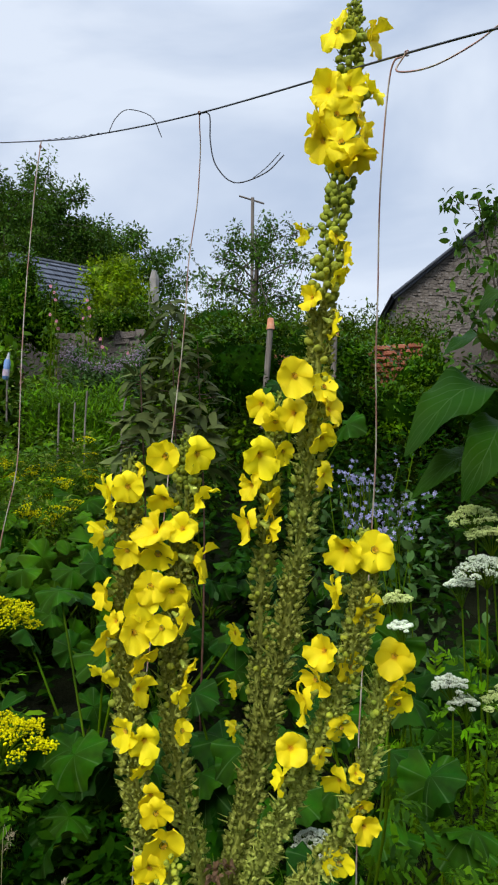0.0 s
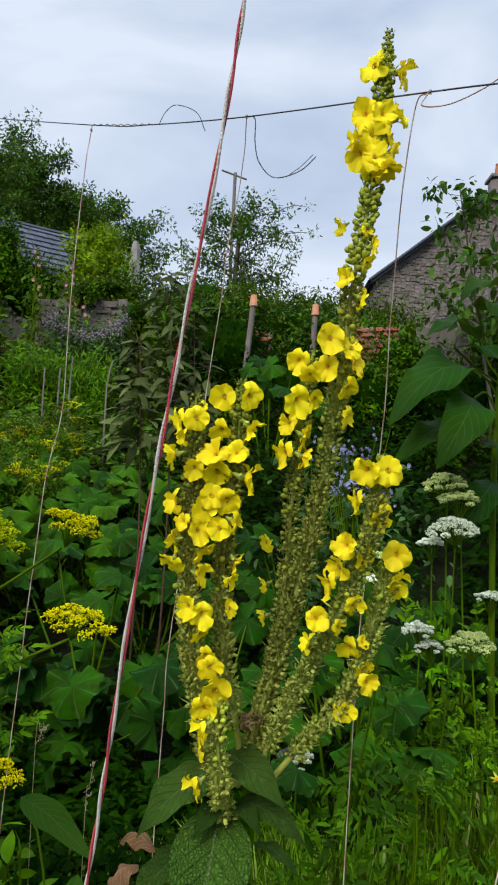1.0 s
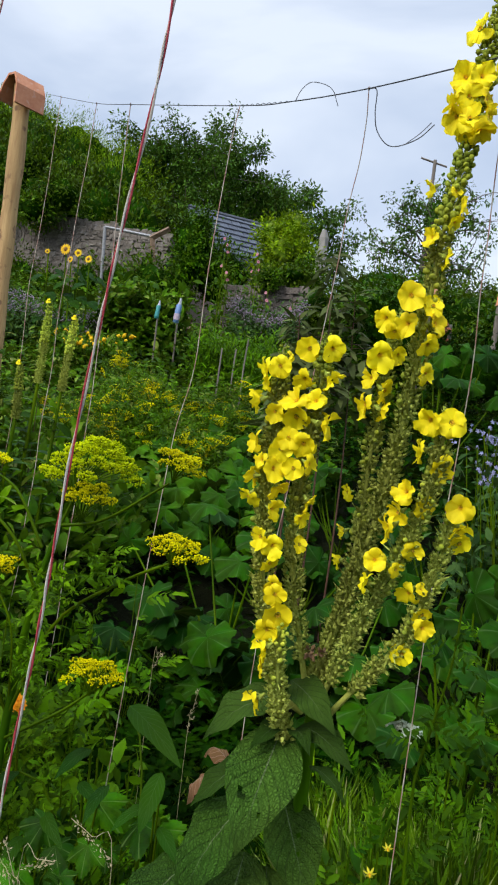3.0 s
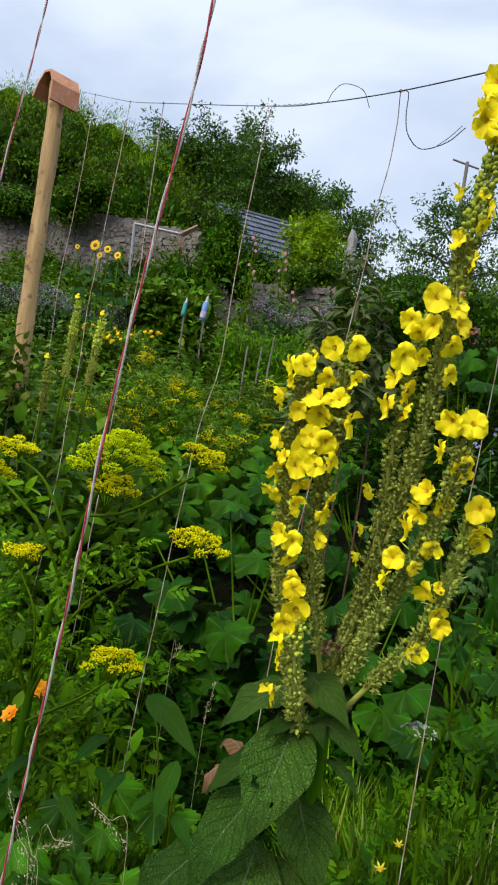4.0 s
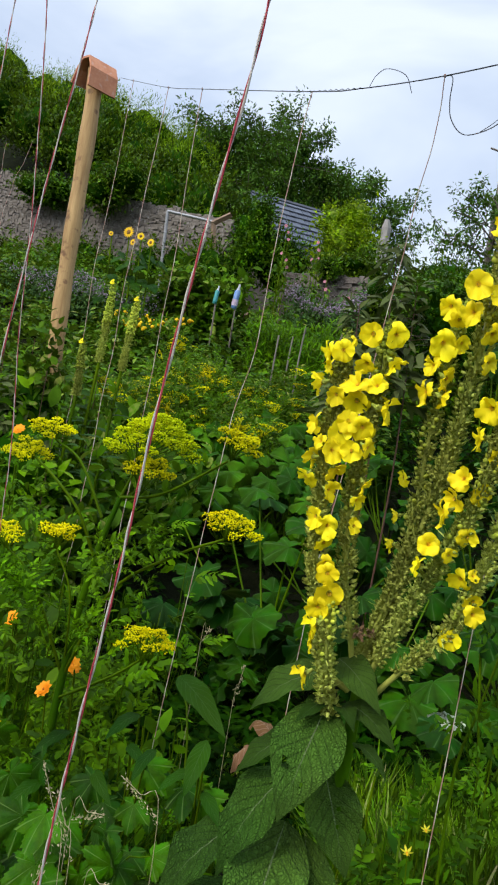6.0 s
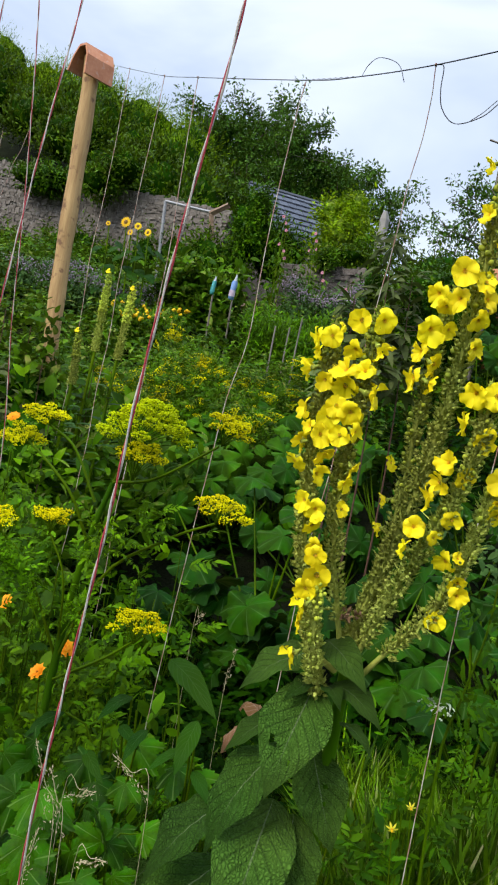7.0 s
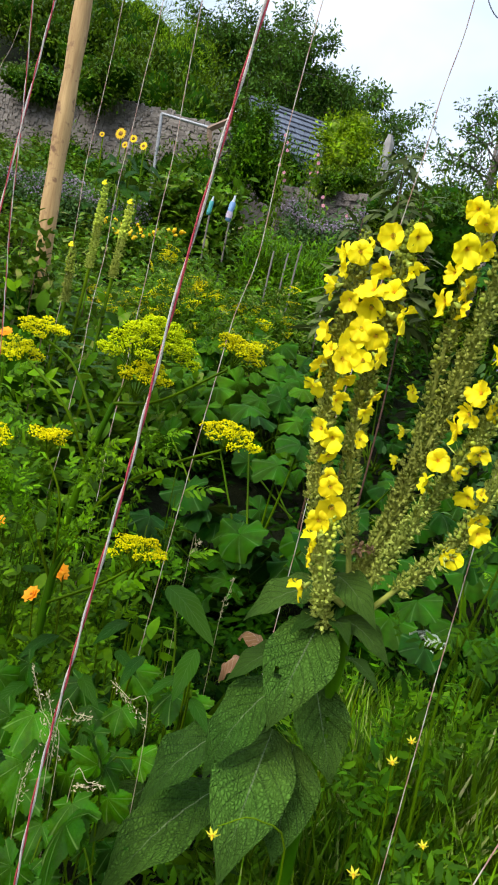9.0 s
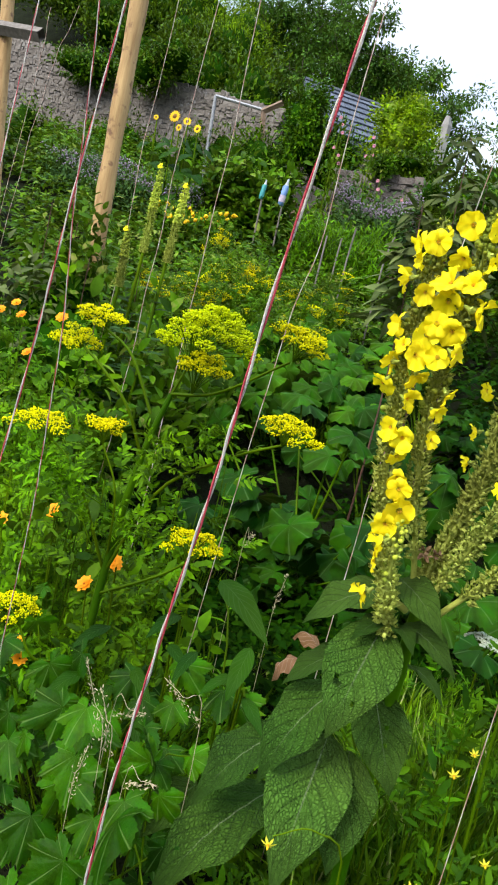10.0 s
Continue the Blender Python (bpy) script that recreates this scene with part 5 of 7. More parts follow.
for i, (b, t, w, fc, bow) in enumerate((
    ((-0.045, 0.985, 0.901), (-0.160, 0.920, 0.812), 0.076, (-0.25, -0.60, 0.75), 0.16), ((-0.030, 0.985, 0.924), (0.066, 0.900, 0.873), 0.066, (0.10, -0.80, 0.60), 0.22), ((-0.002, 0.980, 0.853), (0.100, 0.900, 0.820), 0.056, (0.15, -0.55, 0.80), 0.16),
    ((-0.027, 0.970, 0.859), (-0.072, 0.895, 0.822), 0.040, (-0.1, -0.50, 0.85), 0.12), ((-0.033, 0.965, 0.848), (-0.062, 0.835, 0.680), 0.130, (0.05, -0.78, 0.60), 0.12), ((-0.021, 1.0, 0.713), (0.053, 0.93, 0.576), 0.105, (0.15, -0.85, 0.50), 0.10),
    ((-0.085, 1.000, 0.766), (-0.170, 0.930, 0.690), 0.058, (-0.1, -0.45, 0.90), 0.12), ((-0.074, 1.0, 0.709), (-0.161, 0.885, 0.524), 0.112, (-0.25, -0.65, 0.70), 0.18), ((-0.161, 1.02, 0.567), (-0.26, 0.87, 0.444), 0.109, (-0.25, -0.55, 0.80), 0.16),
    ((-0.079, 1.01, 0.596), (-0.077, 0.8, 0.416), 0.151, (0.05, -0.72, 0.70), 0.16), ((-0.151, 1.03, 0.447), (-0.278, 0.8, 0.291), 0.143, (-0.20, -0.60, 0.78), 0.16), ((-0.314, 1.06, 0.36), (-0.382, 0.98, 0.248), 0.094, (-0.1, -0.6, 0.75), 0.14),
    ((0.022, 0.970, 0.790), (0.095, 0.900, 0.768), 0.030, (0.2, -0.35, 0.90), 0.16), ((-0.034, 1.000, 0.587), (-0.008, 0.880, 0.430), 0.122, (0.2, -0.8, 0.55), 0.14), ((-0.015, 0.970, 0.845), (0.030, 0.885, 0.838), 0.040, (0.1, -0.55, 0.80), 0.2),
)):
    broad_leaf(mullein, b, t, w, M_MULLEIN, fc, bow, 26, 15, 30 + i, 0.2, "leaf", 0.22, {4: ((14, 10), (15, 10), (15, 9), (17, 4)), 5: ((9, 5), (13, 6))}.get(i, ()), 0.62)
bl = under(build("spent_bloom", [cloud_of_leaves((0.008, 0.955, 0.984), (0.014, 0.010, 0.010), 40, 0.011, BLADE_M, 3, 0.3)], M_BROWNLEAF, label="shrivelled brown spent flowers"), mullein)
br = thing("withered_leaf", (-0.205, 1.200, 0.635), "curled brown withered leaf beside the mullein", "leaf")
broad_leaf(br, (-0.154, 1.160, 0.670), (-0.227, 1.200, 0.663), 0.035, M_BROWNLEAF, (0.3, -0.5, 0.8), 0.25, 14, 9, 3, 0.5, "curled_blade", -0.9)
broad_leaf(br, (-0.187, 1.180, 0.636), (-0.237, 1.150, 0.581), 0.04, M_BROWNLEAF, (-0.3, -0.5, 0.8), 0.2, 14, 9, 4, 0.5, "curled_blade", -0.9)

# ---- wire, twines and post ----
post_t, post_f = np.array((-2.345, 3.300, 3.248)), np.array((-2.285, 3.300, 1.322))
postd = unit(post_t - post_f)
foot = post_f - postd * 0.55
post = thing("garden_post", tuple(foot), "round peeled softwood post with a terracotta ridge tile on top", "post")
pp = np.array([foot + (post_t - foot) * f for f in np.linspace(0, 1, 26)])
pp[:, 0] += 0.006 * np.sin(np.linspace(0, 9, 26))
under(build("shaft", [tube(pp, 0.047 + 0.003 * np.sin(np.arange(26) * 1.3), 14, 0.015)], M_POST), post)
prof = np.array([(-0.115, -0.105), (-0.080, -0.025), (-0.035, 0.026), (0.028, 0.028), (0.070, -0.030), (0.090, -0.135)])
tv = np.array([[x, y, z] for y in np.linspace(-0.09, 0.09, 4) for x, z in prof])
tile = build("ridge_tile", [(tv, grid_faces(6, 4), tv[:, :2] * 3)], M_TERRA, smooth=False)
sol = tile.modifiers.new("thickness", "SOLIDIFY")
sol.thickness, sol.offset = 0.014, 1
tile.matrix_world = Matrix.Translation(post_t + postd * 0.0 + np.array([0.015, 0, 0.0])) @ Matrix.Rotation(radians(-28), 4, "Z") @ Matrix.Rotation(radians(9), 4, "Y")
under(tile, post)
tile["label"] = "terracotta ridge tile"

post2 = thing("side_post", (-4.082, 4.600, 1.866), "softwood post with a nailed crosspiece", "post")
q0, q1 = np.array((-4.422, 4.600, 3.592)), np.array((-4.256, 4.600, 2.282))
under(build("shaft", [tube(spline([q1 + (q1 - q0) * 0.6, q1, q0], 8), 0.052, 10, 0.02)], M_POST), post2)
q2, q3 = np.array((-4.741, 4.530, 3.148)), np.array((-3.955, 4.530, 3.102))
under(build("crosspiece", [tube(spline([q2, q3], 4), 0.055, 4, 0.02)], M_OLDPOST, smooth=False), post2)

knots = [(-2.110, 3.200, 3.150), (-1.915, 3.020, 3.040), (-1.470, 2.600, 2.790), (-1.090, 2.180, 2.570), (-0.433, 1.500, 2.219), (-0.262, 1.350, 2.152), (-0.047, 1.140, 2.071), (0.226, 0.800, 1.944), (0.310, 0.700, 1.906)]
k_last = np.array(knots[-1]) + (np.array(knots[-1]) - np.array(knots[-2])) * 6
wire = thing("trellis_wire", knots[0], "thin dark wire strung between posts with twisted ends", "wire")
wp = np.concatenate([spline(knots, 90), spline([knots[-1], k_last], 10)[1:]])
under(build("wire_strand", [tube(wp, 0.0013, 6)], M_WIRE), wire)
s_ = np.linspace(0, 1, 70)
tw = spline([knots[4], knots[5]], 70) + 0.0016 * np.stack([0 * s_, np.cos(s_ * 55), np.sin(s_ * 55)], -1)
under(build("twisted_tail", [tube(tw, 0.0009, 4)], M_WIRE), wire)
c_ = [(-0.246, 1.340, 2.148), (-0.233, 1.340, 2.177), (-0.209, 1.340, 2.194), (-0.164, 1.340, 2.179), (-0.143, 1.340, 2.137)]
under(build("curled_end", [tube(spline(c_, 24), 0.0009, 5)], M_WIRE), wire)
c_ = [(-0.047, 1.140, 2.071), (-0.031, 1.140, 2.067), (-0.029, 1.140, 2.021), (-0.019, 1.140, 1.981), (0.011, 1.140, 1.953), (0.059, 1.140, 1.968), (0.090, 1.140, 1.998)]
under(build("curled_end", [tube(spline(c_, 40), 0.0011, 5)], M_WIRE), wire)
c_ = [(0.040, 1.140, 1.960), (0.062, 1.140, 1.978), (0.084, 1.140, 2.002)]
under(build("curled_end", [tube(spline(c_, 14), 0.0008, 5)], M_WIRE), wire)
c_ = [(0.224, 0.800, 1.943), (0.215, 0.800, 1.923), (0.250, 0.790, 1.921), (0.294, 0.780, 1.939), (0.323, 0.770, 1.957)]
under(build("curled_end", [tube(spline(c_, 30), 0.0011, 5)], M_TWINE_OLD), wire)


def twine(points, radius, mat, label, wob=0.004, knotted=(), seed=0):
    r = np.random.default_rng(seed)
    p = spline(points, 80)
    s = np.linspace(0, 1, 80)
    for k in range(2):
        p[:, k] += wob * (np.sin(s * (11 + 7 * k) + r.uniform(0, 6)) + 0.5 * np.sin(s * 37 + r.uniform(0, 6))) * np.sin(np.pi * np.clip(s, 0.02, 0.98))
    ob = thing("garden_twine", tuple(p[-1]), label, "twine", "twines hanging from the wire")
    if mat is M_TWINE:
        p = spline(p[::4], 420)
        run = np.concatenate([[0], np.cumsum(np.linalg.norm(np.diff(p, axis=0), axis=1))])
        turn = run * 2 * np.pi * 13 + 1.4 * np.sin(run * 9) + 0.7 * np.sin(run * 31)
        for m_, ph, rr in ((M_TWINE_WHITE, 0.0, 0.66), (M_TWINE_RED, np.pi, 0.56)):
            off = np.stack([np.cos(turn + ph), np.sin(turn + ph), 0 * turn], -1) * radius * 0.62
            under(build("strand", [tube(p + off, radius * rr * (1 + 0.12 * np.sin(run * 140 + ph)), 7)], m_), ob)
    else:
        under(build("strand", [tube(p, radius, 6)], mat), ob)
    p = p[np.linspace(0, len(p) - 1, 80).astype(int)]
    for f in knotted:
        c = p[int(f * 79)]
        a = np.linspace(0, 12, 30)
        under(build("knot", [tube(np.stack([c[0] + radius * 1.7 * np.cos(a), c[1] + radius * 1.7 * np.sin(a), c[2] + (a - 6) * radius * 0.35], -1), radius * 0.8, 5)], mat), ob)
    return ob


twine([(0.102, 0.027, 2.4), (-0.014, 0.106, 1.7), (-0.119, 0.196, 0.9), (-0.203, 0.298, 0.0)], 0.00125, M_TWINE, "red and white plastic twine hanging taut", 0.003, (0.27,), 1)
twine([(-0.216, 0.311, 2.3), (-0.284, 0.303, 1.7), (-0.391, 0.288, 0.7), (-0.460, 0.277, 0.0)], 0.0010, M_TWINE, "thin red and white twine tied with a knot", 0.003, (0.3,), 2)
twine([(-0.618, 0.544, 2.3), (-0.604, 0.658, 1.7), (-0.628, 0.753, 1.2), (-0.686, 0.848, 0.7), (-0.821, 0.981, 0.0)], 0.0011, M_TWINE, "faded pink and white twine hanging slack", 0.004, (), 3)
twine([(-0.451, 0.401, 2.3), (-0.473, 0.397, 1.7), (-0.537, 0.386, 0.0)], 0.0008, M_TWINE, "thin pinkish twine by the first bed", 0.003, (), 7)
twine([knots[4], (-0.449, 1.500, 2.067), (-0.463, 1.500, 1.749), (-0.462, 1.500, 1.536), (-0.494, 1.500, 1.335), (-0.521, 1.500, 1.041), (-0.539, 1.500, 0.762), (-0.58, 1.5, 0.0)], 0.0012, M_TWINE_OLD, "faded twine running from the wire to the ground", 0.003, (0.02,), 4)
twine([knots[6], (-0.052, 1.190, 1.999), (-0.076, 1.240, 1.863), (-0.100, 1.290, 1.600), (-0.160, 1.300, 1.018), (-0.169, 1.300, 0.803), (-0.19, 1.3, 0.02)], 0.0011, M_TWINE_OLD, "faded twine passing behind the yellow flowers", 0.003, (0.01,), 5)
twine([knots[7], (0.211, 0.830, 1.929), (0.206, 0.900, 1.763), (0.206, 0.950, 1.611), (0.208, 1.000, 1.418), (0.194, 1.020, 1.187), (0.184, 1.040, 0.896), (0.17, 1.06, 0.02)], 0.0011, M_TWINE_OLD, "pinkish twine hanging beside the tall spike", 0.002, (0.01,), 6)
for k, b in ((1, (-1.969, 3.050, 1.772)), (2, (-1.564, 2.650, 1.252)), (3, (-1.156, 2.300, 1.240))):
    twine([knots[k], b, (b[0] - 0.05, b[1], float(ground_z(b[0], b[1])))], 0.0016, M_TWINE_OLD, "pale twine hanging from the wire farther back", 0.008, (0.01,), 10 + k)
for k, (a, b) in enumerate((((-3.566, 4.400, 3.278), (-3.764, 4.400, 2.495)), ((-3.808, 4.400, 3.255), (-3.844, 4.400, 2.607)))):
    twine([a, b, (b[0] - 0.2, b[1], float(ground_z(b[0], b[1])))], 0.0018, M_TWINE_OLD, "pale twine by the side post", 0.008, (), 20 + k)

twine([(0.555, 0.73, 2.0), (0.335, 0.73, 0.9), (0.295, 0.73, 0.7), (0.155, 0.73, 0.0)], 0.0011, M_TWINE_OLD, "faded twine slanting down beside the path", 0.003, (), 30)
# ---- parsnip gone to flower ----
def umbel(parent, hub, centre, width, mat, rays=16, grains=900, grain=0.006, dome=0.25, seed=0, tilt=(0, 0, 1), ray_r=0.0011):
    """A compound umbel: rays from a hub to small heads that together make a shallow dome."""
    r = np.random.default_rng(seed)
    hub, c = np.array(hub, float), np.array(centre, float)
    t = unit(np.array(tilt, float))
    x = unit(np.cross(t, [0.1, 1, 0]))
    y = np.cross(t, x)
    a = np.arange(rays) * 2.39996
    q = np.sqrt((np.arange(rays) + 0.5) / rays) * width * 0.5
    heads = c + (np.cos(a) * q)[:, None] * x + (np.sin(a) * q)[:, None] * y + ((width * dome) * (0.35 - (q / (width * 0.5)) ** 2) + 0.006 * r.normal(size=rays))[:, None] * t
    ray_p = [tube(spline([hub, hub + (h - hub) * 0.5 + t * 0.01, h], 5), ray_r, 4) for h in heads]
    u = build("umbel", ray_p, M_STEM)
    u["kind"] = "stuff"
    k = r.integers(0, rays, grains)
    grains, grain = int(grains * 1.7), grain * 0.70
    k = r.integers(0, rays, grains)
    sub = width * 0.66 / math.sqrt(rays)
    off = unit(r.normal(size=(grains, 3)) + [0, 0, 0.5]) * sub * r.uniform(0.55, 0.95, (grains, 1)) * np.array([1.0, 1.0, 0.55])
    pos = heads[k] + off
    ov = np.array([[0.5, 0, 0], [0, 0.5, 0], [-0.5, 0, 0], [0, -0.5, 0], [0, 0, 0.5], [0, 0, -0.5]])
    floret = (ov, np.array([[0, 1, 4], [1, 2, 4], [2, 3, 4], [3, 0, 4], [1, 0, 5], [2, 1, 5], [3, 2, 5], [0, 3, 5]]), ov[:, :2])
    head = build("floret_dome", [scatter(floret, pos, sphere_dirs(grains), sphere_dirs(grains), grain * r.uniform(0.6, 1.2, grains))], mat)
    spokes = [tube(spline([heads[i], pos[j]], 2), ray_r * 0.5, 3) for i in range(rays) for j in np.where(k == i)[0][:10]]
    if spokes:
        fine = build("fine_spray", spokes, M_STEM)
        fine.parent = u
        fine["kind"] = "stuff"
    head.parent = u
    head["kind"] = "stuff"
    return under(u, parent)


def stems(parent, lines, mat, name="stem"):
    for pts, r0, r1 in lines:
        p = spline(pts, 14)
        under(build(name, [tube(p, np.linspace(r0, r1, 14), 7)], mat), parent)


node0, node1, node2 = np.array((-0.688, 1.180, 0.658)), np.array((-0.646, 1.160, 0.948)), np.array((-0.603, 1.150, 1.103))
parsnip = thing("parsnip", (node0[0] - 0.04, node0[1] + 0.02, 0.0), "parsnip plant gone to seed with yellow umbels", "parsnip")
stems(parsnip, [([(node0[0] - 0.04, node0[1] + 0.02, -0.02), node0, node1, node2], 0.0125, 0.006)], M_DARKSTEM)
stems(parsnip, [
    ([node2, (-0.578, 1.150, 1.172)], 0.004, 0.0022),
    ([node1, (-0.684, 1.120, 1.055), (-0.751, 1.100, 1.124), (-0.809, 1.100, 1.160)], 0.0042, 0.0026),
    ([node1 + [0, 0, 0.1], (-0.716, 1.150, 1.162), (-0.782, 1.130, 1.207)], 0.004, 0.0026),
    ([node2, (-0.488, 1.120, 1.134), (-0.347, 1.100, 1.230)], 0.0042, 0.0026),
    ([node0, (-0.576, 1.130, 0.895), (-0.421, 1.100, 1.016), (-0.317, 1.080, 1.073)], 0.0045, 0.0026),
    ([node0, (-0.757, 1.100, 0.879), (-0.816, 1.060, 0.954)], 0.004, 0.0022),
    ([node0 + [0, 0, 0.02], (-0.670, 1.120, 0.866), (-0.715, 1.100, 0.970)], 0.003, 0.0018),
    ([node0 + [0, 0, -0.05], (-0.527, 1.100, 0.723), (-0.453, 1.080, 0.786)], 0.0042, 0.0026),
    ([node0 + [0, 0, -0.2], (-0.735, 1.050, 0.469), (-0.779, 1.020, 0.549)], 0.0042, 0.0026),
], M_STEM)
umbel(parsnip, (-0.578, 1.150, 1.172), (-0.538, 1.150, 1.268), 0.20, M_SEED, 30, 2000, 0.0072, 0.38, 1)
umbel(parsnip, (-0.543, 1.120, 1.119), (-0.528, 1.110, 1.189), 0.11, M_YELLOW, 16, 620, 0.0062, 0.3, 2)
umbel(parsnip, (-0.814, 1.100, 1.152), (-0.832, 1.100, 1.176), 0.112, M_YELLOW, 16, 620, 0.006, 0.2, 3)
umbel(parsnip, (-0.781, 1.130, 1.204), (-0.799, 1.130, 1.235), 0.105, M_YELLOW, 16, 640, 0.006, 0.2, 4)
umbel(parsnip, (-0.341, 1.100, 1.232), (-0.326, 1.100, 1.283), 0.10, M_YELLOW, 16, 560, 0.006, 0.25, 5, (0.3, 0, 1))
umbel(parsnip, (-0.316, 1.080, 1.071), (-0.303, 1.080, 1.108), 0.12, M_YELLOW, 19, 620, 0.006, 0.2, 6, (0.25, 0, 1))
umbel(parsnip, (-0.814, 1.060, 0.949), (-0.855, 1.060, 0.991), 0.125, M_YELLOW, 18, 620, 0.006, 0.2, 7)
umbel(parsnip, (-0.713, 1.100, 0.964), (-0.711, 1.100, 1.012), 0.085, M_YELLOW, 12, 380, 0.006, 0.1, 8)
umbel(parsnip, (-0.452, 1.080, 0.781), (-0.448, 1.080, 0.838), 0.115, M_YELLOW, 19, 640, 0.0058, 0.35, 9)
umbel(parsnip, (-0.775, 1.020, 0.544), (-0.798, 1.020, 0.595), 0.105, M_YELLOW, 16, 560, 0.0058, 0.3, 10)
for i, (b, t, w) in enumerate((((-0.708, 1.140, 0.824), (-0.815, 1.000, 0.920), 0.02), ((-0.595, 1.150, 0.926), (-0.429, 1.050, 1.069), 0.02), ((-0.636, 1.140, 0.887), (-0.542, 1.020, 1.026), 0.02), ((-0.702, 1.120, 0.735), (-0.757, 1.050, 0.897), 0.02), ((-0.661, 1.140, 0.732), (-0.565, 1.050, 0.859), 0.02))):
    d = np.array(t) - np.array(b)
    n = 26
    f = rng.uniform(0.2, 1, n)
    pos = np.array(b) + d * f[:, None] + rng.normal(size=(n, 3)) * 0.012
    under(build("cut_leaf", [scatter(FEATHER, pos, unit(d + 0.1 * rng.normal(size=(n, 3))), unit([[0, -0.6, 1.0]] + 0.4 * rng.normal(size=(n, 3))), rng.uniform(0.03, 0.06, n)), tube(spline([b, t], 4), 0.0016, 4)], M_FEATHER), parsnip)


# ---- squash, sunflower and other big-leaved plants ----
SQUASH, CURRANT, HEART = [], [], []
for i in range(6):
    o = build("leaf", [squash_leaf(10 + i)], M_SQUASH)
    SQUASH.append(o.data)
    bpy.data.objects.remove(o)
    o = build("leaf", [lobed(((0, 0.72, 0.95), (0.95, 0.58, 0.8), (-0.95, 0.58, 0.8), (1.95, 0.36, 0.7), (-1.95, 0.36, 0.7)), 0.66, 0.05, 6, 72, 0.16, 20 + i, 2.6, 0.2, 0.02)], M_CURRANT)
    CURRANT.append(o.data)
    bpy.data.objects.remove(o)
    o = build("leaf", [blade(0.78, 7, 10, 0.35, 0.1, 0.035, -0.55)], M_SUNLEAF)
    HEART.append(o.data)
    bpy.data.objects.remove(o)


def leafy_plant(name, root, places, metas, sizes, stem_mat, label, category, aim=(0, -0.55, 0.85), droop=0.5, seed=0, group="", stalk=0.004):
    """A plant whose big leaves each have a stalk from its root."""
    r = np.random.default_rng(seed)
    ob = thing(name, tuple(root), label, category, group)
    for i, (p, s) in enumerate(zip(places, sizes)):
        p = np.array(p, float)
        up = unit(np.array(aim) + 0.4 * r.normal(size=3))
        d = np.array([p[0] - root[0], p[1] - root[1], 0]) + 0.4 * r.normal(size=3) * [1, 1, 0] + [0, -0.35, -droop * np.linalg.norm(p - root) * 0.5]
        o = share("leaf", metas[int(r.integers(0, len(metas)))], matrix_of(p, unit(d), up, s))
        under(o, ob)
        st = np.array(root) + [r.uniform(-0.06, 0.06), r.uniform(-0.06, 0.06), 0]
        under(build("stalk", [tube(spline([st, (st + p) / 2 + [0, 0.03, -0.04], p - up * 0.01], 7), np.linspace(stalk * 1.4, stalk, 7), 5)], stem_mat), ob)
    return ob


def ring_places(c, rx, ry, z0, z1, n, r):
    a = r.uniform(0, 2 * np.pi, n)
    q = np.sqrt(r.uniform(0, 1, n))
    x, y = c[0] + np.cos(a) * q * rx, c[1] + np.sin(a) * q * ry
    return np.stack([x, y, ground_z(x, y) + z0 + (z1 - z0) * r.uniform(0.2, 1, n) * (1 - 0.3 * q)], -1)


rr_ = np.random.default_rng(5)
for i, (cx, cy, n, top) in enumerate(((-0.85, 3.1, 17, 0.5), (-0.15, 3.15, 16, 0.62), (0.45, 3.3, 15, 0.7), (-0.55, 3.9, 16, 0.7), (0.3, 4.1, 14, 0.75), (1.0, 3.4, 13, 0.6), (-1.1, 4.6, 15, 0.65), (-1.55, 5.3, 14, 0.6), (-0.4, 5.0, 13, 0.7))):
    pl = ring_places((cx, cy), 0.5, 0.42, 0.15, top, n, rr_)
    leafy_plant("squash_plant", (cx, cy, float(ground_z(cx, cy))), pl, SQUASH, rr_.uniform(0.2, 0.33, n), M_STEM, "sprawling squash plant with broad dark-green lobed leaves", "squash plant", seed=i, group="squash plants", stalk=0.005)
lead = [(-0.759, 3.000, 0.440), (-1.056, 3.000, 0.588), (-0.664, 3.100, 0.794), (-1.076, 3.300, 0.864), (-1.328, 3.300, 0.788), (-0.987, 3.500, 1.013), (-1.098, 2.700, 0.476), (-0.695, 2.800, 0.489), (-0.555, 3.000, 0.925), (-0.336, 2.700, 0.613), (-0.335, 2.600, 0.422), (-0.723, 2.600, 0.236)]
leafy_plant("squash_plant", (-0.7, 3.15, 0.1), lead, SQUASH, [0.27, 0.28, 0.26, 0.25, 0.22, 0.25, 0.22, 0.26, 0.24, 0.25, 0.24, 0.2], M_STEM, "squash plant with large leaves spilling towards the grass", "squash plant", (0.1, -0.75, 0.65), seed=77, group="squash plants", stalk=0.005)
lead2 = [(0.525, 2.200, 0.638), (0.417, 2.300, 0.685), (0.580, 2.100, 0.526), (0.119, 2.200, 0.587), (0.175, 2.000, 0.504), (0.395, 2.100, 0.533), (0.257, 2.500, 0.732), (0.535, 2.600, 0.761), (0.514, 2.800, 0.926), (0.518, 2.200, 0.653), (0.610, 2.100, 0.546), (0.340, 2.000, 0.586)]
leafy_plant("squash_plant", (0.35, 2.45, 0.0), lead2, SQUASH, [0.22, 0.2, 0.21, 0.19, 0.17, 0.18, 0.22, 0.24, 0.24, 0.2, 0.18, 0.16], M_STEM, "squash plant with dark leaves behind the tomatoes", "squash plant", (0.0, -0.7, 0.7), seed=79, group="squash plants", stalk=0.005)
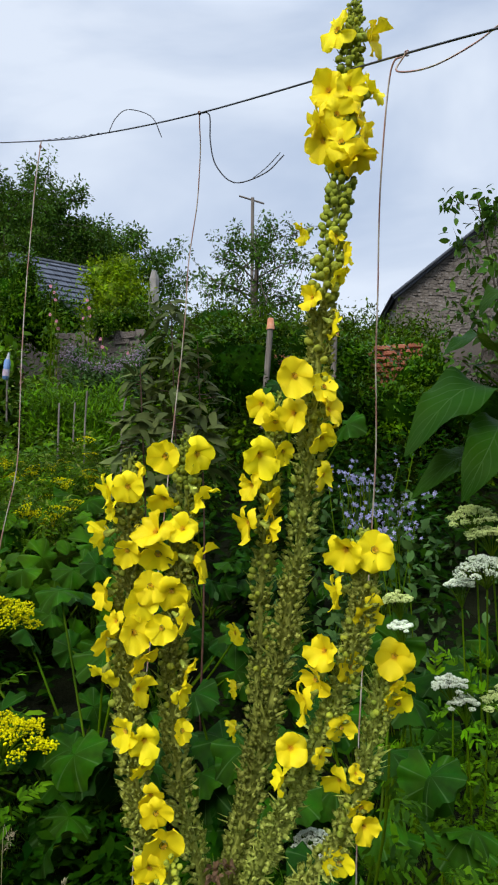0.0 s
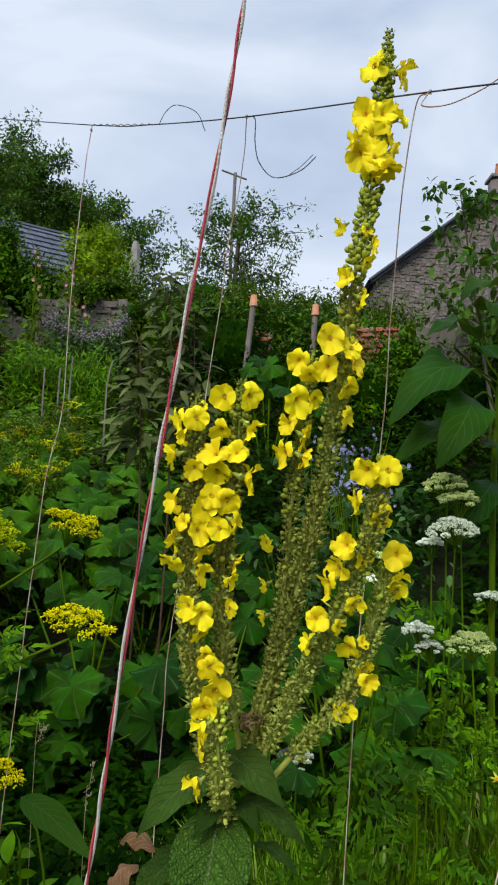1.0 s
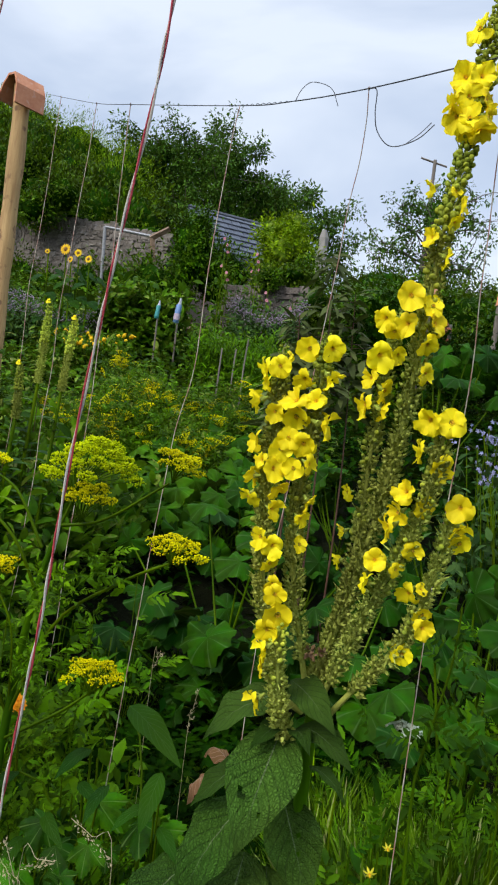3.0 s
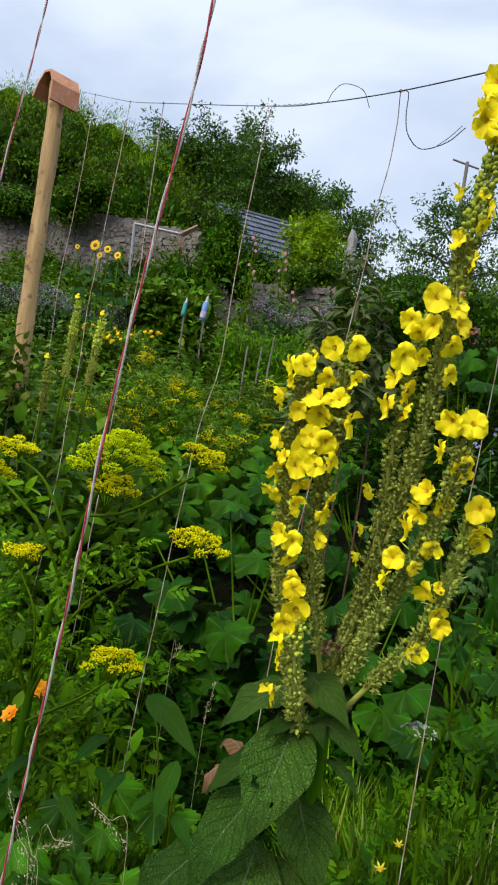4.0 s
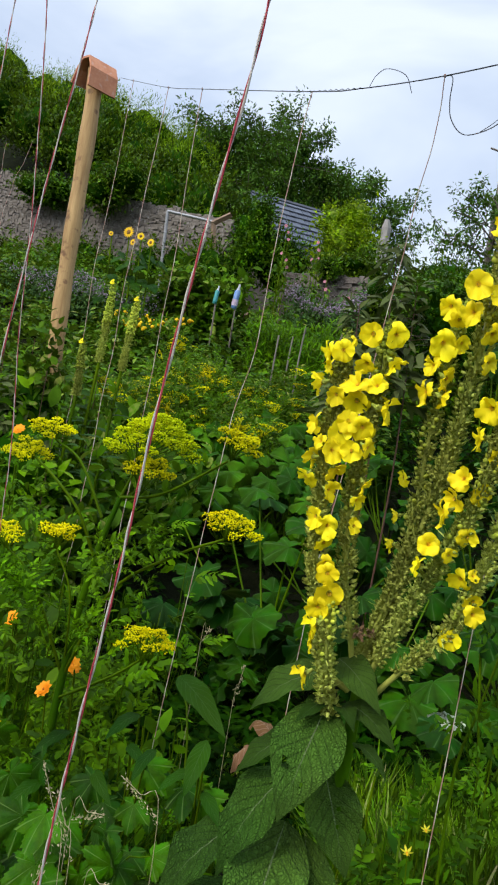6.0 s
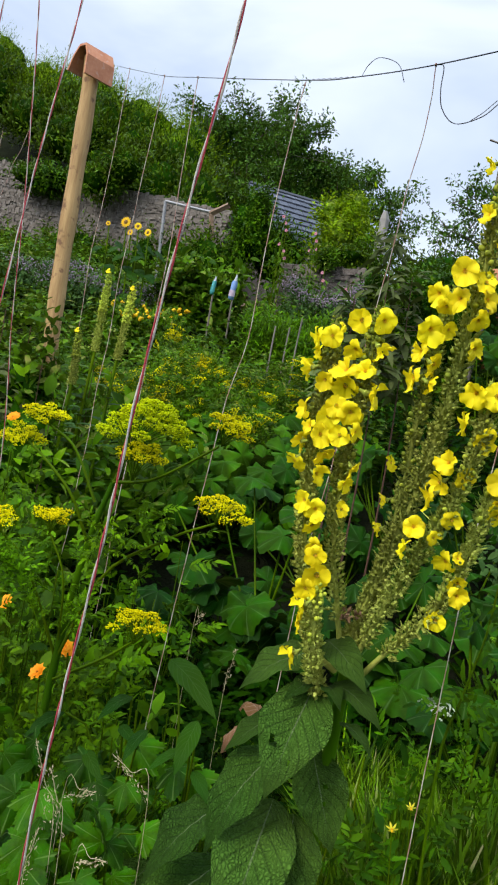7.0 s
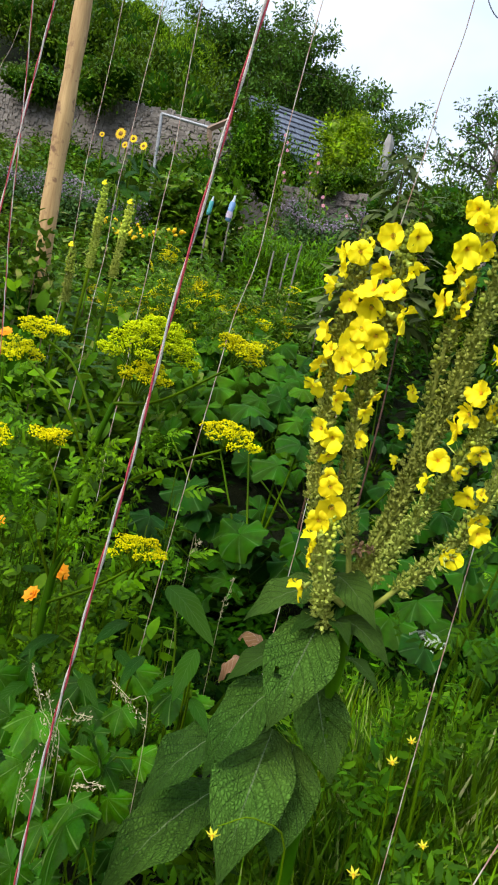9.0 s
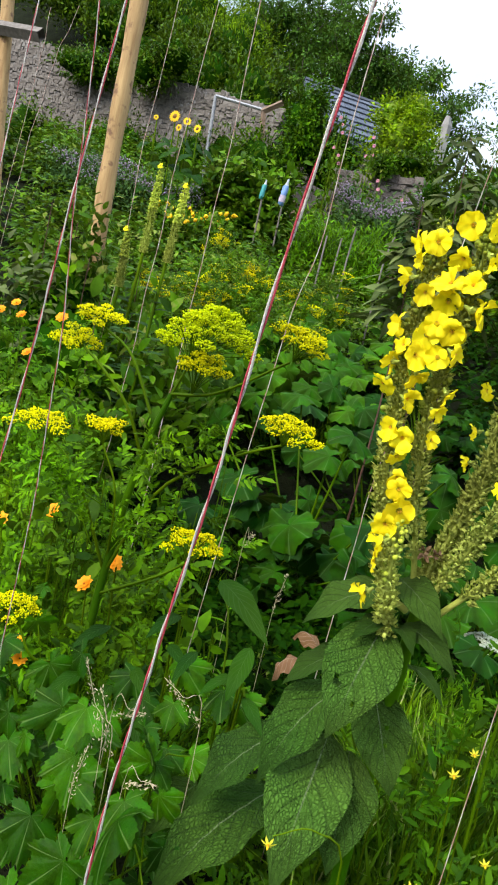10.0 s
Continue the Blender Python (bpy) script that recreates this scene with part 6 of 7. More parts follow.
far_sq = [(0.177, 7.000, 2.541), (0.404, 7.000, 2.610), (0.157, 7.000, 2.367), (0.322, 6.800, 2.292), (0.062, 7.200, 2.626), (-0.051, 7.100, 2.516), (0.569, 7.000, 2.579), (0.717, 6.900, 2.188), (0.469, 7.000, 2.283)]
leafy_plant("climbing_squash", (far_sq[0][0], 7.0, float(ground_z(far_sq[0][0], 7.0))), far_sq, SQUASH, [0.32, 0.3, 0.3, 0.34, 0.28, 0.25, 0.34, 0.4, 0.3], M_STEM, "tall squash vine climbing by the brick pier", "squash plant", (0, -0.8, 0.6), seed=78, stalk=0.006)

PALE_SQUASH = []
for me in SQUASH:
    me = me.copy()
    me.materials.clear()
    me.materials.append(M_SQUASH_PALE)
    PALE_SQUASH.append(me)
for i, (cx, cy, n, top) in enumerate((((-1.398, 4.400, 1.495)[0], 4.4, 22, 0.62), ((-1.188, 4.900, 1.607)[0], 4.9, 20, 0.6), ((-1.992, 5.000, 1.571)[0], 5.0, 20, 0.65), ((-1.684, 4.600, 1.290)[0], 4.6, 16, 0.6), ((-1.932, 5.800, 1.905)[0], 5.8, 18, 0.6), ((-0.985, 5.600, 1.748)[0], 5.6, 14, 0.6))):
    pl = ring_places((cx, cy), 0.5, 0.4, 0.25, top, n, rr_)
    leafy_plant("courgette_plant", (cx, cy, float(ground_z(cx, cy))), pl, PALE_SQUASH, rr_.uniform(0.2, 0.34, n), M_STEM, "courgette plant with broad mid-green leaves", "courgette plant", seed=50 + i, group="courgette plants", stalk=0.005)

sf_root = (0.902, 2.700, 0.940)
sunplant = thing("sunflower_plant", (sf_root[0] + 0.12, 2.75, 0.0), "tall sunflower plant in leaf with no bloom showing", "sunflower")
stems(sunplant, [([(sf_root[0] + 0.12, 2.75, 0.0), (0.998, 2.750, 1.411), (1.019, 2.750, 1.935), (1.026, 2.750, 2.321)], 0.014, 0.009)], M_STEM)
for i, (b, t, w, fc) in enumerate((((0.896, 2.700, 1.854), (0.498, 2.450, 1.596), 0.21, (-0.2, -0.75, 0.6)), ((0.887, 2.680, 1.741), (0.683, 2.450, 1.444), 0.19, (0.1, -0.8, 0.5)), ((0.924, 2.750, 1.997), (0.666, 2.600, 1.969), 0.13, (0, -0.35, 0.9)),
                                   ((0.804, 2.700, 1.951), (1.001, 2.550, 1.766), 0.10, (0.2, -0.5, 0.8)), ((0.912, 2.750, 2.122), (0.964, 2.500, 1.978), 0.16, (0.1, -0.7, 0.7)), ((0.983, 2.700, 2.209), (0.797, 2.600, 2.115), 0.12, (0, -0.4, 0.9)),
                                   ((0.957, 2.700, 1.572), (1.039, 2.500, 1.329), 0.17, (0.2, -0.8, 0.5)), ((0.830, 2.750, 1.615), (0.546, 2.600, 1.456), 0.12, (-0.1, -0.8, 0.5)), ((1.003, 2.750, 1.411), (0.803, 2.600, 1.179), 0.13, (0, -0.8, 0.5)))):
    broad_leaf(sunplant, b, t, w, M_SUNLEAF, fc, 0.26, 16, 9, 140 + i, 0.3)
    st_ = np.array((1.006, 2.750, 1.743))
    under(build("stalk", [tube(spline([st_ + [0, 0, (b[2] - st_[2]) * 0.6 - 0.05], (st_ + np.array(b)) / 2 + [0, 0, 0.03], b], 7), 0.005, 5)], M_STEM), sunplant)

# ---- white umbels ----
carrot_heads = [(((0.760, 2.600, 1.407)), 0.165, M_CREAM, 0.42), (((0.801, 2.550, 1.343)), 0.15, M_CREAM, 0.15), (((0.768, 2.500, 1.241)), 0.19, M_WHITE, 0.45), (((0.708, 2.600, 1.162)), 0.10, M_WHITE, 0.15), (((0.517, 2.700, 1.001)), 0.09, M_WHITE, 0.2),
                (((0.647, 2.500, 0.852)), 0.115, M_WHITE, 0.3), (((0.691, 2.500, 0.791)), 0.1, M_WHITE, 0.25), (((0.814, 2.400, 0.835)), 0.17, M_CREAM, 0.4), (((0.182, 2.200, 0.474)), 0.12, M_WHITE, 0.25), (((0.526, 2.800, 1.086)), 0.11, M_CREAM, 0.2), (((0.911, 2.500, 0.980)), 0.1, M_WHITE, 0.2)]
for i, (c, w, m, dome) in enumerate(carrot_heads):
    g = float(ground_z(c[0], c[1]))
    root = (c[0] + 0.05 * math.sin(i * 2.1), c[1] + 0.08, g)
    pl = thing("wild_carrot", root, "white-flowered wild carrot on a slender stem", "wild carrot", "white umbels")
    hub = np.array(c) + [0.01, 0.01, -0.09]
    stems(pl, [([root, (np.array(root) + hub) / 2 + [0.02, 0, 0], hub], 0.0045, 0.003)], M_STEM)
    umbel(pl, hub, c, w, m, 30, 1100, 0.0078, dome * 0.8, 60 + i)
    n = 26
    f = rng.uniform(0.1, 0.72, n)
    pos = np.array(root) + (hub - np.array(root)) * f[:, None] + rng.normal(size=(n, 3)) * [0.09, 0.07, 0.03]
    under(build("cut_foliage", [scatter(FEATHER, pos, unit(rng.normal(size=(n, 3)) + [0, -0.3, 0.5]), unit(rng.normal(size=(n, 3)) * 0.5 + [0, -0.5, 1]), rng.uniform(0.06, 0.13, n))], M_FEATHER), pl)

# ---- red orach in the middle ----
for i, (top, w) in enumerate((((-0.476, 3.600, 2.462), 0.3), ((-0.608, 3.500, 2.095), 0.24), ((-0.350, 3.700, 2.275), 0.26))):
    g = float(ground_z(top[0], top[1]))
    root = np.array([top[0] + 0.03, top[1], g])
    ob = thing("red_orach", tuple(root), "tall red-stemmed orach with dull purplish-green leaves", "orach", "orach plants")
    under(build("stem", [tube(spline([root, (root + np.array(top)) / 2 + [0.03, 0, 0], top], 10), np.linspace(0.007, 0.003, 10), 6)], M_REDSTEM), ob)
    n = 130
    f = rng.uniform(0.66, 1.0, n)
    a = rng.uniform(0, 2 * np.pi, n)
    q = w * (1.25 - 1.05 * f) * rng.uniform(0.15, 1, n)
    pos = root + (np.array(top) - root) * f[:, None] + np.stack([np.cos(a) * q, np.sin(a) * q, 0.15 * q], -1)
    dirs = unit(np.stack([np.cos(a), np.sin(a), 0.05 + 0 * a], -1) + 0.4 * rng.normal(size=(n, 3)))
    under(build("foliage", [scatter(blade(0.34, 3, 6, 0.5, 0.3, 0.03, -0.3), pos, dirs, unit([[0, -0.3, 1.0]] + 0.4 * rng.normal(size=(n, 3))), (0.08 + 0.16 * (1 - f)) * rng.uniform(0.7, 1.3, n))], M_ORACH), ob)
    m = 16
    branch = [tube(spline([root + (np.array(top) - root) * ff, pos[j]], 3), 0.0025, 4) for j, ff in enumerate(f[:m])]
    under(build("side_growth", branch, M_REDSTEM), ob)["kind"] = "stuff"

# ---- borage and other blue flowers ----
for i, (c, n) in enumerate((((0.576, 3.900, 1.465), 36), ((0.667, 3.700, 1.353), 26), ((0.472, 4.100, 1.590), 16), ((0.556, 3.900, 1.481), 36), ((0.626, 3.600, 1.363), 22))):
    g = float(ground_z(c[0], c[1]))
    ob = thing("borage", (c[0], c[1], g), "grey-green borage with drooping blue star flowers", "borage", "borage plants")
    k = 150
    h = c[2] - g
    pos = np.stack([c[0] + rng.normal(size=k) * 0.2, c[1] + rng.normal(size=k) * 0.15, g + h * rng.uniform(0.3, 1.02, k)], -1)
    under(build("foliage", [scatter(BLADE_M, pos, sphere_dirs(k), unit([[0, -0.3, 1.0]] + 0.5 * rng.normal(size=(k, 3))), rng.uniform(0.035, 0.08, k))], M_GREYLEAF), ob)
    n *= 2
    sprays = np.stack([c[0] + rng.normal(size=7) * 0.15, c[1] - 0.06 + rng.normal(size=7) * 0.09, c[2] + rng.normal(size=7) * 0.06], -1)
    fp = sprays[rng.integers(0, 7, n)] + rng.normal(size=(n, 3)) * [0.028, 0.028, 0.022]
    star = join(*[scatter(blade(0.5, 2, 3, 0.1, 0.1), [[0, 0, 0]], [[math.cos(a), math.sin(a), 0.1]], [[0, 0, 1]], [0.5]) for a in np.arange(5) * 1.2566])
    under(build("blossom", [scatter(star, fp, sphere_dirs(n), unit([[0, -1.0, 0.2]] + 0.6 * rng.normal(size=(n, 3))), rng.uniform(0.022, 0.032, n))], M_BLUE), ob)["kind"] = "stuff"
    stm = [tube(spline([(c[0] + 0.1 * math.sin(j), c[1], g), fp[j]], 4), 0.003, 4) for j in range(8)]
    under(build("stem_tuft", stm, M_STEM), ob)["kind"] = "stuff"

# ---- pale mullein spikes by the post ----
for top, low in (((-1.927, 3.200, 2.003), (-1.936, 3.200, 1.554)), ((-1.706, 3.100, 1.907), (-1.736, 3.100, 1.518)), ((-1.929, 3.000, 1.636), (-1.918, 3.000, 1.346))):
    x, y = low[0] - 0.08, low[1]
    ob = thing("young_mullein", (x, y, float(ground_z(x, y))), "slender pale-green mullein spike still in bud", "mullein", "budding mulleins")
    g = np.array([x, y, float(ground_z(x, y))])
    sp = flower_spike(ob, [low, (np.array(low) + np.array(top)) / 2, top], 0.024, 0.02, [], 0.5, 520, 0.0, "", 90, 0.0, False)
    under(build("stem", [tube(spline([g, low], 5), 0.009, 7)], M_STEM), ob)
    n = 40
    f = rng.uniform(0, 0.95, n)
    pos = g + (np.array(low) - g) * f[:, None]
    a = rng.uniform(0, 6.28, n)
    under(build("foliage", [scatter(blade(0.3, 3, 6, 0.5, 0.2, 0.03), pos, np.stack([np.cos(a), np.sin(a), 0.6 + 0 * a], -1), np.tile([[0, -0.3, 1.0]], (n, 1)), 0.09 + 0.12 * (1 - f))], M_GREYLEAF), ob)
    tipf = share("flower", FLOWERS[1], Matrix.Translation(Vector(top) + Vector((0, -0.02, 0.0))) @ Matrix.Rotation(radians(70), 4, "X") @ Matrix.Scale(0.03, 4))
    under(tipf, ob)


# ---- sunflowers, rudbeckia, hollyhocks, catmint far up the slope ----
def daisy(petals, width, heart):
    out = []
    for i in range(petals):
        a = i * 2 * math.pi / petals
        out.append((*scatter(blade(0.42, 2, 4, 0.1, 0.1), [[math.cos(a) * 0.16, math.sin(a) * 0.16, 0.02 * (i % 2)]], [[math.cos(a), math.sin(a), 0.05]], [[0, 0, 1]], [0.36]), 0))
    out.append((*ball((0, 0, 0.01), 0.19, 10, 5, (1, 1, 0.35)), 1))
    return out


o = build("bloom", daisy(16, 0.4, 0.2), [M_SUNPETAL, M_SUNDISC])
DAISY = o.data
bpy.data.objects.remove(o)
o = build("bloom", [(*scatter(blade(0.8, 3, 4, -0.15, 0.2), [[0.05 * math.cos(a), 0.05 * math.sin(a), 0.02 * (j // 8)]], [[math.cos(a), math.sin(a), 0.25 * (j // 8)]], [[0, 0, 1]], [0.5 - 0.13 * (j // 8)]), 0) for j, a in enumerate(np.arange(22) * 0.82)], [M_ORANGE])
o["kind"] = "stuff"
MARI = o.data
bpy.data.objects.remove(o)
o = build("bloom", flower_piece(3, 0.5), [M_PINK, M_SUNPETAL])
HOLLY = o.data
bpy.data.objects.remove(o)


def bloom(me, place, size, parent, face=(0, -1, 0.15)):
    d = unit(np.array(face, float))
    up = np.array([0.0, 0.0, 1.0])
    y = unit(up - d * (up @ d))
    o = share("bloom", me, matrix_of(place, y, d, size))
    if me.materials[0] in (M_ORANGE, M_STARPETAL, M_SUNPETAL):
        o["kind"] = "stuff"
    return under(o, parent)


for i, (p, s) in enumerate((((-5.035, 8.60, 3.827), 0.17), ((-4.864, 8.65, 3.798), 0.12), ((-4.914, 8.55, 3.677), 0.10), ((-4.668, 8.60, 3.709), 0.12), ((-5.370, 8.70, 3.814), 0.08))):
    g = float(ground_z(p[0], p[1]))
    ob = thing("sunflower", (p[0] + 0.03, p[1] + 0.06, g), "yellow sunflower in bloom on a leafy stem", "sunflower", "sunflowers")
    stems(ob, [([(p[0] + 0.03, p[1] + 0.06, g), (p[0] + 0.02, p[1] + 0.07, (g + p[2]) / 2), (p[0], p[1] + 0.03, p[2])], 0.014, 0.009)], M_STEM)
    bloom(DAISY, p, s * 0.95, ob, (0.2 * math.sin(i * 2), -1, 0.1))
    for j in range(9):
        f = 0.25 + 0.075 * j
        a = j * 2.4
        q = np.array([p[0] + 0.03 + 0.09 * math.cos(a), p[1] + 0.04 + 0.09 * math.sin(a), g + (p[2] - g) * f])
        under(share("leaf", HEART[j % 4], matrix_of(q, (math.cos(a), math.sin(a), -0.4), (0, -0.5, 1), 0.2)), ob)

for i in range(10):
    base_p = ((-3.483, 11.000, 4.829), (-3.460, 11.000, 4.330), (-2.890, 10.800, 4.327), (-2.558, 10.600, 3.866), (-2.620, 10.600, 3.681), (-2.868, 10.900, 4.516), (-2.166, 10.600, 3.681))[i % 7]
    q = np.array(base_p) + [rng.normal() * 0.05, 0.1 * rng.normal(), rng.normal() * 0.05]
    g = float(ground_z(q[0], q[1]))
    ob = thing("hollyhock", (q[0], q[1] + 0.05, g), "pink hollyhock spike in flower", "hollyhock", "hollyhocks")
    stems(ob, [([(q[0], q[1] + 0.05, g), (q[0] + 0.02, q[1] + 0.05, q[2] + 0.1)], 0.012, 0.006)], M_STEM)
    bloom(HOLLY, q, 0.052, ob, (0.3 * rng.normal(), -1, 0))
    if i % 2:
        bloom(HOLLY, q + [0.03, 0, -0.12], 0.055, ob, (0.3, -1, 0))
    k = 60
    hz = rng.uniform(0.05, 0.95, k)
    pos = np.stack([q[0] + rng.normal(size=k) * 0.09, q[1] + 0.05 + rng.normal(size=k) * 0.07, g + (q[2] - g) * hz], -1)
    under(build("foliage", [scatter(BLADE_M, pos, sphere_dirs(k), unit([[0, -0.3, 1]] + 0.5 * rng.normal(size=(k, 3))), rng.uniform(0.06, 0.13, k))], M_GREEN), ob)


def patch(name, box, n, h0, h1, piece, size, mat, label, category, flower=None, fn=0, fsize=0.03, upright=0.4, seed=0, lumps=0.25, head=None):
    """A patch of small foliage over a stretch of the slope, with its flowers on top."""
    r = np.random.default_rng(seed)
    x0, x1, y0, y1 = box
    x, y = r.uniform(x0, x1, n), r.uniform(y0, y1, n)
    lump = 0.5 + 0.5 * np.sin(x * 4.1 + seed) * np.cos(y * 3.3 + 2 * seed)
    top = h0 + (h1 - h0) * (1 - lumps + lumps * 2 * (lump - 0.5) + 0.15 * r.normal(size=n))
    z = ground_z(x, y) + top * r.uniform(0.15, 1, n) ** 0.6
    dirs = unit(r.normal(size=(n, 3)) + [0, -0.25, upright])
    ups = unit(r.normal(size=(n, 3)) * 0.5 + [0, -0.5, 0.9])
    ob = build(name, [scatter(piece, np.stack([x, y, z], -1), dirs, ups, size * r.uniform(0.6, 1.35, n))], mat)
    if flower:
        x, y = r.uniform(x0, x1, fn), r.uniform(y0, y1, fn)
        lump = 0.5 + 0.5 * np.sin(x * 4.1 + seed) * np.cos(y * 3.3 + 2 * seed)
        z = ground_z(x, y) + h0 + (h1 - h0) * (1 - lumps + lumps * 2 * (lump - 0.5)) + 0.04 * r.normal(size=fn)
        bit = head if head else ball((0, 0, 0), 0.5, 5, 4, (1, 1, 0.6))
        lie = (unit(r.normal(size=(fn, 3)) * [1, 1, 0.2]), unit(r.normal(size=(fn, 3)) * 0.2 + [0, -0.15, 1])) if head else (sphere_dirs(fn), sphere_dirs(fn))
        fl = build("blossom", [scatter(bit, np.stack([x, y, z], -1), *lie, fsize * r.uniform(0.5, 1.4, fn))], flower)
        fl.parent = ob
        fl["kind"] = "stuff"
    return tagged(ob, label, category, kind="stuff")


def weed_clump(name, c, spread, n, size, mat, label, piece, h, category="weed", seed=0):
    r = np.random.default_rng(seed)
    g = float(ground_z(c[0], c[1]))
    ob = thing(name, (c[0], c[1], g), label, category)
    x, y = c[0] + r.normal(size=n) * spread, c[1] + r.normal(size=n) * spread * 0.8
    z = g + h * r.uniform(0.08, 1, n) * np.exp(-((x - c[0]) ** 2 + (y - c[1]) ** 2) / (5 * spread ** 2))
    pos = np.stack([x, y, z], -1)
    d = unit(pos - [c[0], c[1], g - 0.05] + 0.1 * r.normal(size=(n, 3)))
    under(build("foliage", [scatter(piece, pos, unit(d * [1, 1, 0.3] + 0.3 * r.normal(size=(n, 3))), unit([[0, -0.4, 1.0]] + 0.6 * r.normal(size=(n, 3))), size * r.uniform(0.5, 1.3, n))], mat), ob)
    st = [tube(spline([(c[0] + 0.02 * r.normal(), c[1], g), pos[j] * [1, 1, 0.6] + [0, 0, 0.4 * g], pos[j]], 5), 0.0022, 4) for j in range(min(n, 30))]
    under(build("stem_tuft", st, M_STEM), ob)["kind"] = "stuff"
    return ob


def plant_field(name, box, plants, leaves, h0, h1, spread, piece, size, mat, label, category, seed=0, edge_in=0.15):
    """Many leafy plants over a stretch of ground, each with leaves in tiers round its own stem."""
    r = np.random.default_rng(seed)
    x0, x1, y0, y1 = box
    px, py = r.uniform(x0, x1, plants), r.uniform(y0, y1, plants)
    ph = r.uniform(h0, h1, plants)
    k = np.repeat(np.arange(plants), leaves)
    n = len(k)
    f = r.uniform(edge_in, 1, n)
    a = r.uniform(0, 2 * np.pi, n)
    q = spread * ph[k] * (1.15 - 0.8 * f) * r.uniform(0.3, 1, n)
    x, y = px[k] + np.cos(a) * q, py[k] + np.sin(a) * q
    z = ground_z(px[k], py[k]) + ph[k] * f
    d = unit(np.stack([np.cos(a), np.sin(a), r.uniform(-0.5, 0.5, n)], -1) + 0.25 * r.normal(size=(n, 3)))
    up = unit(np.stack([np.cos(a) * 0.35, np.sin(a) * 0.35 - 0.2, 1 + 0 * a], -1) + 0.3 * r.normal(size=(n, 3)))
    ob = build(name, [scatter(piece, np.stack([x, y, z], -1), d, up, size * r.uniform(0.6, 1.3, n) * (1.2 - 0.45 * f))], mat)
    return tagged(ob, label, category, kind="stuff")


plant_field("slope_growth", (-9.5, -1.0, 8.8, 13.2), 260, 70, 0.35, 0.95, 0.4, BLADE_S, 0.15, M_GREEN, "mixed leafy plants covering the upper slope", "plants", 1)
plant_field("slope_growth_east", (-1.5, 4.5, 8.2, 14.0), 200, 70, 0.3, 0.9, 0.45, BLADE_S, 0.14, M_HEDGE, "dark leafy growth under the far hedge", "plants", 2)
plant_field("mid_slope_growth", (-6.5, -0.6, 5.9, 8.9), 200, 60, 0.25, 0.6, 0.5, BLADE_F, 0.12, M_GREEN, "leafy vegetables on the middle slope", "plants", 3)
plant_field("left_bed_growth", (-4.6, -1.9, 3.6, 6.2), 120, 60, 0.25, 0.65, 0.5, BLADE_F, 0.11, M_GREEN, "leafy vegetables beside the post", "plants", 4)
# the next three are coloured near black for the shade between plants
plant_field("dark_growth", (-1.0, 3.2, 4.8, 8.6), 170, 70, 0.3, 0.85, 0.5, BLADE_F, 0.11, M_SHADEGREEN, "leafy growth below the garden wall, gap shade in its colour", "plants", 5)
plant_field("low_dark_growth", (-3.0, 2.4, 2.5, 4.8), 150, 46, 0.12, 0.32, 0.8, BLADE_F, 0.08, M_SHADEGREEN, "low leaves under the squash plants, coloured as deep shade", "plants", 6)
plant_field("shaded_growth", (-1.2, 0.7, 1.75, 2.7), 120, 40, 0.08, 0.26, 0.9, BLADE_F, 0.06, M_SHADEGREEN, "low weeds behind the mullein, coloured as deep shade", "weeds", 15)
cm = (-5.404, 8.900, 3.372)
patch("catmint", (cm[0] - 1.6, cm[0] + 0.9, 8.5, 9.6), 4600, 0.3, 0.75, BLADE_S, 0.07, M_GREYLEAF, "lilac-flowered catmint below the stone wall", "catmint", M_LILAC, 1700, 0.022, seed=5)
cm2 = (-2.445, 10.400, 3.430)
patch("lilac_flowers", (cm2[0] - 0.7, cm2[0] + 0.5, 10.2, 11.1), 4500, 0.4, 1.35, BLADE_S, 0.07, M_GREYLEAF, "tall lilac flowers before the terrace wall", "flowers", M_LILAC, 1500, 0.026, seed=6)
rb = (-4.258, 8.200, 3.127)
patch("rudbeckia", (rb[0] - 0.5, rb[0] + 0.5, 7.9, 8.5), 2400, 0.3, 0.7, BLADE_S, 0.08, M_GREEN, "yellow rudbeckia in flower up the slope", "flowers", M_SUNPETAL, 60, 0.06, seed=7)
ga = np.arange(26) * 2.39996
SMALL_UMBEL = join(*[ball((0.5 * math.sqrt((i + 0.5) / 26) * math.cos(a), 0.5 * math.sqrt((i + 0.5) / 26) * math.sin(a), -0.004 * i), 0.05, 4, 3, (1, 1, 0.7)) for i, a in enumerate(ga)], *[tube(spline([(0, 0, -0.5), (0.4 * math.cos(a), 0.4 * math.sin(a), -0.08)], 2), 0.01, 3) for a in ga[::4]])
fn = (-2.054, 5.600, 1.893)
patch("parsnip_row", (fn[0] - 1.0, fn[0] + 0.55, 5.0, 6.6), 3800, 0.2, 0.85, FEATHER_FAR, 0.135, M_GREEN, "row of yellow-flowering parsnips", "parsnips", M_YELLOW, 190, 0.13, seed=8, lumps=0.35, head=SMALL_UMBEL)
fk = (-4.143, 9.400, 3.620)
patch("tall_green_plants", (fk[0] - 0.6, fk[0] + 0.6, 9.0, 9.9), 3000, 0.4, 1.3, BLADE_M, 0.14, M_GREEN, "tall leafy green plants by the wall", "plants", seed=9)
fe = (-2.417, 8.800, 2.962)
patch("fennel", (fe[0] - 0.6, fe[0] + 0.6, 8.4, 9.2), 6000, 0.3, 0.95, BLADE_L, 0.10, M_FEATHER, "feathery green fennel on the slope", "fennel", seed=10, upright=1.4)
lw = (-1.263, 2.000, 0.997)
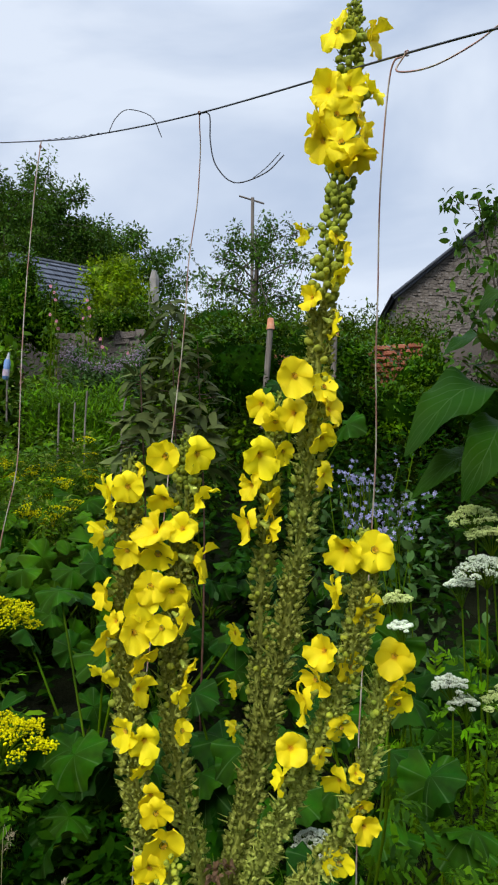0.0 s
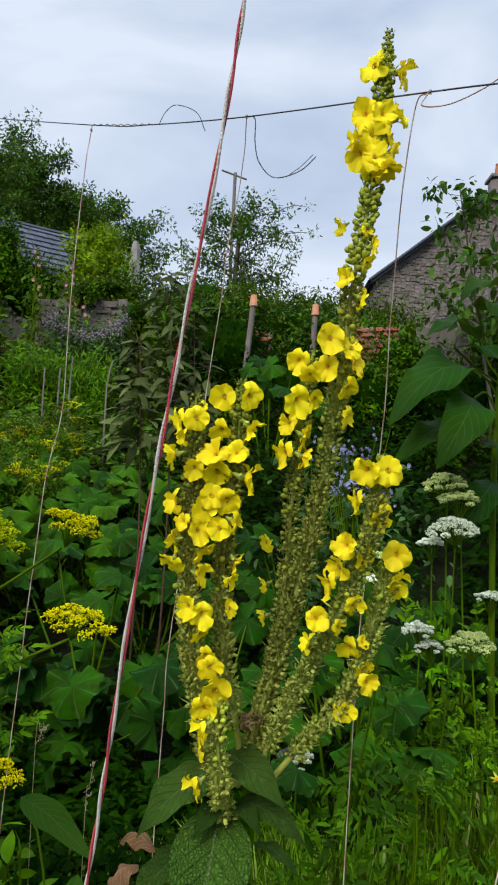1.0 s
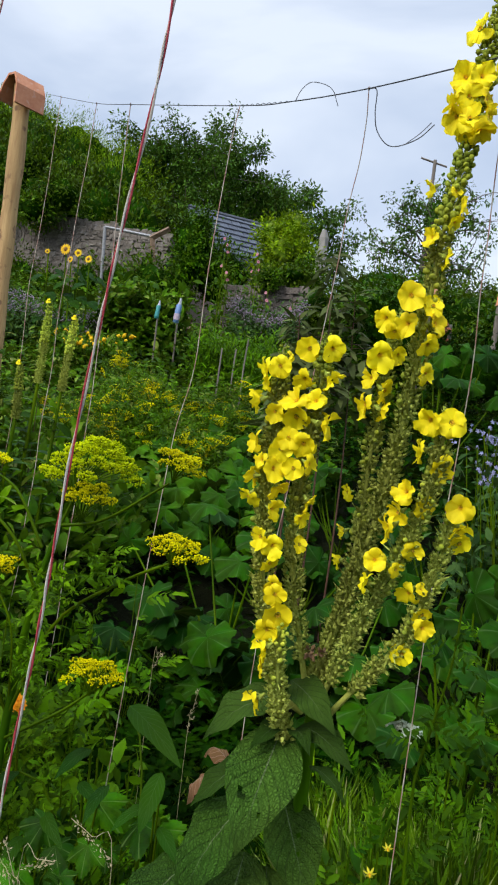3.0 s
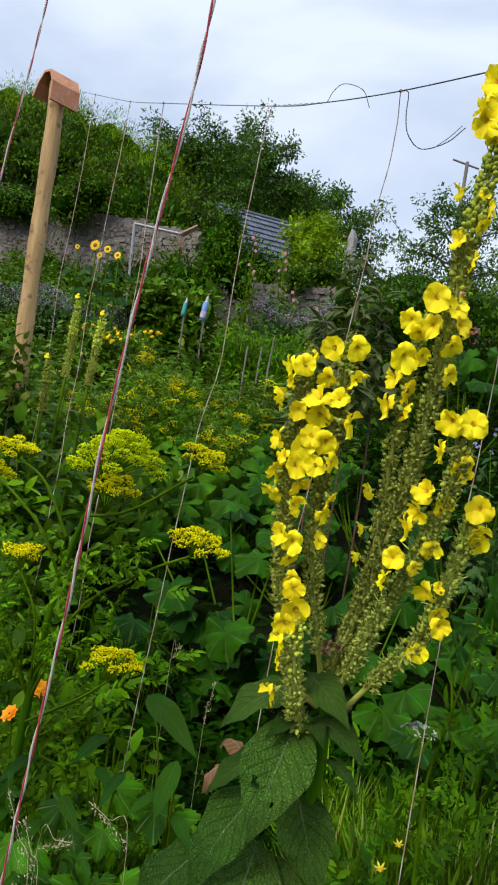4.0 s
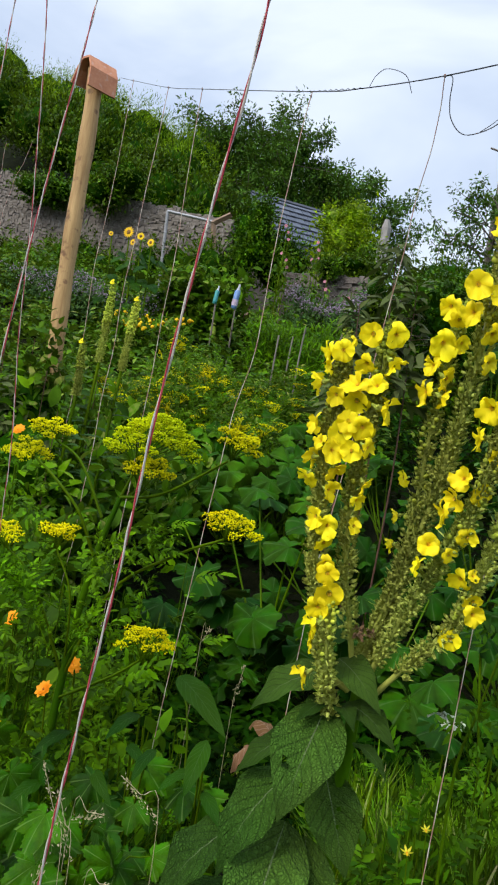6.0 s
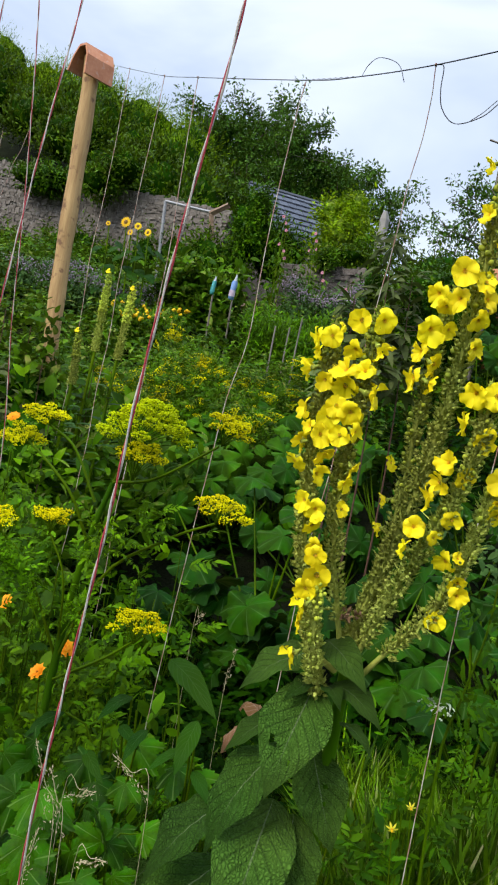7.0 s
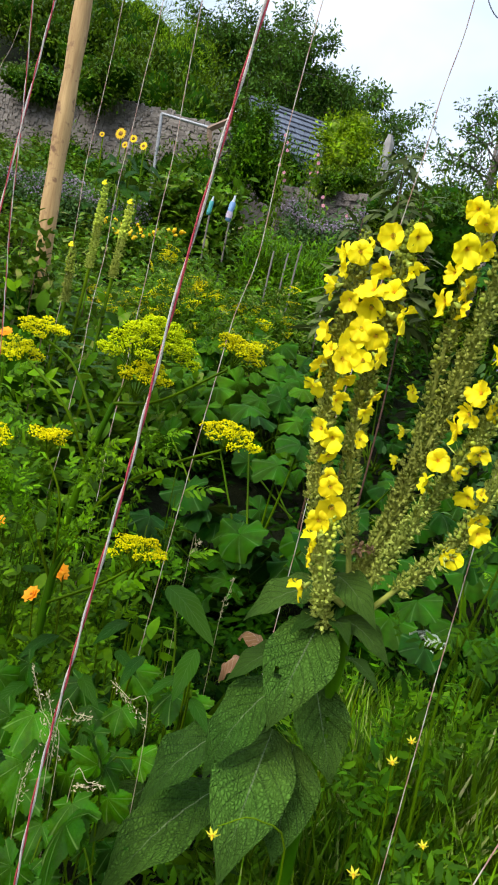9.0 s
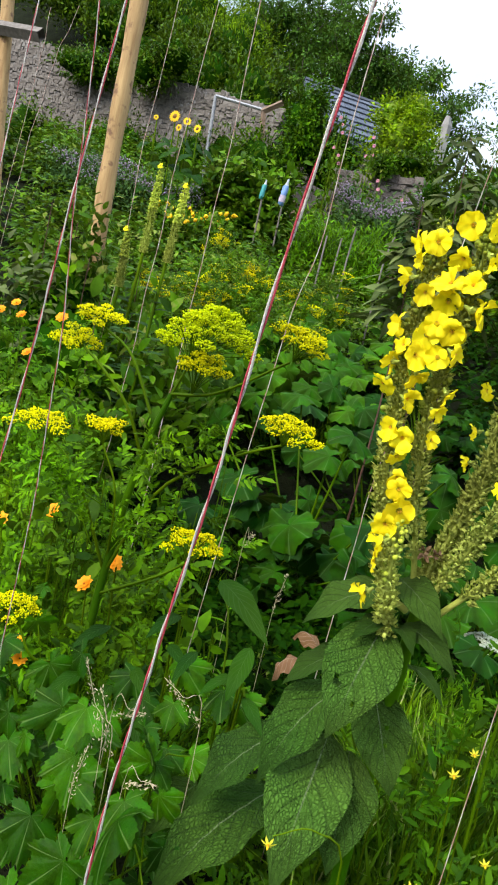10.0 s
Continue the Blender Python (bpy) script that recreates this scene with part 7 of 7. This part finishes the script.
for i in range(20):
    cx, cy = lw[0] + rng.uniform(-0.9, 0.3), rng.uniform(1.75, 2.7)
    weed_clump("carrot_plant", (cx, cy), 0.1, 34, 0.15, M_FEATHER, "carrot plant with feathery cut foliage", FEATHER, rng.uniform(0.45, 0.95), "carrot", 500 + i)
patch("post_foot_weeds", (-2.9, -1.5, 2.6, 4.2), 1900, 0.2, 1.0, BLADE_M, 0.10, M_GREEN, "leafy stems crowding the foot of the post", "plants", seed=12)

for i, (cx, cy, hh) in enumerate(((-2.30, 3.05, 1.42), (-2.12, 2.95, 1.25), (-2.48, 3.05, 1.5), (-1.95, 2.85, 1.05), (-2.02, 3.3, 1.3))):
    weed_clump("dock_stalk", (cx, cy), 0.06, 120, 0.085, M_ORACH if i % 2 else M_GREEN, "tall brownish dock stalk by the wooden post", BLADE_M, hh, "dock", 900 + i)
    stems(thing("dry_stem", (cx, cy, float(ground_z(cx, cy))), "dry reddish seed stem by the wooden post", "stem", "dry stems"), [([(cx, cy, float(ground_z(cx, cy))), (cx + 0.03, cy, 0.8), (cx + 0.05, cy - 0.02, hh + 0.2)], 0.004, 0.002)], M_REDSTEM)

for c, rr, n, m_ in (((-2.27, 3.08, 1.02), (0.24, 0.14, 0.55), 1000, M_GREEN), ((-2.10, 2.90, 0.85), (0.24, 0.16, 0.45), 800, M_FEATHER), ((-2.42, 2.95, 0.85), (0.22, 0.16, 0.5), 800, M_ORACH)):
    bush("post_weeds", c, rr, n, 0.07, m_, "rank weeds crowding round the wooden post", "weeds", BLADE_M, 22, 0.3)

# dry stalks and stakes up the slope
for i, (a, b) in enumerate((((-1.428, 7.000, 2.516), (-1.479, 7.000, 2.225)), ((-2.171, 7.200, 2.443), (-2.174, 7.200, 2.182)), ((-2.008, 7.200, 2.447), (-2.018, 7.200, 2.186)), ((-1.886, 7.200, 2.567), (-1.903, 7.200, 2.218)))):
    ob = thing("garden_stake", (b[0], b[1], float(ground_z(b[0], b[1]))), "pale wooden stake among the vegetables", "stake", "stakes")
    under(build("stick", [tube(spline([(b[0], b[1], float(ground_z(b[0], b[1]))), b, a], 5), 0.009, 7, 0.04)], M_OLDPOST), ob)

# blue and white bottle bird-scarer on a stake
def bird_scarer(place, label, colours, size):
    bs = np.array(place)
    g = float(ground_z(bs[0], bs[1]))
    ob = thing("bird_scarer", (bs[0], bs[1], g), label, "bird scarer", "bottles on stakes")
    under(build("stake", [tube(spline([(bs[0] + 0.02, bs[1], g), bs], 4), 0.012, 6)], M_OLDPOST), ob)
    under(build("bottle", [tube([bs + np.array(o) * size for o in ((-0.02, 0, -0.24), (-0.02, 0, -0.23), (-0.012, 0, -0.12), (0, 0, 0.0), (0.004, 0, 0.03))], np.array([0.01, 0.042, 0.038, 0.044, 0.034]) * size, 10)], colours[0]), ob)
    under(build("sleeve", [tube([bs + np.array(o) * size for o in ((-0.017, 0, -0.19), (-0.011, 0, -0.10))], np.array([0.045, 0.043]) * size, 10)], colours[1], label="torn printed sleeve"), ob)
    under(build("bottle_neck", [tube([bs + np.array(o) * size for o in ((0.004, 0, 0.02), (0.01, 0, 0.07), (0.016, 0, 0.12))], np.array([0.034, 0.018, 0.014]) * size, 8)], M_WHITEPLASTIC, label="white bottle neck"), ob)


bird_scarer((-3.31, 8.7, 3.17), "blue and white plastic bottle with a torn sleeve on a stake", (M_BLUEPLASTIC, M_SLEEVE), 0.95)
bird_scarer((-3.62, 8.75, 3.16), "turquoise plastic bottle on a stake", (M_TURQUOISE, M_TURQUOISE), 0.7)
bp_ = np.array((-4.105, 10.300, 2.968))
bed = thing("raised_bed_edge", tuple(bp_), "weathered brown planks edging a raised bed", "raised bed")
for k in range(3):
    under(build("plank", [tube(spline([bp_ + [-0.35, 0, 0.35 - 0.13 * k], bp_ + [0.4, 0.05, 0.33 - 0.13 * k]], 3), 0.06, 4)], M_PLANK, smooth=False), bed)

# ---- near beds: marigolds, currant, tomato, grass ----
mg = [((-1.702, 1.900, 1.145)), ((-1.678, 1.950, 1.182)), ((-1.608, 1.900, 1.147)), ((-1.300, 1.700, 1.179)), ((-1.441, 1.750, 1.040)), ((-1.123, 1.350, 0.625)), ((-0.932, 1.300, 0.719)), ((-0.688, 1.220, 0.678)), ((-0.891, 1.200, 0.404)), ((-0.877, 1.200, 0.362)), ((-0.754, 1.220, 0.598)), ((-1.436, 1.900, 1.176)), ((-0.964, 1.350, 0.690)), ((-0.702, 1.250, 0.657))]
for i, p in enumerate(mg):
    g = float(ground_z(p[0], p[1]))
    ob = thing("marigold", (p[0], p[1] + 0.03, g), "orange marigold in flower among green leaves", "marigold", "marigolds")
    stems(ob, [([(p[0], p[1] + 0.05, g), (p[0] + 0.01, p[1] + 0.03, (g + p[2]) / 2), (p[0], p[1] + 0.012, p[2])], 0.003, 0.002)], M_STEM)
    bloom(MARI, p, 0.038 if i % 5 else 0.045, ob, (0.3 * math.sin(i * 3), -0.7, 0.7))
    k = 50
    pos = np.stack([p[0] + rng.normal(size=k) * 0.07, p[1] + 0.05 + rng.normal(size=k) * 0.06, g + (p[2] - g) * rng.uniform(0.15, 0.97, k)], -1)
    under(build("foliage", [scatter(FEATHER, pos, unit(rng.normal(size=(k, 3)) + [0, -0.3, 0.4]), unit(rng.normal(size=(k, 3)) * 0.5 + [0, -0.6, 1]), rng.uniform(0.05, 0.1, k))], M_FEATHER), ob)

cur = [(-0.352, 0.780, 0.428), (-0.502, 0.850, 0.394), (-0.538, 0.820, 0.322), (-0.485, 0.760, 0.293), (-0.559, 0.950, 0.402), (-0.423, 0.900, 0.429), (-0.339, 0.920, 0.399), (-0.670, 0.950, 0.338), (-0.745, 1.000, 0.361), (-0.642, 1.020, 0.425), (-0.521, 1.000, 0.448), (-0.438, 1.020, 0.450), (-0.372, 1.000, 0.439), (-0.722, 1.080, 0.450), (-0.656, 1.100, 0.498), (-0.523, 1.100, 0.498), (-0.412, 1.080, 0.487), (-0.404, 0.720, 0.364), (-0.481, 0.700, 0.270), (-0.490, 0.930, 0.394), (-0.825, 1.050, 0.390), (-0.286, 0.850, 0.362), (-0.819, 1.150, 0.501)]
cr_root = (cur[4][0], 1.0, 0.0)
leafy_plant("blackcurrant_bush", cr_root, cur, CURRANT, [0.147, 0.128, 0.128, 0.141, 0.115, 0.109, 0.09, 0.109, 0.102, 0.096, 0.096, 0.102, 0.09, 0.102, 0.102, 0.096, 0.083, 0.128, 0.141, 0.09, 0.102, 0.09, 0.09], M_STEM, "blackcurrant bush with toothed lobed green leaves", "currant bush", (0.05, -0.85, 0.5), 2.6, 8, stalk=0.0016)
front = thing("blackcurrant_shoot", (-0.46, 0.95, 0.0), "front shoot of a blackcurrant with large hanging toothed leaves", "currant bush")
for k, (b, t, w) in enumerate((((-0.356, 0.8, 0.45), (-0.286, 0.72, 0.373), 0.108), ((-0.497, 0.86, 0.399), (-0.405, 0.8, 0.396), 0.109), ((-0.364, 0.9, 0.468), (-0.428, 0.86, 0.506), 0.085), ((-0.248, 0.74, 0.326), (-0.188, 0.7, 0.344), 0.09), ((-0.385, 0.74, 0.337), (-0.294, 0.68, 0.317), 0.106), ((-0.424, 0.84, 0.359), (-0.426, 0.78, 0.314), 0.099), ((-0.307, 0.95, 0.479), (-0.205, 0.9, 0.499), 0.079),)):
    d = np.array(t) - np.array(b)
    under(share("leaf", CURRANT[k % 6], matrix_of(b, unit(d), unit(np.array([0.1 * math.sin(k * 2.0), -0.85, 0.5])), w * 0.98)), front)
    under(build("stalk", [tube(spline([(-0.46 + 0.02 * k, 0.98, 0.0), (np.array(b) + [-0.46, 0.98, 0.1]) / 2 + [0, 0.02, 0.1], np.array(b)], 8), np.linspace(0.0026, 0.0014, 8), 5)], M_STEM), front)
r7 = np.random.default_rng(12)
more = np.stack([r7.uniform(cr_root[0] - 0.45, cr_root[0] + 0.25, 75), r7.uniform(0.85, 1.35, 75), r7.uniform(0.1, 0.52, 75)], -1)
leafy_plant("blackcurrant_bush", (cr_root[0] - 0.1, 1.15, 0.0), more, CURRANT, r7.uniform(0.06, 0.125, 75), M_STEM, "dense blackcurrant bush behind the front leaves", "currant bush", (0.05, -0.7, 0.7), 1.6, 9, stalk=0.0014)


for i, (c, h) in enumerate((((0.093, 1.250, 0.571), 0.62), ((0.129, 1.400, 0.659), 0.72), ((0.075, 1.150, 0.433), 0.42), ((0.202, 1.200, 0.493), 0.5), ((0.153, 1.050, 0.437), 0.3), ((0.167, 1.350, 0.566), 0.6), ((0.351, 1.500, 0.707), 0.8), ((0.374, 1.600, 0.726), 0.75), ((0.533, 1.700, 0.712), 0.8), ((0.643, 2.000, 0.729), 0.8), ((0.014, 1.000, 0.349), 0.25))):
    weed_clump("tomato_plant", (c[0], c[1]), 0.14, 46, 0.115, M_TOMATO, "straggling tomato plant with cut green leaves", TOMLEAF, h, "tomato plant", 200 + i)
for i, (c, h) in enumerate((((-0.459, 1.550, 0.522), 0.3), ((-0.366, 1.350, 0.469), 0.32), ((-0.441, 1.300, 0.426), 0.42), ((-0.555, 1.450, 0.466), 0.5), ((-0.689, 1.300, 0.507), 0.62), ((-0.909, 1.350, 0.488), 0.75), ((-1.100, 1.400, 0.489), 0.8), ((-0.756, 1.700, 0.549), 0.55), ((-1.335, 1.600, 0.778), 0.95), ((-1.091, 1.500, 0.700), 0.85), ((-0.963, 1.600, 0.641), 0.75))):
    weed_clump("weed_clump", (c[0], c[1]), 0.13, 95, 0.075, M_FEATHER, "clump of broad-leaved green weeds", BLADE_M if i % 2 else FEATHER, h, "weeds", 300 + i)

# docks and other broad weeds by the currant bush
for k, leaves in enumerate(((((-0.464, 1.350, 0.675), (-0.275, 1.200, 0.628), 0.11), ((-0.284, 1.100, 0.656), (-0.281, 1.000, 0.580), 0.075), ((-0.290, 1.080, 0.597), (-0.337, 1.000, 0.571), 0.05), ((-0.260, 1.050, 0.576), (-0.191, 0.980, 0.554), 0.05)),
                            (((-0.645, 1.100, 0.457), (-0.670, 1.000, 0.420), 0.07), ((-0.570, 1.100, 0.457), (-0.557, 1.000, 0.424), 0.06), ((-0.535, 1.120, 0.504), (-0.437, 1.020, 0.501), 0.055), ((-0.465, 1.020, 0.452), (-0.389, 0.950, 0.421), 0.05), ((-0.613, 1.000, 0.363), (-0.477, 0.920, 0.418), 0.07)),
                            (((-0.650, 1.200, 0.534), (-0.685, 1.100, 0.498), 0.06), ((-0.507, 1.250, 0.598), (-0.524, 1.120, 0.577), 0.06), ((-0.480, 1.150, 0.569), (-0.377, 1.050, 0.576), 0.045), ((-0.401, 1.120, 0.594), (-0.404, 1.020, 0.558), 0.05)))):
    c = np.mean([np.array(l[0]) for l in leaves], 0)
    ob = thing("dock", (c[0], c[1] + 0.08, 0.0), "broad-leaved dock with plain pointed green leaves", "dock", "docks")
    for j, (b, t, w) in enumerate(leaves):
        broad_leaf(ob, b, t, w * 0.56, M_SUNLEAF, (0.2 * math.sin(j * 2.2), -0.6, 0.75), 0.14, 12, 7, 700 + 10 * k + j, 0.16)
        under(build("stalk", [tube(spline([(c[0], c[1] + 0.08, 0.0), (np.array(b) + c) / 2 + [0, 0.05, -0.1], b], 7), 0.0028, 5)], M_STEM), ob)

# tomato flowers and fruit
o = build("bloom", [(*scatter(blade(0.36, 2, 4, 0.35, 0.2), [[0, 0, 0]], [[math.cos(a), math.sin(a), -0.1]], [[0, 0, 1]], [0.5]), 0) for a in np.arange(6) * 1.047] + [(*tube([(0, 0, 0), (0, 0, 0.2), (0, 0, 0.34)], [0.09, 0.08, 0.01], 6), 1)], [M_STARPETAL, M_SUNPETAL])
STAR = o.data
bpy.data.objects.remove(o)
tf = thing("tomato_truss", (-0.084, 0.720, 0.557), "thin tomato stem with small yellow star flowers", "tomato plant")
stems(tf, [([((-0.084, 0.720, 0.557)[0] + 0.06, 0.9, 0.0), (0.018, 0.800, 0.493), (-0.032, 0.750, 0.584), (-0.083, 0.720, 0.570)], 0.002, 0.001)], M_STEM)
bloom(STAR, (-0.087, 0.720, 0.553), 0.026, tf, (0.2, -1, -0.3))
for p, s in (((0.144, 1.000, 0.619), 0.026), ((0.169, 1.050, 0.644), 0.022), ((0.225, 0.950, 0.521), 0.022), ((0.126, 0.900, 0.459), 0.028), ((0.600, 1.500, 0.700), 0.035)):
    ob = thing("tomato_truss", (p[0], p[1] + 0.03, 0.0), "yellow tomato flower on a thin stem", "tomato plant", "tomato flowers")
    stems(ob, [([(p[0] + 0.03, p[1] + 0.05, 0.0), (p[0] + 0.02, p[1] + 0.04, p[2] * 0.6), p], 0.002, 0.001)], M_STEM)
    bloom(STAR, p, s, ob, (0.1, -0.9, -0.2))
nc = thing("tomato_vine", ((0.229, 1.200, 0.558)[0], 1.2, 0.0), "tall bristly tomato stem with a few leaves", "tomato plant")
stems(nc, [([((0.229, 1.200, 0.558)[0], 1.2, 0.0), (0.203, 1.200, 0.642), (0.223, 1.200, 0.808), (0.249, 1.200, 0.954), (0.255, 1.200, 1.065)], 0.0036, 0.002)], M_STEM)
k = 16
pos = np.array([np.array((0.209, 1.190, 0.734)) * (1 - f) + np.array((0.257, 1.190, 1.067)) * f for f in rng.uniform(0, 1, k)])
under(build("cut_leaf", [scatter(TOMLEAF, pos, unit(rng.normal(size=(k, 3)) * [1, 0.5, 0.4]), unit(rng.normal(size=(k, 3)) * 0.4 + [0, -0.6, 0.8]), rng.uniform(0.05, 0.11, k))], M_TOMATO), nc)["kind"] = "stuff"

# grass
def grass(name, box, n, h, seed, label, mat=M_GRASS):
    r = np.random.default_rng(seed)
    x, y = r.uniform(box[0], box[1], n), r.uniform(box[2], box[3], n)
    hh = h * r.uniform(0.4, 1.3, n) * (0.75 + 0.35 * np.sin(x * 5) * np.cos(y * 4))
    d = unit(r.normal(size=(n, 3)) * 0.45 + [0, 0, 1.0])
    u = unit(r.normal(size=(n, 3)) + [0, 0, -0.2])
    return tagged(build(name, [scatter(GRASS, np.stack([x, y, ground_z(x, y) - 0.005], -1), d, u, hh)], mat), label, "grass", kind="stuff")


grass("lawn_grass", (-2.2, 2.2, 1.3, 3.3), 27000, 0.075, 1, "rough green grass of the garden path")
grass("long_grass", (-0.05, 1.6, 0.9, 2.3), 26000, 0.36, 2, "long uncut grass beside the tomato plants")
grass("verge_grass", (-3.0, 2.5, -1.5, 1.3), 9000, 0.1, 3, "rough grass by the path")
clov = patch("low_weeds", (-1.8, 2.0, 1.2, 3.0), 6000, 0.01, 0.09, BLADE_S, 0.03, M_GREEN, "low creeping weeds in the grass", "weeds", seed=14)

# seed heads of grasses
for i, (a, b) in enumerate((((-0.443, 0.850, 0.480), (-0.509, 0.850, 0.635)), ((-0.424, 0.850, 0.478), (-0.463, 0.840, 0.601)), ((-0.288, 0.900, 0.574), (-0.374, 0.900, 0.633)), ((-0.461, 0.900, 0.525), (-0.394, 0.900, 0.551)), ((-0.365, 0.800, 0.476), (-0.305, 0.800, 0.503)), ((-0.509, 1.600, 0.694), (-0.484, 1.600, 0.739)), ((-0.459, 0.800, 0.408), (-0.445, 0.800, 0.516)), ((-0.357, 1.500, 0.578), (-0.342, 1.500, 0.695)))):
    a, b = np.array(a), np.array(b)
    ob = thing("grass_seed_head", (a[0], a[1] + 0.02, 0.0), "dry straw-coloured grass seed head", "grass", "grass seed heads")
    p = spline([(a[0], a[1] + 0.02, 0.0), a, (a + b) / 2 + [0, 0, 0.008], b], 16)
    under(build("culm", [tube(p, 0.0007, 4)], M_DRY), ob)
    k = 60
    f = rng.uniform(0, 1, k)
    pos = a + (b - a) * f[:, None] + rng.normal(size=(k, 3)) * 0.0035
    under(build("seed_spray", [scatter(blade(0.3, 2, 3, 0.1, 0.3), pos, unit(unit(b - a) + 0.5 * rng.normal(size=(k, 3))), sphere_dirs(k), rng.uniform(0.005, 0.010, k))], M_DRY), ob)["kind"] = "stuff"

# upright shoots breaking the lime-green shrub's outline
for dx, dz, rr in ((-0.3, 0.35, 0.26), (0.15, 0.5, 0.2)):
    bush("lime_green_shoots", (lime[0] + dx, 13.15, lime[2] + dz), (rr, 0.3, rr * 1.3), 700, 0.085, M_LIME, "upright lime-green shoots of the shrub below the shed", "bush", BLADE_S, 16, 0.34, core=M_GREEN)
